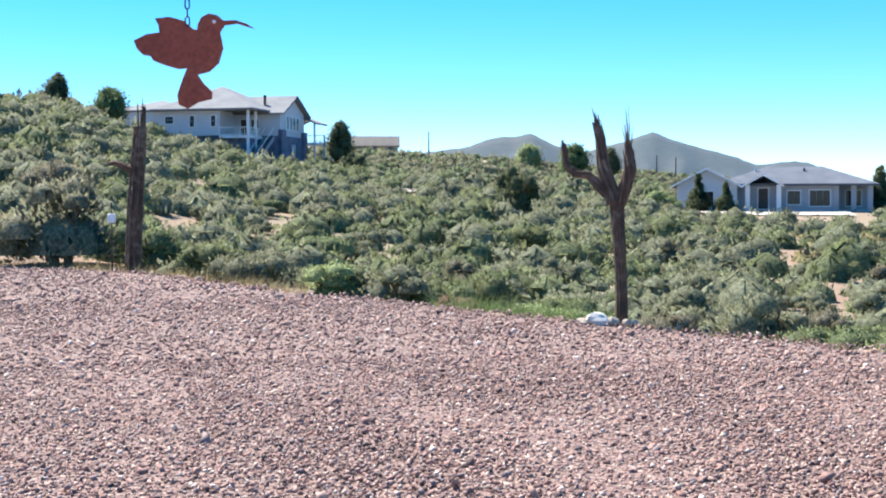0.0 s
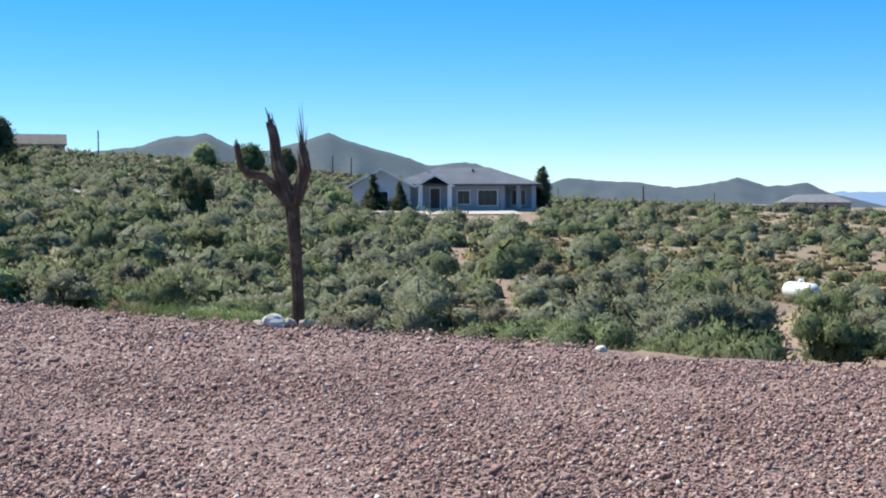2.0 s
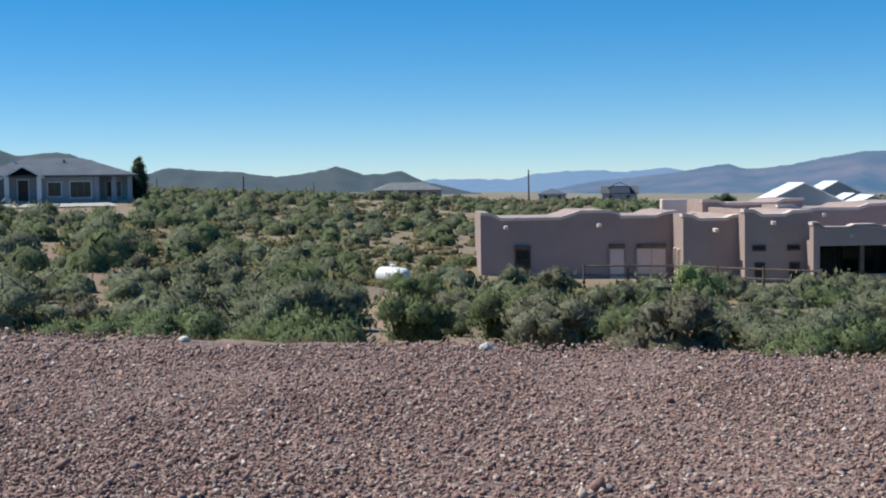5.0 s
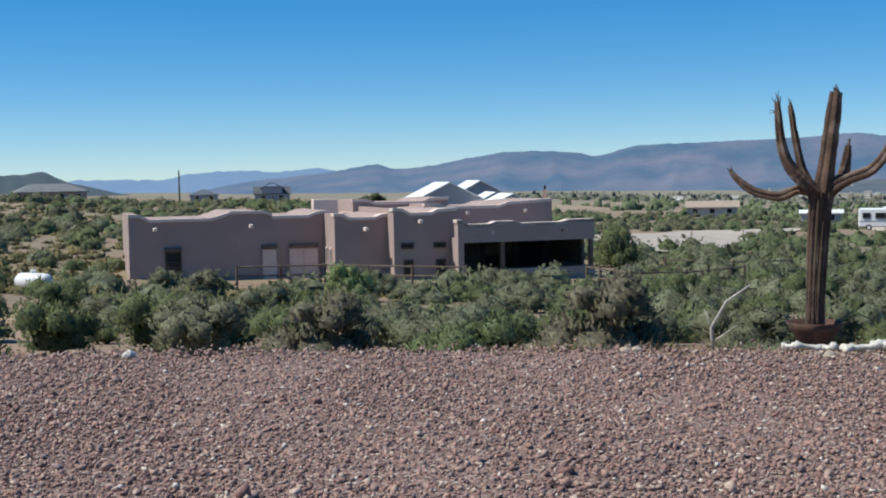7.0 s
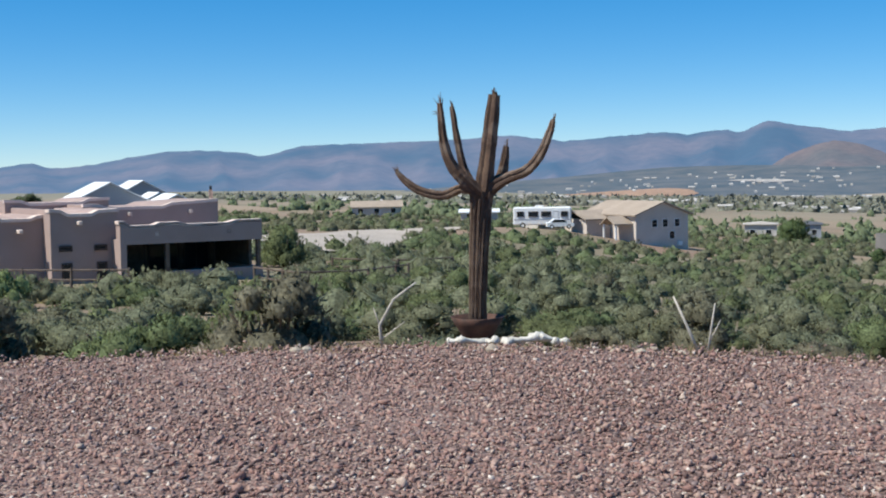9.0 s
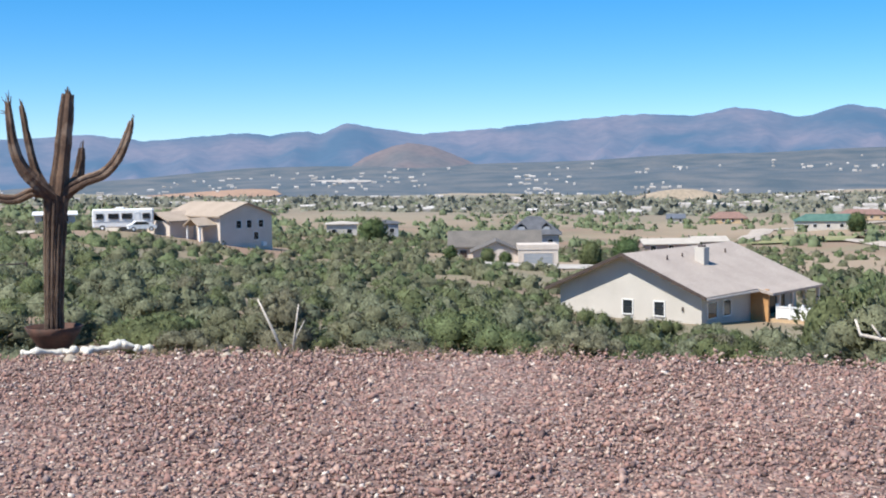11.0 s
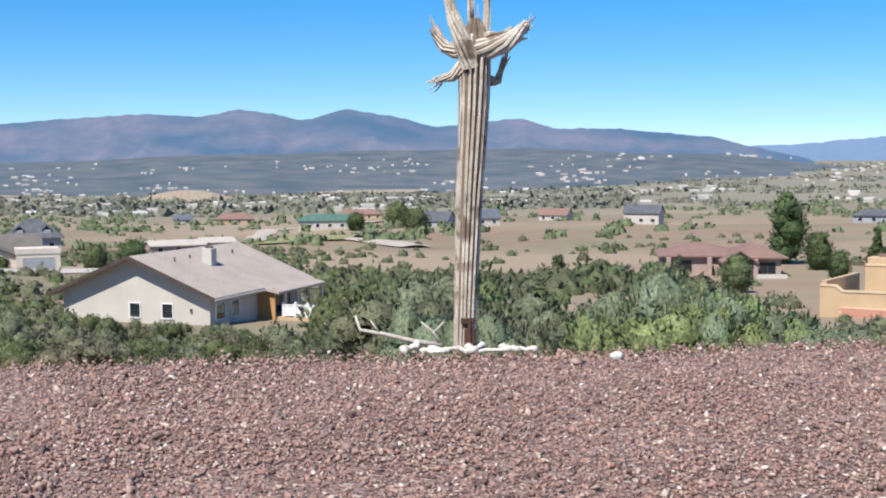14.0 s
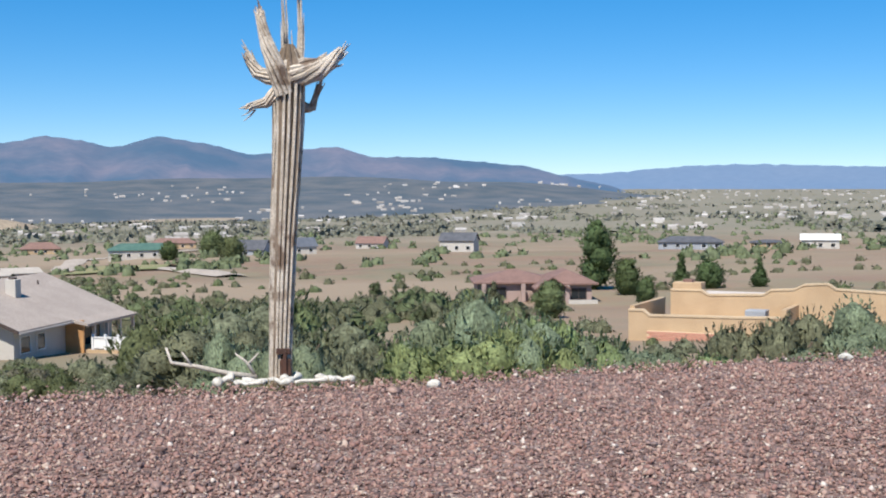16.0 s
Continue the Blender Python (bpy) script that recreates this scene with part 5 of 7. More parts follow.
skeleton("saguaro_skeleton", SB, 66, "dark dead saguaro with five arms in a rusty steel bowl", CACTUS_DARK,
         ([(0.0, 0, 0.1), (0.012, 0, 0.6), (0.035, 0, 1.1), (0.06, 0, 1.5)], [0.078, 0.082, 0.092, 0.115]),
         [([(0.02, 0, 1.5), (-0.15, -0.02, 1.53), (-0.33, -0.03, 1.465), (-0.55, -0.03, 1.51), (-0.70, -0.03, 1.61), (-0.79, -0.03, 1.71)], [0.07, 0.055, 0.052, 0.05, 0.042, 0.025]),
          ([(0.03, -0.04, 1.48), (-0.1, -0.1, 1.6), (-0.23, -0.12, 1.75), (-0.31, -0.12, 1.98), (-0.345, -0.12, 2.38)], [0.09, 0.078, 0.068, 0.058, 0.03]),
          ([(0.0, 0.1, 1.5), (-0.12, 0.2, 1.72), (-0.19, 0.2, 2.05), (-0.235, 0.2, 2.36)], [0.06, 0.05, 0.042, 0.026]),
          ([(0.06, 0, 1.45), (0.11, 0, 1.8), (0.155, 0, 2.15), (0.195, 0, 2.46)], [0.12, 0.095, 0.088, 0.07]),
          ([(0.12, 0.06, 1.5), (0.25, 0.16, 1.64), (0.29, 0.18, 1.8), (0.31, 0.18, 1.95)], [0.09, 0.07, 0.055, 0.035]),
          ([(0.12, 0, 1.52), (0.32, -0.04, 1.63), (0.5, -0.06, 1.7), (0.64, -0.06, 1.85), (0.73, -0.06, 2.05), (0.775, -0.06, 2.2)], [0.09, 0.062, 0.06, 0.055, 0.048, 0.025])],
         [((0.18, -0.03, 2.38), (0.17, -0.03, 2.54), 0.014), ((0.22, 0.02, 2.38), (0.23, 0.02, 2.55), 0.014), ((0.2, 0.03, 2.38), (0.205, 0.03, 2.53), 0.014), ((-0.34, -0.12, 2.3), (-0.375, -0.12, 2.46), 0.008),
          ((-0.35, -0.12, 2.3), (-0.33, -0.12, 2.47), 0.008), ((-0.35, -0.12, 2.33), (-0.4, -0.12, 2.42), 0.006), ((-0.235, 0.2, 2.3), (-0.235, 0.2, 2.42), 0.01), ((-0.78, -0.03, 1.68), (-0.80, -0.03, 1.76), 0.008), ((0.77, -0.06, 2.12), (0.785, -0.06, 2.25), 0.01)], ribs=13, size=0.95, rib_mat=CACTUS_RIB, thin=0.8)
skeleton("saguaro_skeleton", SC, 106, "tall bleached grey dead saguaro with frayed broken arms", CACTUS_PALE,
         ([(0.0, 0, -0.03), (0.02, 0, 0.6), (0.05, 0, 1.3), (0.09, 0, 2.0), (0.10, 0, 2.45), (0.10, 0, 2.7)], [0.08, 0.087, 0.098, 0.115, 0.125, 0.04]),
         [([(0.06, -0.08, 2.3), (0.0, -0.12, 2.5), (-0.06, -0.13, 2.66), (-0.10, -0.13, 2.8), (-0.135, -0.13, 2.96)], [0.07, 0.068, 0.055, 0.04, 0.016]),
          ([(0.04, 0, 2.42), (-0.06, 0.02, 2.44), (-0.15, 0.03, 2.48), (-0.20, 0.03, 2.56), (-0.235, 0.03, 2.64)], [0.06, 0.055, 0.05, 0.04, 0.018]),
          ([(0.05, -0.02, 2.36), (-0.03, -0.03, 2.28), (-0.09, -0.03, 2.23), (-0.16, -0.03, 2.22), (-0.24, -0.03, 2.20)], [0.06, 0.05, 0.04, 0.03, 0.012]),
          ([(0.12, -0.06, 2.45), (0.22, -0.09, 2.45), (0.33, -0.09, 2.48), (0.43, -0.09, 2.55), (0.52, -0.09, 2.65)], [0.08, 0.08, 0.07, 0.055, 0.02]),
          ([(0.12, -0.03, 2.50), (0.22, -0.02, 2.54), (0.33, -0.01, 2.55), (0.42, 0.0, 2.60)], [0.05, 0.05, 0.04, 0.015]),
          ([(0.14, 0.04, 2.26), (0.22, 0.1, 2.2), (0.29, 0.1, 2.21), (0.31, 0.1, 2.28), (0.35, 0.1, 2.40)], [0.05, 0.045, 0.035, 0.02, 0.008])],
         [((0.03, 0, 2.45), (0.03, 0, 3.0), 0.012), ((0.07, 0.04, 2.45), (0.06, 0.04, 3.2), 0.013), ((0.12, -0.02, 2.45), (0.12, 0.0, 2.8), 0.012), ((0.17, 0.02, 2.45), (0.185, 0.0, 3.25), 0.014), ((0.2, 0, 2.45), (0.225, 0, 3.05), 0.010),
          ((-0.12, -0.12, 2.85), (-0.15, -0.12, 3.04), 0.010), ((-0.07, -0.12, 2.7), (-0.08, -0.12, 2.95), 0.010), ((0.45, -0.09, 2.57), (0.55, -0.09, 2.68), 0.012), ((-0.17, -0.03, 2.22), (-0.27, -0.03, 2.19), 0.009)],
         ribs=15, size=1.065, core=CACTUS_GAP_SHADE, thin=0.72, fray=0.5, strands=9)
skeleton("saguaro_skeleton", SL, -14, "thin brown dead saguaro stump with bare ribs on top", CACTUS_DARK,
         ([(0, 0, -0.1), (0.03, 0, 1.0), (0.1, 0, 2.0), (0.19, 0, 3.15)], [0.15, 0.16, 0.15, 0.13]),
         [([(0.16, 0.02, 2.8), (0.24, 0.03, 3.2), (0.26, 0.03, 3.6)], [0.07, 0.06, 0.03]), ([(0.08, 0, 2.15), (-0.2, 0, 2.3), (-0.38, 0, 2.36), (-0.52, 0, 2.33)], [0.10, 0.07, 0.05, 0.02])],
         [((0.12, 0, 2.6), (0.15, 0, 3.75), 0.02), ((0.2, 0, 2.6), (0.22, 0, 3.6), 0.02), ((0.22, 0.03, 2.6), (0.25, 0, 3.8), 0.018)], ribs=8, rib_mat=CACTUS_RIB, strands=5)

# rusty bowl under the five-armed one, bracket on the bleached one
bm = bmesh.new()
rings = []
for r, z in ((0.13, 0.0), (0.165, 0.07), (0.215, 0.15), (0.26, 0.23), (0.248, 0.23), (0.2, 0.14), (0.11, 0.03)):
    rings.append([bm.verts.new((r * math.cos(2 * math.pi * k / 28), r * math.sin(2 * math.pi * k / 28), z)) for k in range(28)])
for a, b in zip(rings, rings[1:]):
    for k in range(28):
        bm.faces.new((a[k], a[(k + 1) % 28], b[(k + 1) % 28], b[k]))
bm.faces.new(list(reversed(rings[0])))
bm.faces.new(rings[-1])
bowl = tagged(part("steel_bowl", bm, RUST, smooth=True), "rusty steel bowl holding the dead cactus", "bowl")
bowl.matrix_world = pose(SB[0], SB[1], SB[2], 0, 0, 0)
br = thing("bracket", pose(SC[0], SC[1], SC[2], 0, 0, -106), "rusty iron bracket strapped to the bleached trunk", "bracket")
part("strap", box(-0.03, 0.09, -0.125, -0.10, 0.24, 0.29, 0.005), RUST, br)
part("plate", box(0.0, 0.10, -0.13, -0.10, 0.06, 0.2, 0.008), RUST, br)
part("stake", box(0.03, 0.06, -0.15, -0.125, -0.1, 0.27, 0.004), RUST, br)


# ---- stones, bones and dead wood on the yard's rim ----
def boulder(name, at, size, material, label, category, seed, squash=0.65):
    bm = bmesh.new()
    bmesh.ops.create_icosphere(bm, subdivisions=2, radius=size)
    for v in bm.verts:
        k = 1 + 0.35 * noise.noise(v.co / size * 1.1 + Vector((seed, 0, 0)))
        v.co = Vector((v.co.x * k, v.co.y * k * 0.8, v.co.z * k * squash))
    ob = tagged(part(name, bm, material), label, category)
    ob.location = (at[0], at[1], at[2] + size * squash * 0.55)
    ob.rotation_euler = (0, 0, seed)
    return ob


rnd = random.Random(4)
for i, (dx, s) in enumerate(((-0.33, 0.16), (-0.52, 0.09), (-0.16, 0.10), (0.03, 0.07), (0.13, 0.06), (-0.42, 0.06))):
    boulder("rock", (SA[0] + dx, SA[1] - 0.18 - 0.1 * rnd.random(), 0), s, PALE_ROCK if i else BONE, "pale whitish rock at the foot of the dead cactus", "rock", i * 1.7)
for i in range(46):
    az = 57 + 19 * rnd.random() ** 0.8 if i < 34 else -16 + 10 * rnd.random()
    r = float(edge_radius(az)) + rnd.uniform(-0.25, 0.35)
    x, y = polar(az, r)
    boulder("rock", (x, y, float(ground_z(x, y)) - 0.02), rnd.uniform(0.025, 0.075), PALE_ROCK, "tan rock along the rim of the gravel yard", "rock", i * 0.9)
for i, az in enumerate((113.2, 130.8, 22, 36)):
    x, y = polar(az, float(edge_radius(az)) - 0.35)
    boulder("rock", (x, y, 0), 0.07, BONE, "small whitish rock on the gravel", "rock", i + 0.3)


def bone(at, turn, ln, r, seed):
    """A bleached bone-like piece of wood: a shaft with knobbed ends."""
    rn = random.Random(seed)
    pts = [(ln * (k / 8 - 0.5), 0.02 * rn.uniform(-1, 1), 0.01 * rn.uniform(-1, 1)) for k in range(9)]
    rr = [r * 1.5, r * 1.7, r * 1.1, r * 0.9, r * 0.85, r * 0.95, r * 1.1, r * 1.8, r * 1.3]
    bm = tube(pts, rr, 8)
    ob = tagged(part("bleached_bone", bm, BONE, smooth=True), "white bleached bone lying at the cactus foot", "bone", "bleached bones")
    ob.matrix_world = pose(at[0], at[1], at[2] + r * 1.3, rn.uniform(-20, 20), rn.uniform(-12, 12), turn)


def beside(base, face, dx, dy):
    m = pose(base[0], base[1], 0, 0, 0, -face) @ Vector((dx, dy, 0))
    return (m.x, m.y, 0.0)


for i, (dx, dy, tn, ln, r) in enumerate(((-0.05, -0.28, 15, 0.34, 0.03), (0.12, -0.3, -50, 0.28, 0.03), (0.42, -0.25, 10, 0.5, 0.035), (0.62, -0.2, -30, 0.4, 0.03), (0.5, -0.12, 40, 0.42, 0.025), (0.72, -0.24, 5, 0.36, 0.028), (0.3, -0.3, 70, 0.2, 0.025), (-0.22, -0.24, -20, 0.18, 0.03))):
    bone(beside(SB, 66, dx, dy), tn - 66, ln * 0.75, r * 0.8, i)
for i, (dx, dy, tn, ln, r) in enumerate(((-0.1, -0.22, 8, 0.5, 0.035), (0.24, -0.2, -5, 0.55, 0.028), (0.45, -0.14, 12, 0.36, 0.03), (-0.46, -0.16, 35, 0.2, 0.045), (0.1, -0.12, 60, 0.3, 0.04), (0.5, -0.2, -8, 0.3, 0.03), (-0.25, -0.28, -10, 0.3, 0.025))):
    bone(beside(SC, 106, dx, dy), tn - 106, ln * 0.85, r * 0.65, i + 30)


def dead_branch(at, face, limbs, label):
    h = thing("dead_branch", pose(at[0], at[1], at[2], 0, 0, -face), label, "dead branch")
    for pts, r in limbs:
        part("stem", tube(pts, [r * (1 - 0.6 * k / (len(pts) - 1)) for k in range(len(pts))], 7), TWIG, h, smooth=True)


dead_branch(beside(SC, 106, -0.3, 0.02), 106, [([(0.1, 0, 0.03), (-0.15, 0, 0.07), (-0.4, 0.02, 0.13), (-0.62, 0.02, 0.17), (-0.66, 0.02, 0.3)], 0.028), ([(-0.45, 0.02, 0.14), (-0.53, 0.02, 0.26)], 0.016), ([(0.1, 0, 0.02), (0.02, 0, 0.16), (-0.08, 0, 0.24)], 0.02), ([(0.04, 0, 0.15), (0.12, 0, 0.24)], 0.014)], "grey forked driftwood branch lying on the rim")
x, y = polar(62.4, 12.2)
dead_branch((x, y, -0.1), 62, [([(0, 0, 0), (-0.02, 0, 0.25), (0.12, 0, 0.5), (0.34, 0, 0.66)], 0.02), ([(0.0, 0, 0.2), (-0.08, 0, 0.42)], 0.012), ([(-0.02, 0, 0.1), (0.22, 0, 0.28)], 0.01)], "pale dead branch standing at the yard's rim")
x, y = polar(76.6, 11.7)
dead_branch((x, y, -0.1), 76, [([(0.02, 0, 0), (-0.08, 0, 0.25), (-0.22, 0, 0.56)], 0.02), ([(0.08, 0, 0), (0.12, 0, 0.3), (0.15, 0, 0.5)], 0.014), ([(0.1, 0, 0.15), (0.2, 0, 0.35)], 0.009)], "pale dead sticks standing at the yard's rim")


# ---- the hanging hummingbird ----
BIRD = [(716, 95), (690, 80), (660, 70), (622, 72), (602, 56), (578, 52), (556, 64), (546, 84), (543, 102), (532, 100), (505, 76), (462, 65), (420, 71), (430, 90), (433, 112), (396, 118), (358, 138), (366, 160), (385, 180), (405, 182),
        (415, 196), (445, 208), (490, 220), (513, 217), (500, 248), (483, 298), (488, 326), (515, 338), (546, 318), (586, 308), (588, 288), (562, 262), (545, 236), (580, 226), (608, 200), (621, 155), (612, 108), (626, 86), (664, 80)]
bx, by, bz = BIRD_AT
bird = thing("hanging_ornament", pose(bx, by, bz, 0, 0, 11), "rusty red sheet-metal hummingbird hanging on a chain", "ornament")
bm = solid([((a - 500) * 0.000781, (195 - b) * 0.000781) for a, b in BIRD], (-0.003, 0.003))
body = part("body", bm, BIRD_RUST, bird, "flat rusted steel cut-out")
bm = bmesh.new()
bmesh.ops.create_uvsphere(bm, u_segments=12, v_segments=8, radius=0.0045)
eye_dot = part("eye", bm, WHITE_PAINT, body)
eye_dot.location = (0.073, -0.003, 0.093)
chain = thing("chain", pose(bx + 0.012, by, bz + 0.085, 0, 0, 11), "dark steel link chain", "chain")
def ring_link(r, ln, wire):
    pts = []
    for k in range(24):
        a = 2 * math.pi * k / 24
        pts.append(Vector((r * math.cos(a), 0, r * math.sin(a) + (ln if math.sin(a) > 0.01 else 0))))
    bm = bmesh.new()
    loops = []
    for k in range(24):
        p, q = pts[k], pts[(k + 1) % 24]
        way = (pts[(k + 1) % 24] - pts[k - 1]).normalized()
        out = Vector((0, 1, 0))
        side = way.cross(out).normalized()
        loops.append([bm.verts.new(p + (side * math.cos(b) + out * math.sin(b)) * wire) for b in (0, 1.57, 3.14, 4.71)])
    for k in range(24):
        a, b = loops[k], loops[(k + 1) % 24]
        for j in range(4):
            bm.faces.new((a[j], b[j], b[(j + 1) % 4], a[(j + 1) % 4]))
    return bm
link_mesh = mesh_of("link", ring_link(0.0048, 0.013, 0.0017), CHAIN, True)
n_links = 30
for k in range(n_links):
    o = new("link", link_mesh)
    o.parent = chain
    o.matrix_local = pose(0, 0, k * 0.0205, 0, 0, 90 * (k % 2))
beam = tagged(part("porch_beam", box(-0.05, 0.05, -5.6, 0.15, 0, 0.14, 0.01), WOOD_POST), "dark wooden beam from which the ornament hangs", "beam", kind="structure")
beam.matrix_world = pose(bx + 0.012, by, bz + 0.085 + n_links * 0.0205 - 0.004, 0, 0, 0)
post = tagged(part("porch_post", box(-0.07, 0.07, -0.07, 0.07, 0, bz + 0.085 + n_links * 0.0205 - 0.004, 0.01), WOOD_POST), "dark wooden porch post carrying the beam", "post", kind="structure")
post.location = (bx + 0.012, by - 5.5, 0)

# garden stake beside the thin stump
st = thing("garden_stake", pose(STAKE[0], STAKE[1], 0, 0, 0, 14), "thin metal garden stake with a pale ornament on top", "garden stake")
part("rod", tube([(0, 0, -0.1), (0, 0, 1.5)], [0.015, 0.012], 6), CHAIN, st)
part("ornament", box(-0.09, 0.09, -0.03, 0.03, 1.05, 1.25, 0.02), WHITE_PAINT, st)


# ---- motorhome, tank, poles, fences ----
rv = thing("motorhome", frame_at(68.5, 186, 71, -6.9), "long white motorhome with dark windows parked by the road", "motorhome")
part("body", box(-4.3, 4.3, 0, 2.5, 0.45, 3.1, 0.16), WHITE_PAINT, rv)
part("windshield", box(-4.33, -3.9, 0.2, 2.3, 1.5, 2.6, 0.05), GLASS, rv)
part("stripe", box(-4.2, 4.2, -0.02, 0.03, 1.2, 1.35), SIDING_GREY, rv)
for x, w in ((-3.2, 0.9), (-1.3, 1.3), (0.6, 1.3), (3.3, 0.9)):
    opening(rv, "window", (x, -0.01, 1.75), w, 0.65, DARK_TRIM, depth=0.02)
opening(rv, "door", (2.0, -0.01, 0.6), 0.65, 1.95, WHITE_PAINT, depth=0.02, fill=WHITE_PAINT)
for x in (-2.9, 2.4):
    w = part("wheel", tube([(x, -0.02, 0.42), (x, 0.3, 0.42)], [0.42, 0.42], 18), RUBBER, rv)
    part("rim", tube([(x, -0.05, 0.42), (x, 0.0, 0.42)], [0.22, 0.22], 12), METAL_ROOF, w)
part("roof_unit", box(-1.0, 0.2, 0.8, 1.7, 3.1, 3.35, 0.05), WHITE_PAINT, rv)
car = thing("car", frame_at(69.35, 178, 60, -6.7), "small pale car parked before the motorhome", "car")
part("body", solid([(-1.9, 0.35), (1.9, 0.35), (1.95, 0.8), (1.1, 0.95), (0.6, 1.4), (-0.9, 1.42), (-1.5, 0.95), (-1.95, 0.85)], (0, 1.6)), METAL_ROOF, car)
part("side_glass", solid([(0.95, 0.95), (0.52, 1.33), (-0.85, 1.34), (-1.3, 0.95)], (-0.01, 1.61)), GLASS, car)
for x in (-1.25, 1.2):
    w = part("wheel", tube([(x, -0.03, 0.32), (x, 0.2, 0.32)], [0.32, 0.32], 16), RUBBER, car)
    part("rim", tube([(x, -0.05, 0.32), (x, -0.02, 0.32)], [0.18, 0.18], 10), METAL_ROOF, w)

tk = thing("gas_tank", frame_at(30.75, 58, 80, float(ground_z(*polar(30.75, 58))) - 0.15) @ Matrix.Scale(0.82, 4), "white propane tank on short legs", "tank")
tz = 0.72
part("shell", tube([(-1.25, 0, tz), (-1.15, 0, tz), (-0.95, 0, tz), (0, 0, tz), (0.95, 0, tz), (1.15, 0, tz), (1.25, 0, tz)], [0.12, 0.36, 0.48, 0.49, 0.48, 0.36, 0.12], 24), WHITE_PAINT, tk, smooth=True)
part("valve_cover", tube([(0, 0, tz + 0.45), (0, 0, tz + 0.62), (0, 0, tz + 0.66)], [0.16, 0.16, 0.1], 14), METAL_ROOF, tk)
for x in (-0.7, 0.7):
    part("leg", box(x - 0.1, x + 0.1, -0.35, 0.35, -0.4, tz - 0.38), CONCRETE, tk)


def utility_pole(az, d, top, arm=True):
    x, y = polar(az, d)
    z = float(ground_z(x, y))
    h = thing("utility_pole", pose(x, y, z, 0, 0, -az), "dark wooden utility pole on the mesa", "utility pole", "utility poles")
    part("pole", tube([(0, 0, -0.5), (0, 0, top - z)], [0.19, 0.14], 10), POLE, h)
    if arm:
        part("crossarm", box(-1.1, 1.1, -0.08, 0.08, top - z - 0.7, top - z - 0.5), POLE, h)


for az, d, top, arm in ((36.85, 250, 1.6 + 2.4, False), (23.85, 250, 3.6, False), (9.7, 300, 11.5, False), (10.55, 300, 11, False), (-0.65, 300, 17.2, False), (27, 420, 2.5, False), (20.0, 480, 5.0, False)):
    utility_pole(az, d, top, arm)


def rail_fence(pts, label, rails=2, gap=2.4, h=1.1):
    """A post-and-rail fence along (azimuth, distance) corners."""
    f = thing("rail_fence", pose(0, 0, 0), label, "fence")
    P = [Vector((*polar(a, r), 0)) for a, r in pts]
    posts = []
    for a, b in zip(P, P[1:]):
        n = max(1, round((b - a).length / gap))
        posts += [a.lerp(b, i / n) for i in range(n)]
    posts.append(P[-1])
    for p in posts:
        p.z = float(ground_z(p.x, p.y))
        part("post", tube([p + Vector((0, 0, -0.3)), p + Vector((0, 0, h))], [0.08, 0.07], 7), WOOD_POST, f)
    for a, b in zip(posts, posts[1:]):
        for k in range(rails):
            z = Vector((0, 0, h * (0.45 + 0.45 * k)))
            part("rail", tube([a + z, b + z], [0.05, 0.045], 6), WOOD_POST, f)


rail_fence([(39.5, 68), (43.5, 68.5), (47.5, 66), (50, 65)], "low dark timber rail fence before the adobe house")
rail_fence([(55.5, 66), (57.5, 60), (60, 62), (62.5, 70)], "weathered timber rail fence beside the scrub")
rail_fence([(59.0, 78), (62.0, 76), (64.5, 80)], "weathered timber rail fence in the scrub")

# ---- plants ----
DOME = []
for _i in range(2):
    for _k in range(7):
        DOME.append([(math.cos(e) * math.cos(f), math.cos(e) * math.sin(f), math.sin(e)) for e, f in (
            (-0.1 + (_i + di) * 0.78, (_k + dk) * 2 * math.pi / 7) for di, dk in ((0, 0), (0, 1), (1, 1), (1, 0)))])
DOME = np.array(DOME)


MASSES = {}


def mass_of(material):
    """The same foliage where it is too dense to see through."""
    if material.name not in MASSES:
        m = material.copy()
        m.name = material.name + "_dense"
        for node in m.node_tree.nodes:
            if node.type == "MATH":
                node.inputs[1].default_value = 0.0
        MASSES[material.name] = m
    return MASSES[material.name]


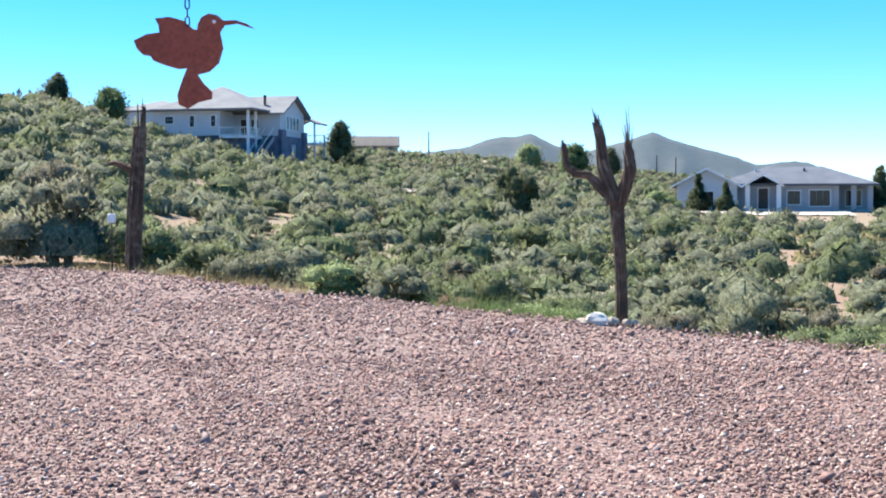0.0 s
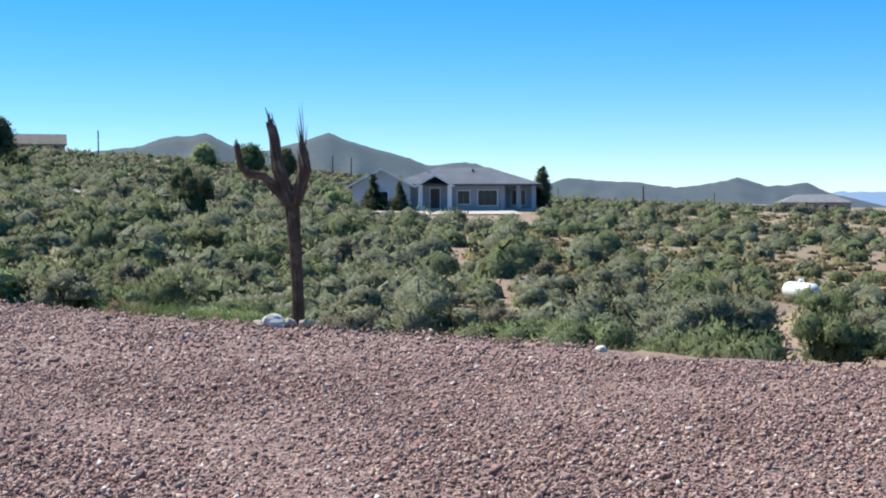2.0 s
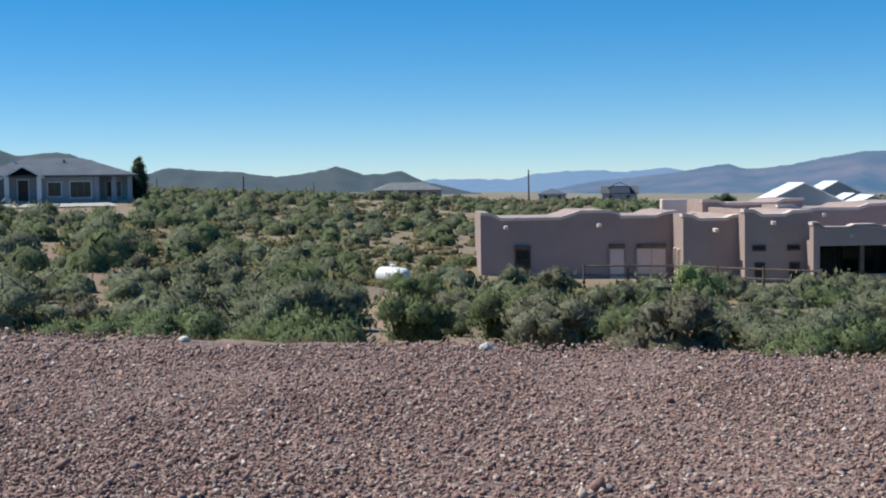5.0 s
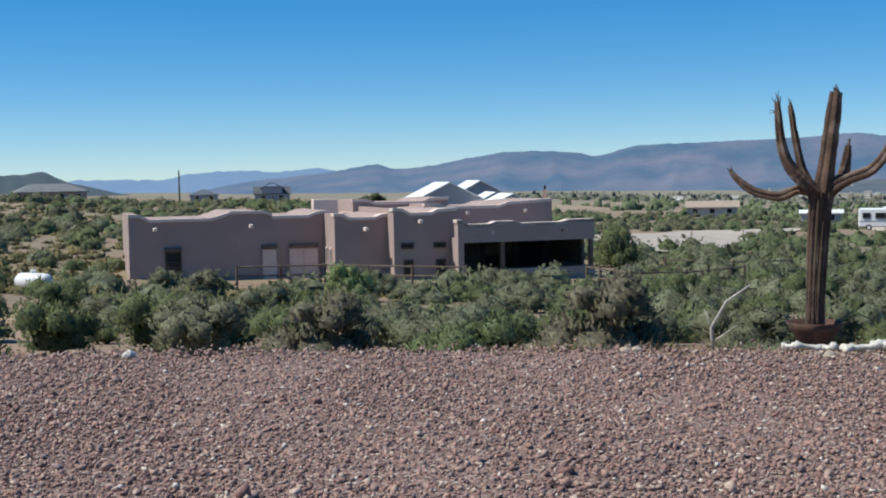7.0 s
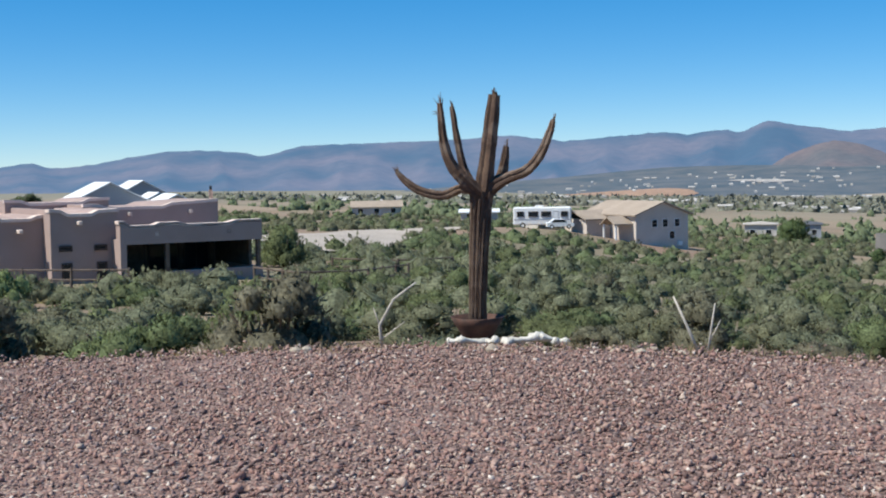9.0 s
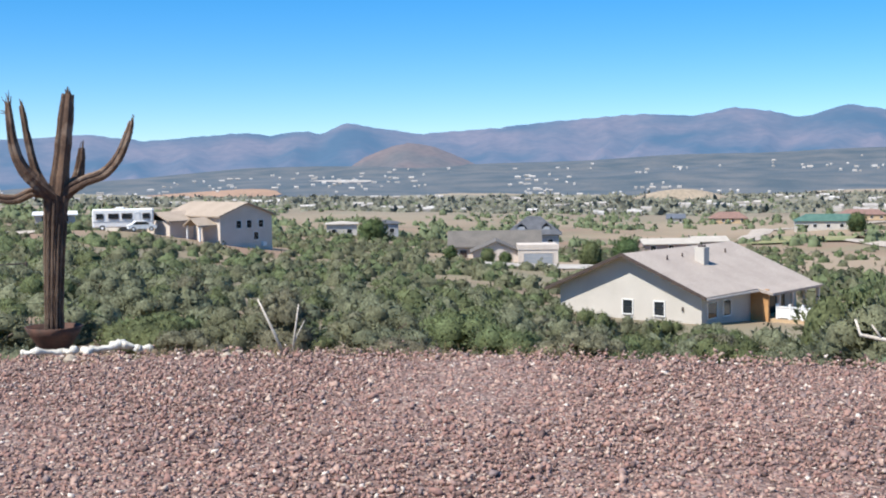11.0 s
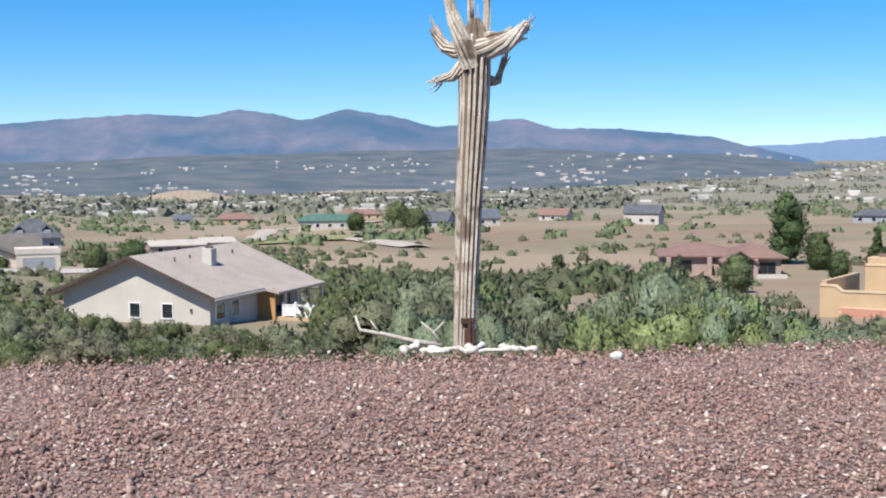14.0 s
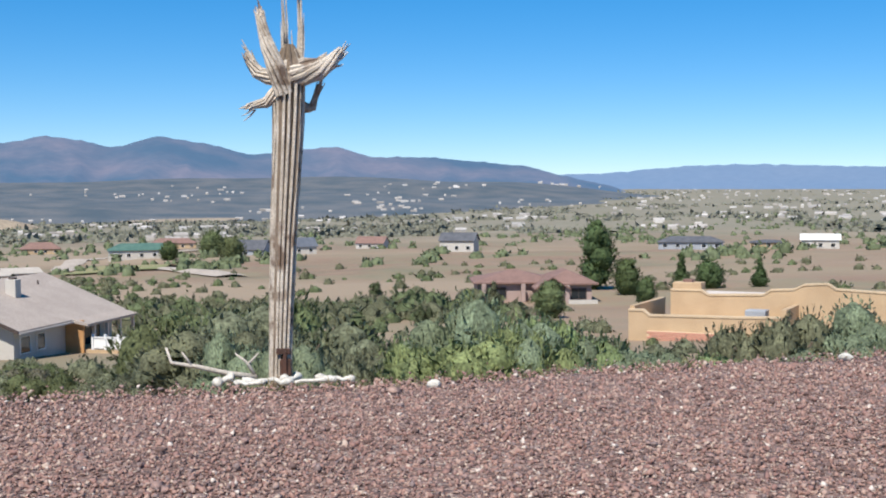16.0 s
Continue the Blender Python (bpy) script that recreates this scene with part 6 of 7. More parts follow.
def leaf_mesh(name, lobes, count, leaf, material, seed, slim=0.38, crown=False):
    """Slim leaf tufts that stand out of rounded lobes (x, y, z, radius, height), over a loose inner mass."""
    rg = np.random.default_rng(seed)
    lobes = np.array(lobes, float)
    area = lobes[:, 3] ** 2
    pick = rg.choice(len(lobes), count, p=area / area.sum())
    d = rg.normal(size=(count, 3))
    d /= np.linalg.norm(d, axis=1)[:, None]
    if not crown:
        d[:, 2] = np.abs(d[:, 2]) * 1.1 - 0.25
    rad = rg.uniform(0.45, 1.2, count) ** 0.6
    L = lobes[pick]
    bumpy = 1 + 0.1 * np.sin(d[:, 0] * 7 + pick) * np.cos(d[:, 1] * 6)
    size = np.stack([L[:, 3], L[:, 3], L[:, 4]], 1)
    c = L[:, :3] + d * (rad * bumpy)[:, None] * size
    u = d * 0.8 + np.array([0, 0, 0.55]) + 0.45 * rg.normal(size=(count, 3))
    u /= np.linalg.norm(u, axis=1)[:, None]
    w = np.cross(u, rg.normal(size=(count, 3)))
    w /= np.linalg.norm(w, axis=1)[:, None]
    s = leaf * rg.uniform(0.55, 1.5, count)[:, None]
    V = np.stack([c - u * s, c + w * s * slim, c + u * s, c - w * s * slim], 1).reshape(-1, 3)
    V[:, 2] = np.maximum(V[:, 2], 0.0)
    whole = c - np.array([0, 0, 0.12])
    N = np.repeat(np.array([0, 0, 0.25]) + 0.7 * d + 0.5 * whole / (np.linalg.norm(whole, axis=1)[:, None] + 0.001) + 0.28 * rg.normal(size=(count, 3)), 4, axis=0)
    dome = np.concatenate([DOME, DOME[:, ::-1] * np.array([1, 1, -1])]) if crown else DOME
    core = lobes[:, None, None, :3] + dome[None] * 0.74 * lobes[:, [3, 3, 4]][:, None, None]
    core[..., 2] = np.maximum(core[..., 2], 0.0)
    core = core.reshape(-1, 3)
    return quads_mesh(name, np.concatenate([V, core]), material, np.concatenate([N, np.tile(dome.reshape(-1, 3), (len(lobes), 1))]), mass_of(material), count)


def quads_mesh(name, V, material, N=None, second=None, split=0):
    """Loose quads. N: how their surfaces face, by corner; second: the material of the quads from split on."""
    n = len(V) // 4
    me = bpy.data.meshes.new(name)
    me.vertices.add(len(V))
    me.vertices.foreach_set("co", np.ascontiguousarray(V, dtype=np.float32).ravel())
    me.loops.add(n * 4)
    me.loops.foreach_set("vertex_index", np.arange(n * 4, dtype=np.int32))
    me.polygons.add(n)
    me.polygons.foreach_set("loop_start", np.arange(0, n * 4, 4, dtype=np.int32))
    me.materials.append(material)
    if second:
        me.materials.append(second)
        me.polygons.foreach_set("material_index", (np.arange(n) >= split).astype(np.int32))
    me.update(calc_edges=True)
    if N is not None:
        me.polygons.foreach_set("use_smooth", [True] * n)
        me.normals_split_custom_set_from_vertices((N / np.linalg.norm(N, axis=1)[:, None]).tolist())
    return me


def stems_mesh(width, height, n, seed):
    rn = random.Random(seed)
    bm = bmesh.new()
    for _ in range(n):
        a, r = rn.uniform(0, 6.28), rn.uniform(0.3, 0.9) * width / 2
        tube([(0.05 * math.cos(a), 0.05 * math.sin(a), -0.1), (r * 0.4 * math.cos(a), r * 0.4 * math.sin(a), height * 0.4), (r * math.cos(a), r * math.sin(a), height * rn.uniform(0.7, 0.95))], [0.03, 0.02, 0.008], 4, bm=bm)
    return mesh_of("stem", bm, STEM)


def shrub_template(material, seed, count, leaf, spread=1.0, tall=1.0, label="", lobes_n=11):
    """A unit shrub, about 1 m wide and 0.65 m high, with uneven lobes."""
    rn = random.Random(seed)
    lobes = []
    for _ in range(lobes_n):
        a, r = rn.uniform(0, 6.28), 0.34 * math.sqrt(rn.random()) * spread
        s = rn.uniform(0.13, 0.23)
        lobes.append((r * math.cos(a), r * math.sin(a), rn.uniform(0.1, 0.40) * tall * (1.15 - 1.3 * r), s, s * rn.uniform(0.85, 1.2)))
    lobes.append((0, 0, 0.14, 0.36, 0.32))
    h = thing("shrub", pose(0, 0, -500), label, "shrub", "scrub on the slopes")
    f = new("foliage", leaf_mesh("foliage", lobes, count, leaf, material, seed))
    f.parent = h
    s = new("stem", stems_mesh(0.8, 0.4 * tall, 7, seed))
    s.parent = h
    return h


TEMPLATES = {
    "sage": [shrub_template(SAGE, k, 2500, 0.023, label="rounded grey-green desert shrub on dry soil") for k in (1, 2, 3)],
    "green": [shrub_template(GREEN, k, 2500, 0.023, label="dense mid-green desert shrub on the slope") for k in (11, 12, 13)],
    "grey": [shrub_template(HEDGE_GREY, k, 2000, 0.027, label="open grey twiggy desert shrub", tall=1.2) for k in (21, 22)],
    "fresh": [shrub_template(FRESH, k, 3400, 0.017, label="pale grey-green feathery shrub along the rim", lobes_n=14) for k in (61, 62)],
    "bright": [shrub_template(BRIGHT, k, 2300, 0.024, label="fresh yellow-green shrub at the rim") for k in (31,)],
    "juniper": [shrub_template(JUNIPER, k, 2300, 0.024, label="dark rounded juniper bush", tall=1.35, lobes_n=13) for k in (41, 42)],
    "dry": [shrub_template(BLOOM, k, 700, 0.03, label="low reddish dried brush at the yard's rim") for k in (51,)],
}
rnd = random.Random(21)
placed = []


def shrub(kind, az, r, w, h, sink=0.06):
    x, y = polar(az, r)
    z = float(ground_z(x, y))
    if 58 < az < 97 and r < 40:
        w, h = w * 0.9, h * 0.76
    if 96.6 < az < 101.2 and r < 90:
        h = min(h, max(0.45, 1.6 - r * math.tan(radians(7.2)) - z))
    t = TEMPLATES[kind][rnd.randrange(len(TEMPLATES[kind]))]
    m = pose(x, y, z - sink * h, 0, 0, rnd.uniform(0, 360)) @ Matrix.Diagonal((w, w * rnd.uniform(0.85, 1.1), h / 0.66, 1))
    placed.append((x, y, w / 2))
    return copy_thing(t, m)


# the shrubs that stand out, one by one: kind, azimuth, distance, width, height
for row in (("grey", -17.0, 31, 3.6, 2.5), ("green", -13.2, 31.5, 2.4, 1.6), ("green", -11, 27, 2.2, 1.2), ("sage", -8.5, 25, 2.2, 1.2), ("bright", -4.6, 22.6, 1.9, 1.0), ("sage", -2.6, 22.4, 2.3, 1.25), ("green", -0.6, 22.6, 1.8, 1.1), ("green", 1.0, 25, 2.4, 1.5),
            ("dry", 0.9, 18.9, 0.9, 0.5), ("bright", 3.4, 20, 1.8, 0.55), ("bright", 5.6, 18.4, 1.9, 0.5), ("bright", 4.4, 22, 2.0, 0.7), ("sage", 12.0, 25, 3.0, 1.6), ("sage", 14.0, 23, 2.2, 1.5), ("green", 17.4, 20.0, 1.7, 0.95), ("sage", 21.5, 22, 2.0, 1.3),
            ("sage", 24.0, 29, 3.6, 2.1), ("sage", 27.0, 30, 3.8, 2.2), ("green", 27.6, 20.5, 1.8, 1.05), ("green", 24.6, 20, 1.5, 0.8), ("green", 32.2, 24, 2.0, 1.7), ("green", 36.4, 25.5, 2.2, 1.7), ("green", 38.6, 25, 2.3, 1.7), ("green", 42.8, 23.5, 1.9, 1.3), ("bright", 44.6, 52, 2.7, 2.3),
            ("sage", 47.4, 22, 1.9, 1.1), ("sage", 49.6, 21.5, 2.2, 1.15), ("green", 52.4, 22.5, 1.9, 1.15), ("green", 55.6, 23, 1.9, 1.5), ("sage", 58.6, 24, 2.0, 1.4), ("sage", 63.0, 24, 2.4, 1.5), ("sage", 66.5, 25, 2.2, 1.5), ("green", 70.5, 27, 2.3, 1.4), ("sage", 73.8, 24, 2.1, 1.6),
            ("grey", 76.0, 21, 1.6, 1.4), ("sage", 80.0, 26, 2.4, 1.6), ("green", 84.0, 32, 3.0, 2.2), ("sage", 86.5, 30, 2.4, 2.0), ("sage", 89.0, 30, 2.6, 1.9), ("green", 92.6, 34, 2.2, 1.6), ("sage", 95.5, 28, 2.0, 1.2), ("green", 97.4, 33, 2.4, 1.1), ("sage", 100.5, 27, 2.4, 1.5), ("green", 103.5, 58, 5.5, 4.3), ("green", 103.4, 54, 4.6, 3.9), ("sage", 102.8, 62, 4.6, 3.6), ("green", 105.6, 56, 5.0, 4.0), ("sage", 107.6, 50, 3.4, 2.2), ("green", 104.4, 72, 6.0, 4.8), ("sage", 105.0, 62, 4.0, 3.2),
            ("juniper", 3.4, 80, 3.7, 4.0), ("juniper", -4.2, 112, 2.8, 2.6), ("juniper", 1.2, 118, 2.4, 1.8), ("juniper", -0.5, 122, 2.8, 1.6), ("bright", 10.0, 115, 4.2, 2.8), ("juniper", 53.0, 95, 3.4, 3.0), ("green", 56.9, 88, 5.0, 4.2), ("juniper", 45.5, 240, 7, 4.2), ("juniper", 47.6, 235, 5, 4.0),
            ("green", 106.8, 15.8, 1.3, 1.16), ("green", 108.6, 15.4, 1.4, 1.23), ("sage", 110.8, 16.4, 2.0, 1.67), ("fresh", 112.6, 15.2, 1.7, 1.4), ("fresh", 114.0, 16.0, 2.2, 2.0), ("fresh", 116.2, 15.8, 2.2, 1.96), ("bright", 118.4, 16.2, 2.0, 1.74), ("fresh", 120.6, 16.4, 1.9, 1.3), ("fresh", 122.6, 16.8, 1.8, 0.95), ("fresh", 124.4, 17.4, 1.8, 0.9), ("sage", 127.8, 17.6, 2.0, 1.8), ("fresh", 129.6, 18.2, 2.0, 1.3), ("fresh", 131.8, 18.4, 2.2, 1.6), ("fresh", 134.5, 18.6, 2.2, 1.8),
            ("green", 118.3, 150, 4.4, 3.6), ("juniper", 112.6, 128, 2.4, 2.8), ("bright", 114.6, 165, 3.0, 3.4), ("juniper", 110.5, 200, 3.0, 2.6), ("green", 103.2, 34, 2.8, 2.2), ("sage", 103.0, 26, 2.2, 1.8), ("green", 104.6, 31, 2.8, 2.2), ("sage", 98.5, 38, 2.6, 1.1), ("green", 103.0, 44, 3.2, 2.6), ("green", 102.6, 42, 3.4, 2.6), ("green", 105.8, 40, 3.2, 2.4), ("sage", 107.2, 30, 2.4, 1.9), ("green", 108.8, 26, 2.2, 1.8), ("sage", 99.4, 30, 2.2, 1.3), ("sage", 91.6, 81, 3.0, 2.2), ("green", 93.0, 83, 3.2, 2.2), ("sage", 94.8, 85, 2.6, 1.7), ("green", 90.0, 84, 3.4, 2.4), ("green", 96.0, 80, 2.6, 1.5)):
    shrub(*row)
# the thicket behind the rim, its tops just under the rim's line of sight
for kind, az, r, w, dip in (("sage", 103.4, 20, 2.0, 6.6), ("green", 104.0, 23, 2.6, 6.2), ("green", 102.9, 26, 3.2, 5.4), ("sage", 103.6, 21, 2.4, 6.0), ("green", 104.4, 27, 3.4, 4.9), ("green", 105.5, 25, 3.0, 5.1), ("sage", 106.6, 23, 2.6, 5.8), ("green", 108.0, 24, 2.6, 6.2)):
    shrub(kind, az, r, w * 1.25, 0.4 + 1.35 * (1.6 - r * math.tan(radians(dip)) - float(ground_z(*polar(az, r)))))
# the belt of fresh shrubs along the right-hand rim
for k in range(27):
    az = 103.5 + k * 1.25 + rnd.uniform(-0.4, 0.4)
    shrub(rnd.choices(("bright", "fresh", "sage"), (3, 6, 2))[0], az, float(edge_radius(az)) + rnd.uniform(2.2, 4.6), rnd.uniform(1.1, 1.9), rnd.uniform(0.95, 1.5) if az < 119 else rnd.uniform(0.6, 0.85))
# the rest of the near scrub
tries = 0
while len(placed) < 300 and tries < 9000:
    tries += 1
    az = rnd.uniform(-22, 110) if rnd.random() < 0.85 else rnd.uniform(110, 136)
    r = math.exp(rnd.uniform(math.log(15), math.log(60)))
    e = float(edge_radius(az))
    if r < e + 3.2:
        continue
    if az > 104 and r > 30 and rnd.random() < 0.8:
        continue
    if 34 < az < 57 and 62 < r < 95:
        continue
    if 87 < az < 103 and 80 < r < 108:
        continue
    if 27.5 < az < 31.5 and r < 62:
        continue
    if 96.4 < az < 100.6 and r > 30:
        continue
    if 34 < az < 60 and r < 45 and rnd.random() < 0.45:
        continue
    w = rnd.uniform(1.0, 2.6) * (1.15 if r > 40 else 0.85)
    x, y = polar(az, r)
    if any((x - a) ** 2 + (y - b) ** 2 < ((1.06 if 32 < az < 99 else 0.84) * (c + w / 2)) ** 2 for a, b, c in placed):
        continue
    shrub(rnd.choices(("sage", "green", "grey", "bright", "dry"), (5, 4, 2, 0.25, 0.15))[0], az, r, w, w * rnd.uniform(0.5, 0.75))
for group in TEMPLATES.values():
    for t in group:
        for o in (*t.children_recursive, t):
            bpy.data.objects.remove(o)


def scatter(name, label, material, rows, per, seed, lumps=3, category="scrub", mass=None):
    """Countless far plants in one mesh: each a few rounded lumps shingled with leafy plates. rows: x, y, z, width, height."""
    rg = np.random.default_rng(seed)
    rows = np.array(rows, float)
    n = len(rows)
    k = np.repeat(np.arange(n), per)
    m = n * per
    d = rg.normal(size=(m, 3))
    d[:, 2] = np.abs(d[:, 2]) * 0.9 - 0.1
    d /= np.linalg.norm(d, axis=1)[:, None]
    which = rg.integers(0, lumps, m)
    lump = rg.uniform(-1, 1, (n, lumps, 3)) * np.array([0.42, 0.42, 0.1]) * (0.0 if lumps == 1 else 1.0)
    size = rg.uniform(0.62, 0.9, (n, lumps)) if lumps > 1 else np.ones((n, 1))
    S = rows[k]
    half = np.stack([S[:, 3] / 2, S[:, 3] / 2, S[:, 4] * 0.95], 1)
    grow = size[k, which][:, None]
    c = S[:, :3] + (d * grow * rg.uniform(0.72, 1.15, (m, 1)) + lump[k, which]) * half
    c[:, 2] = np.maximum(c[:, 2], S[:, 2])
    u = d * 0.7 + np.array([0, 0, 0.5]) + 0.6 * rg.normal(size=(m, 3))
    u /= np.linalg.norm(u, axis=1)[:, None]
    w = np.cross(u, rg.normal(size=(m, 3)))
    w /= np.linalg.norm(w, axis=1)[:, None]
    s = S[:, 3:4] * grow * (0.62 * math.sqrt(lumps) / math.sqrt(per)) * rg.uniform(0.55, 1.3, (m, 1))
    V = np.stack([c - u * s, c + w * s * 0.5, c + u * s, c - w * s * 0.5], 1).reshape(-1, 3)
    N = np.repeat(d + np.array([0, 0, 0.4]) + 0.25 * rg.normal(size=(m, 3)), 4, axis=0)
    # the rounded body of each lump
    box3 = np.stack([rows[:, 3] / 2, rows[:, 3] / 2, rows[:, 4] * 0.95], 1)
    lumpy = 1 + 0.07 * rg.uniform(-1, 1, (n, lumps, len(DOME), 1, 1))
    core = rows[:, None, None, None, :3] + (DOME * lumpy * size[:, :, None, None, None] * 0.86 + lump[:, :, None, None]) * box3[:, None, None, None]
    core[..., 2] = np.maximum(core[..., 2], rows[:, 2][:, None, None, None] - 0.1)
    V = np.concatenate([V, core.reshape(-1, 3)])
    N = np.concatenate([N, np.tile(DOME.reshape(-1, 3), (n * lumps, 1))])
    return tagged(new(name, quads_mesh(name, V, material, N, mass, m)), label, category, kind="stuff")


def clear_of_houses(az, r):
    return not ((34 < az < 57 and 62 < r < 95) or (89 < az < 103 and 84 < r < 110) or (-16 < az < -3 and 110 < r < 136) or (10.5 < az < 19.5 and 96 < r < 140) or (82 < az < 90 and 180 < r < 220)
                or (113 < az < 122.5 and 160 < r < 200) or (121 < az < 140 and 96 < r < 130) or (67 < az < 76 and 173 < r < 203) or (57 < az < 62 and 112 < r < 180))


near_rows, far_rows = {"sage": [], "green": []}, {"sage": [], "green": []}
cells = {}


def room_for(x, y, w, close):
    """True, and taken, where no other bush stands too near."""
    i, j = int(x // 4), int(y // 4)
    for a in range(i - 1, i + 2):
        for b in range(j - 1, j + 2):
            for px, py, half in cells.get((a, b), ()):
                if (px - x) ** 2 + (py - y) ** 2 < (close * (half + w / 2)) ** 2:
                    return False
    cells.setdefault((i, j), []).append((x, y, w / 2))
    return True


for px, py, half in placed:
    cells.setdefault((int(px // 4), int(py // 4)), []).append((px, py, half))
for tier, n, r0, r1 in ((near_rows, 11000, 28, 120), (far_rows, 11500, 105, 330)):
    for _ in range(n):
        az = rnd.uniform(-24, 138)
        r = (r0 ** 1.4 + rnd.random() * (r1 ** 1.4 - r0 ** 1.4)) ** (1 / 1.4)
        if r < float(edge_radius(az)) + 5 or not clear_of_houses(az, r):
            continue
        keep = (0.9 if r > 45 else 0.45) if 58 < az < 99 else 0.6
        if az < -8 or (az < 12 and r < 110):
            keep = 1.0
        if -6 < az < 25 and r >= 105:
            keep = 0.9
        if 19 < az < 47 and r > 70:
            keep = 0.42
        if az > 99 and r > 62:
            keep = 0.05 if r < 150 else 0.10
        if 99 < az < 104 and r < 112:
            keep = 0.7
        if 99 < az < 117 and 136 < r < 172:
            keep = 1.0
        if 96.4 < az < 100.8 and r < 100:
            keep = 0.35 if r > 45 else 0.1
        if 29 < az < 33 and r < 75:
            keep = 0.1
        x, y = polar(az, r)
        if rnd.random() > keep * (1.0 if noise.noise((x * 0.06, y * 0.06, 2.0)) > -0.16 else (0.85 if az < 14 or (az > 99 and r < 172) else 0.2)):
            continue
        w = rnd.uniform(1.3, 3.1) * (0.8 if r < 45 else 1.0)
        if tier is near_rows and not room_for(x, y, w, 0.62 if az < 14 else 0.78):
            continue
        tier["sage" if rnd.random() < 0.6 else "green"].append((x, y, float(ground_z(x, y)) - 0.12, w, w * rnd.uniform(0.45, 0.7)))
for _ in range(420):
    az, r = rnd.uniform(99, 117), rnd.uniform(134, 178)
    if noise.noise((az * 0.35, r * 0.05, 6.0)) > -0.12:
        x, y = polar(az, r)
        w = rnd.uniform(2.2, 4.6)
        far_rows[rnd.choice(("sage", "green"))].append((x, y, float(ground_z(x, y)) - 0.2, w, w * rnd.uniform(0.5, 0.7)))
scatter("scrub", "grey-green desert scrub spread over the slopes", SAGE_WIDE, near_rows["sage"], 110, 1, 2, mass=SAGE_MASS)
scatter("scrub", "green desert scrub spread over the slopes", GREEN_WIDE, near_rows["green"], 110, 2, 2, mass=GREEN_MASS)
rows = []
for _ in range(3800):
    az, r = rnd.uniform(16, 50), math.exp(rnd.uniform(math.log(55), math.log(300)))
    if clear_of_houses(az, r):
        x, y = polar(az, r)
        w = rnd.uniform(0.5, 1.5)
        rows.append((x, y, float(ground_z(x, y)) - 0.05, w, w * rnd.uniform(0.22, 0.4)))
scatter("dry_grass_tufts", "straw-coloured dry grass tufts over the mesa", STRAW, rows, 9, 15, 1, "grass", STRAW_MASS)
scatter("far_scrub", "grey-green scrub on the far slopes", SAGE_WIDE, far_rows["sage"], 20, 11, 1, mass=SAGE_MASS)
scatter("far_scrub", "green scrub on the far slopes", GREEN_WIDE, far_rows["green"], 20, 12, 1, mass=GREEN_MASS)
rows = []
for _ in range(4200):
    az, r = rnd.uniform(54, 140), math.exp(rnd.uniform(math.log(330), math.log(1250)))
    band = noise.noise((az * 0.12, math.log(r) * 4.0, 3.0)) + noise.noise((az * 0.5, math.log(r) * 9.0, 1.0)) * 0.6
    if band < ((0.0 if 600 < r < 1000 else 0.2) if az > 99 else -0.1):
        continue
    x, y = polar(az, r)
    w = rnd.uniform(2.2, 5.6)
    rows.append((x, y, float(ground_z(x, y)) - 0.3, w, w * rnd.uniform(0.6, 0.95)))
scatter("valley_trees", "green trees across the valley floor, paled in colour for haze", VALLEY_TREE, rows, 12, 3, 2, "trees", VALLEY_TREE)
rows = []
for _ in range(8500):
    az = rnd.uniform(52, 140)
    r = math.exp(rnd.uniform(math.log(800), math.log(1500 if az < 114 else 3300)))
    x, y = polar(az, r)
    if noise.noise((az * 0.2, math.log(r) * 6.0, 7.0)) < (-0.18 if az < 114 else 0.02):
        continue
    w = rnd.uniform(4, 12)
    rows.append((x, y, float(ground_z(x, y)) - 1, w, w * 0.42))
scatter("valley_brush", "brush over the far valley, haze paled into its colour", VALLEY_LEAF, rows, 4, 4, 1, "brush", VALLEY_LEAF)


def grass(name, label, spots, material, seed):
    """Thin dry blades along the yard's rim."""
    rg = np.random.default_rng(seed)
    V = []
    for az0, az1, dr0, dr1, n, h in spots:
        az = rg.uniform(az0, az1, n)
        r = edge_radius(az) + rg.uniform(dr0, dr1, n)
        x, y = r * np.sin(np.radians(az)), r * np.cos(np.radians(az))
        z = ground_z(x, y) - 0.02
        p = np.stack([x, y, z], 1)
        lean = rg.normal(size=(n, 3)) * 0.7
        lean[:, 2] = 1
        tall = h * rg.uniform(0.4, 1.3, n)[:, None]
        side = rg.normal(size=(n, 3))
        side[:, 2] = 0
        side *= 0.006 / np.linalg.norm(side, axis=1)[:, None]
        V.append(np.stack([p - side, p + side, p + lean * tall + side * 0.2, p + lean * tall - side * 0.2], 1).reshape(-1, 3))
    return tagged(new(name, quads_mesh(name, np.concatenate(V), material)), label, "grass", kind="stuff")


grass("dry_grass", "straw-coloured dry grass along the yard's rim", [(9, 32, 0.0, 2.0, 1800, 0.11), (52, 64, -0.1, 0.5, 500, 0.1), (70, 90, -0.1, 0.7, 900, 0.11), (90, 104, 0.0, 0.5, 350, 0.08), (105, 136, 0.0, 0.7, 1800, 0.1), (-20, -6, -0.2, 1.0, 1500, 0.2)], STRAW, 6)
grass("green_weeds", "green weeds at the foot of the slope", [(0, 8, 0.3, 3.0, 5000, 0.26), (104, 112, 0.9, 2.2, 1200, 0.22), (13, 22, 1.0, 3.0, 1500, 0.2)], WEED, 7)


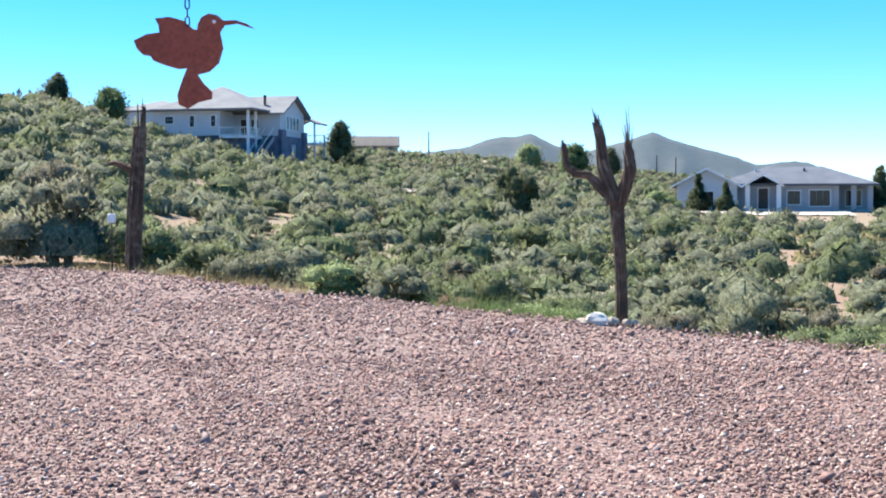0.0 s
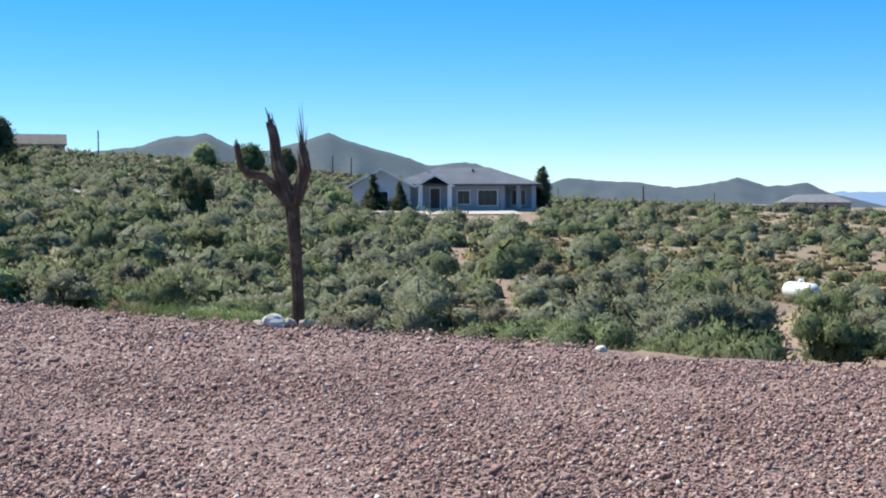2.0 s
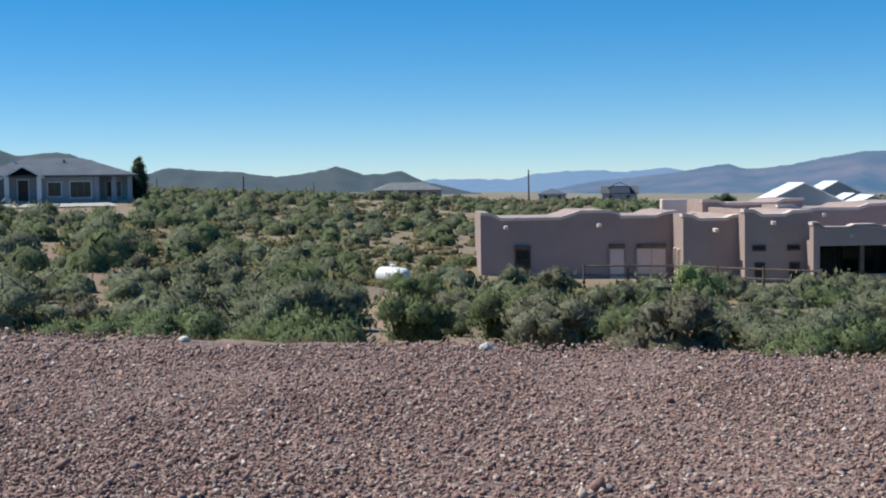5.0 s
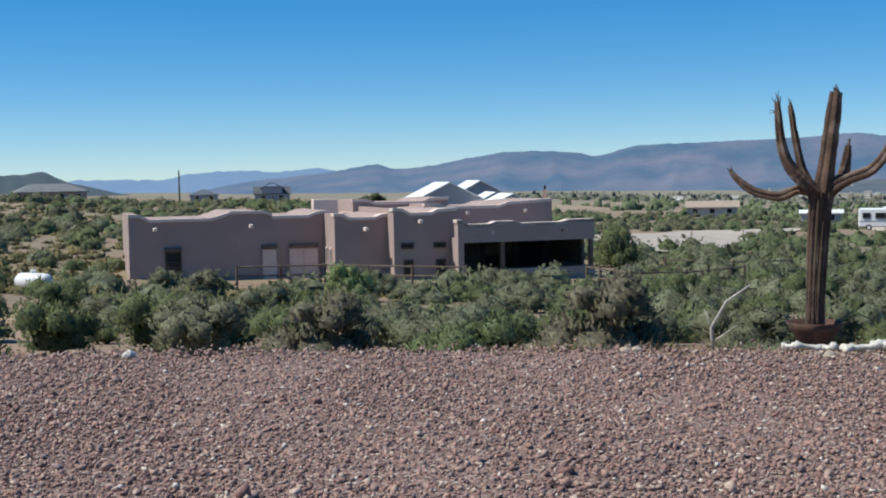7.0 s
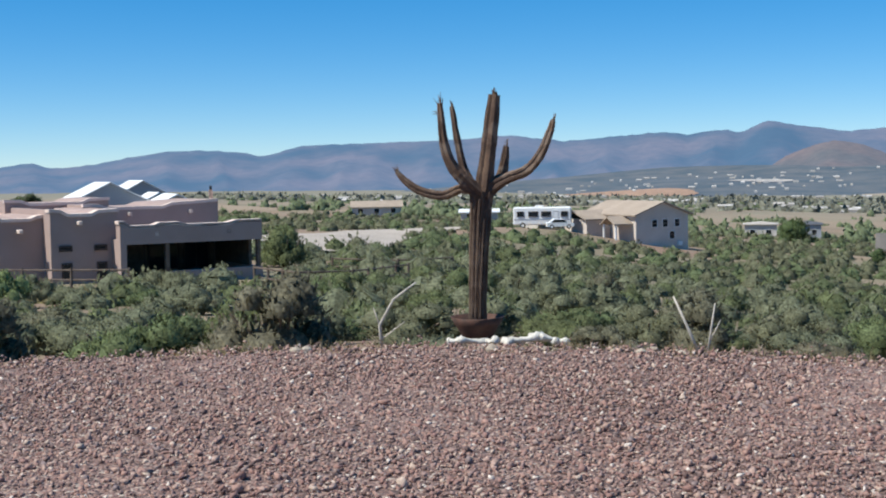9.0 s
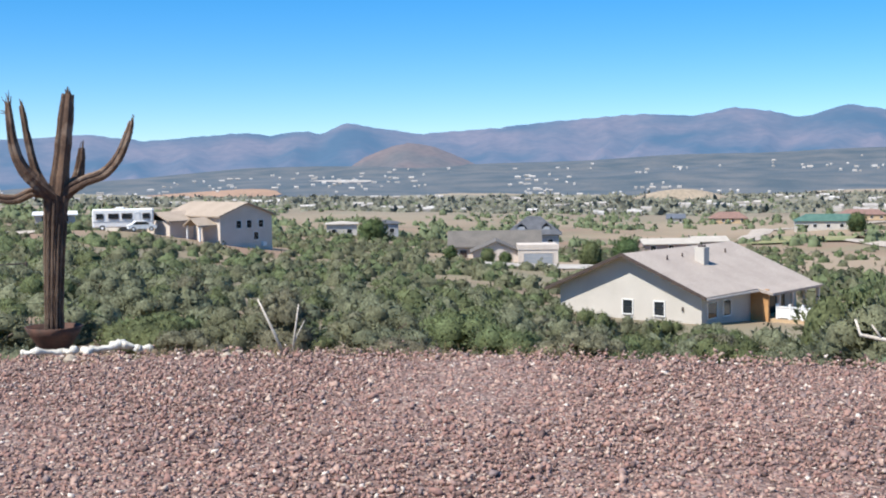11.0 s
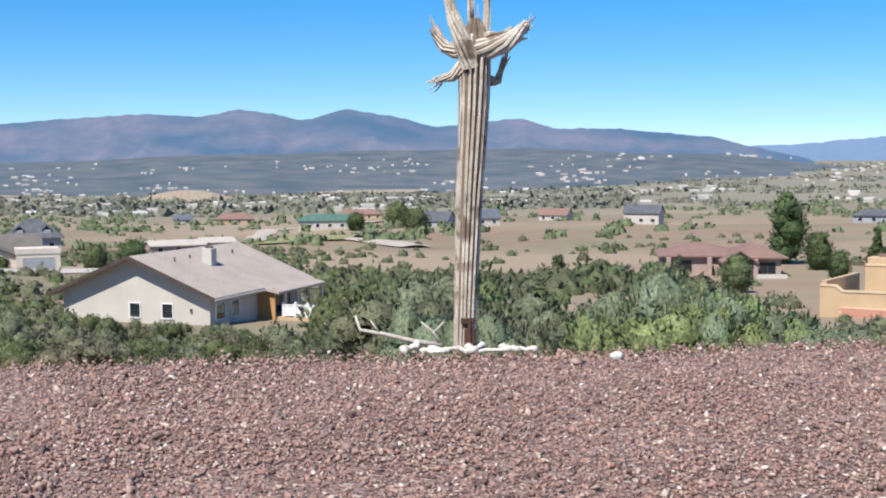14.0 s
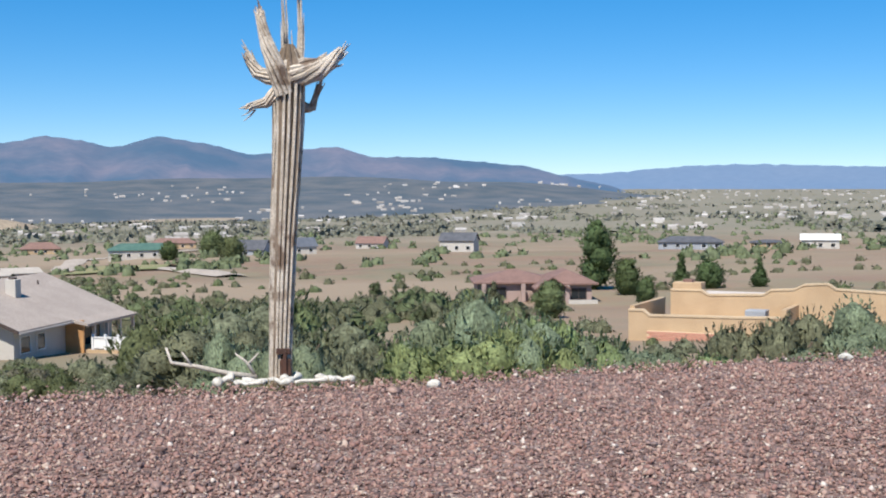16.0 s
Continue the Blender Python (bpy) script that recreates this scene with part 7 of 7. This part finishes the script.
def tree(name, az, d, height, width, material, label, conifer=False, seed=1, base=None):
    x, y = polar(az, d)
    z = float(ground_z(x, y)) if base is None else base
    h = thing(name, pose(x, y, z), label, "tree")
    part("trunk", tube([(0, 0, -0.5), (0.03 * height, 0, height * 0.3), (0, 0.02 * height, height * 0.75)], [height * 0.035, height * 0.025, height * 0.008], 8), STEM, h)
    rn = random.Random(seed)
    lobes = []
    for k in range(22):
        t = 0.12 + 0.83 * k / 21
        rr = width / 2 * ((1.02 - t) if conifer else math.sin(math.pi * (0.12 + 0.84 * t)) ** 0.7)
        a = rn.uniform(0, 6.28)
        s = max(0.11 * width, rr * rn.uniform(0.7, 0.88))
        lobes.append((math.cos(a) * rr * 0.3, math.sin(a) * rr * 0.3, t * height, s, s * (0.7 if conifer else 1.0)))
        if k % 4 == 0:
            part("limb", tube([(0, 0, t * height * 0.8), (math.cos(a) * rr * 0.6, math.sin(a) * rr * 0.6, t * height)], [height * 0.012, height * 0.004], 5), STEM, h)
    f = new("crown", leaf_mesh("crown", lobes, 3000, width * 0.045, material, seed, crown=True))
    f.parent = h
    return h


tree("poplar", 120.55, 205, 11.4, 6.4, TREE_LEAF, "tall dense green poplar behind the red-tiled house", seed=3)
tree("conifer", 11.55, 119, 3.6, 3.0, JUNIPER, "small dark spruce before the porch house", True, 5)
tree("conifer", 12.75, 118, 2.9, 2.6, JUNIPER, "small dark spruce before the porch house", True, 6)
tree("conifer", 19.3, 132, 4.6, 2.2, JUNIPER, "dark juniper tree at the house's corner", False, 7)
tree("conifer", -4.7, 150, 5.2, 3.4, JUNIPER, "dark pine beside the hill house", False, 8)
tree("tree", -17.1, 122, 3.4, 2.6, JUNIPER, "lone dark tree on the hill's crest", False, 9)
tree("tree", -14.9, 128, 3.4, 3.6, TREE_LEAF, "grey-green tree behind the hill house", False, 10)
tree("tree", 6.0, 240, 5.5, 6.0, TREE_LEAF, "round dark tree on the skyline", False, 11)
tree("tree", 3.9, 230, 4.5, 5.0, BRIGHT, "yellow-green tree on the slope", False, 12)
tree("tree", 7.6, 210, 5.5, 4.0, JUNIPER, "dark juniper on the slope", False, 13)
for i, (az, d, hh, w) in enumerate(((122.0, 190, 5.2, 4.6), (124.4, 200, 6.0, 4.0), (125.6, 205, 4.0, 5.0), (127.8, 205, 4.6, 3.6), (122.8, 170, 3.6, 3.0))):
    tree("conifer" if i % 2 else "tree", az, d, hh, w, TREE_LEAF, "green garden tree behind the tan house", bool(i % 2), 20 + i)
tree("tree", 118.5, 140, 4.0, 3.6, GREEN, "round green tree before the red-tiled house", False, 31)
tree("conifer", 115.9, 160, 3.6, 3.0, SAGE, "blue-green spruce before the red-tiled house", True, 32)
for i, (az, d, hh, w) in enumerate(((84.9, 190, 2.0, 2.6), (85.7, 191, 1.6, 2.2), (83.2, 194, 2.0, 2.2), (89.6, 205, 3.6, 4.4), (91.2, 240, 4, 6), (79.6, 300, 4, 7), (104.0, 420, 7, 9), (106.2, 430, 6, 8), (101.2, 455, 6, 7), (103.1, 520, 9, 12))):
    tree("tree", az, d, hh, w, TREE_LEAF if i % 3 else GREEN, "leafy green tree near the valley houses", False, 40 + i)

# the town on the valley floor, too far to tell its houses apart
rg = np.random.default_rng(12)
V = []
for _ in range(1900):
    az = rg.uniform(56, 140)
    r = math.exp(rg.uniform(math.log(800), math.log(2300 if az < 118 else 3700)))
    if noise.noise((az * 0.22, math.log(r) * 5.0, 9.0)) < (0.12 if r < 1500 else -0.05):
        continue
    x, y = polar(az, r)
    z = slate_z(x, y) if r > 1470 and az < 121 else float(ground_z(x, y))
    w, dpt, hh = 3 + 8 * rg.random() ** 2, rg.uniform(5, 9), rg.uniform(1.5, 2.4)
    c, s = math.cos(radians(az)), math.sin(radians(az))
    def at(a, b, q):
        return (x + c * a + s * b, y - s * a + c * b, z + q)
    lo, hi, ri = -1.0, hh, hh * 1.55
    V += [at(-w / 2, 0, lo), at(w / 2, 0, lo), at(w / 2, 0, hi), at(-w / 2, 0, hi)]
    V += [at(-w / 2, 0, hi), at(w / 2, 0, hi), at(w / 2, dpt / 2, ri), at(-w / 2, dpt / 2, ri)]
    V += [at(-w / 2, dpt, lo), at(-w / 2, 0, lo), at(-w / 2, 0, hi), at(-w / 2, dpt, hi)]
    V += [at(w / 2, dpt / 2, ri), at(w / 2, dpt, hi), at(-w / 2, dpt, hi), at(-w / 2, dpt / 2, ri)]
TOWN = surface("town", (0.34, 0.31, 0.28), (0.46, 0.44, 0.42), 0.02, 0.8, 0.0, 3.0, island=0.35)
tagged(new("far_town", quads_mesh("far_town", np.array(V), TOWN)), "scattered pale houses of the valley town", "town", kind="stuff")

# ---- the crushed stone of the yard ----
def stones():
    rg = np.random.default_rng(5)
    def spread(n, az0, az1, r0, r1):
        az = rg.uniform(az0, az1, n)
        r = np.sqrt(rg.uniform(r0 ** 2, r1 ** 2, n))
        return az, r
    sets = [(118000, -24, 138, 5.4, 12.5, 0.0122), (48000, -24, 138, 5.4, 10.5, 0.0085), (24000, -24, 22, 12.0, 20, 0.0155), (13000, -24, 4, 18, 32, 0.022), (4000, 126, 140, 11.5, 16, 0.014)]
    P, S = [], []
    for n, a0, a1, r0, r1, size in sets:
        az, r = spread(n, a0, a1, r0, r1)
        keep = r < edge_radius(az) + 0.12 * np.sin(az * 5.0) + rg.exponential(0.12, n) - 0.02
        az, r = az[keep], r[keep]
        s = size * np.exp(rg.normal(0, 0.32, len(az)))
        P.append(np.stack([r * np.sin(np.radians(az)), r * np.cos(np.radians(az)), s * rg.uniform(0.1, 0.75, len(az))], 1))
        S.append(s)
    P, S = np.concatenate(P), np.concatenate(S)
    n = len(P)
    octa = np.array([(1, 0, 0), (-1, 0, 0), (0, 1, 0), (0, -1, 0), (0, 0, 1), (0, 0, -1)], float)
    V = octa[None] * rg.uniform(0.75, 1.25, (n, 6, 1)) + rg.uniform(-0.4, 0.4, (n, 6, 3))
    V *= np.stack([rg.uniform(0.95, 1.6, n), rg.uniform(0.8, 1.2, n), rg.uniform(0.55, 0.95, n)], 1)[:, None]
    q = rg.normal(size=(n, 4)) * np.array([1.0, 0.35, 0.35, 1.0])
    q /= np.linalg.norm(q, axis=1)[:, None]
    w, x, y, z = q.T
    M = np.stack([1 - 2 * (y * y + z * z), 2 * (x * y - z * w), 2 * (x * z + y * w), 2 * (x * y + z * w), 1 - 2 * (x * x + z * z), 2 * (y * z - x * w), 2 * (x * z - y * w), 2 * (y * z + x * w), 1 - 2 * (x * x + y * y)], 1).reshape(n, 3, 3)
    V = np.einsum("nij,nkj->nki", M, V) * S[:, None, None] + P[:, None]
    faces = np.array([(0, 2, 4), (2, 1, 4), (1, 3, 4), (3, 0, 4), (2, 0, 5), (1, 2, 5), (3, 1, 5), (0, 3, 5)])
    F = (np.arange(n)[:, None, None] * 6 + faces[None]).reshape(-1, 3)
    me = bpy.data.meshes.new("gravel")
    me.vertices.add(n * 6)
    me.vertices.foreach_set("co", V.astype(np.float32).ravel())
    me.loops.add(len(F) * 3)
    me.loops.foreach_set("vertex_index", F.astype(np.int32).ravel())
    me.polygons.add(len(F))
    me.polygons.foreach_set("loop_start", np.arange(0, len(F) * 3, 3, dtype=np.int32))
    me.update(calc_edges=True)
    me.materials.append(STONE_MIX)
    return tagged(new("gravel", me), "loose crushed stone in mauve, red and cream", "gravel", kind="stuff")


stones()
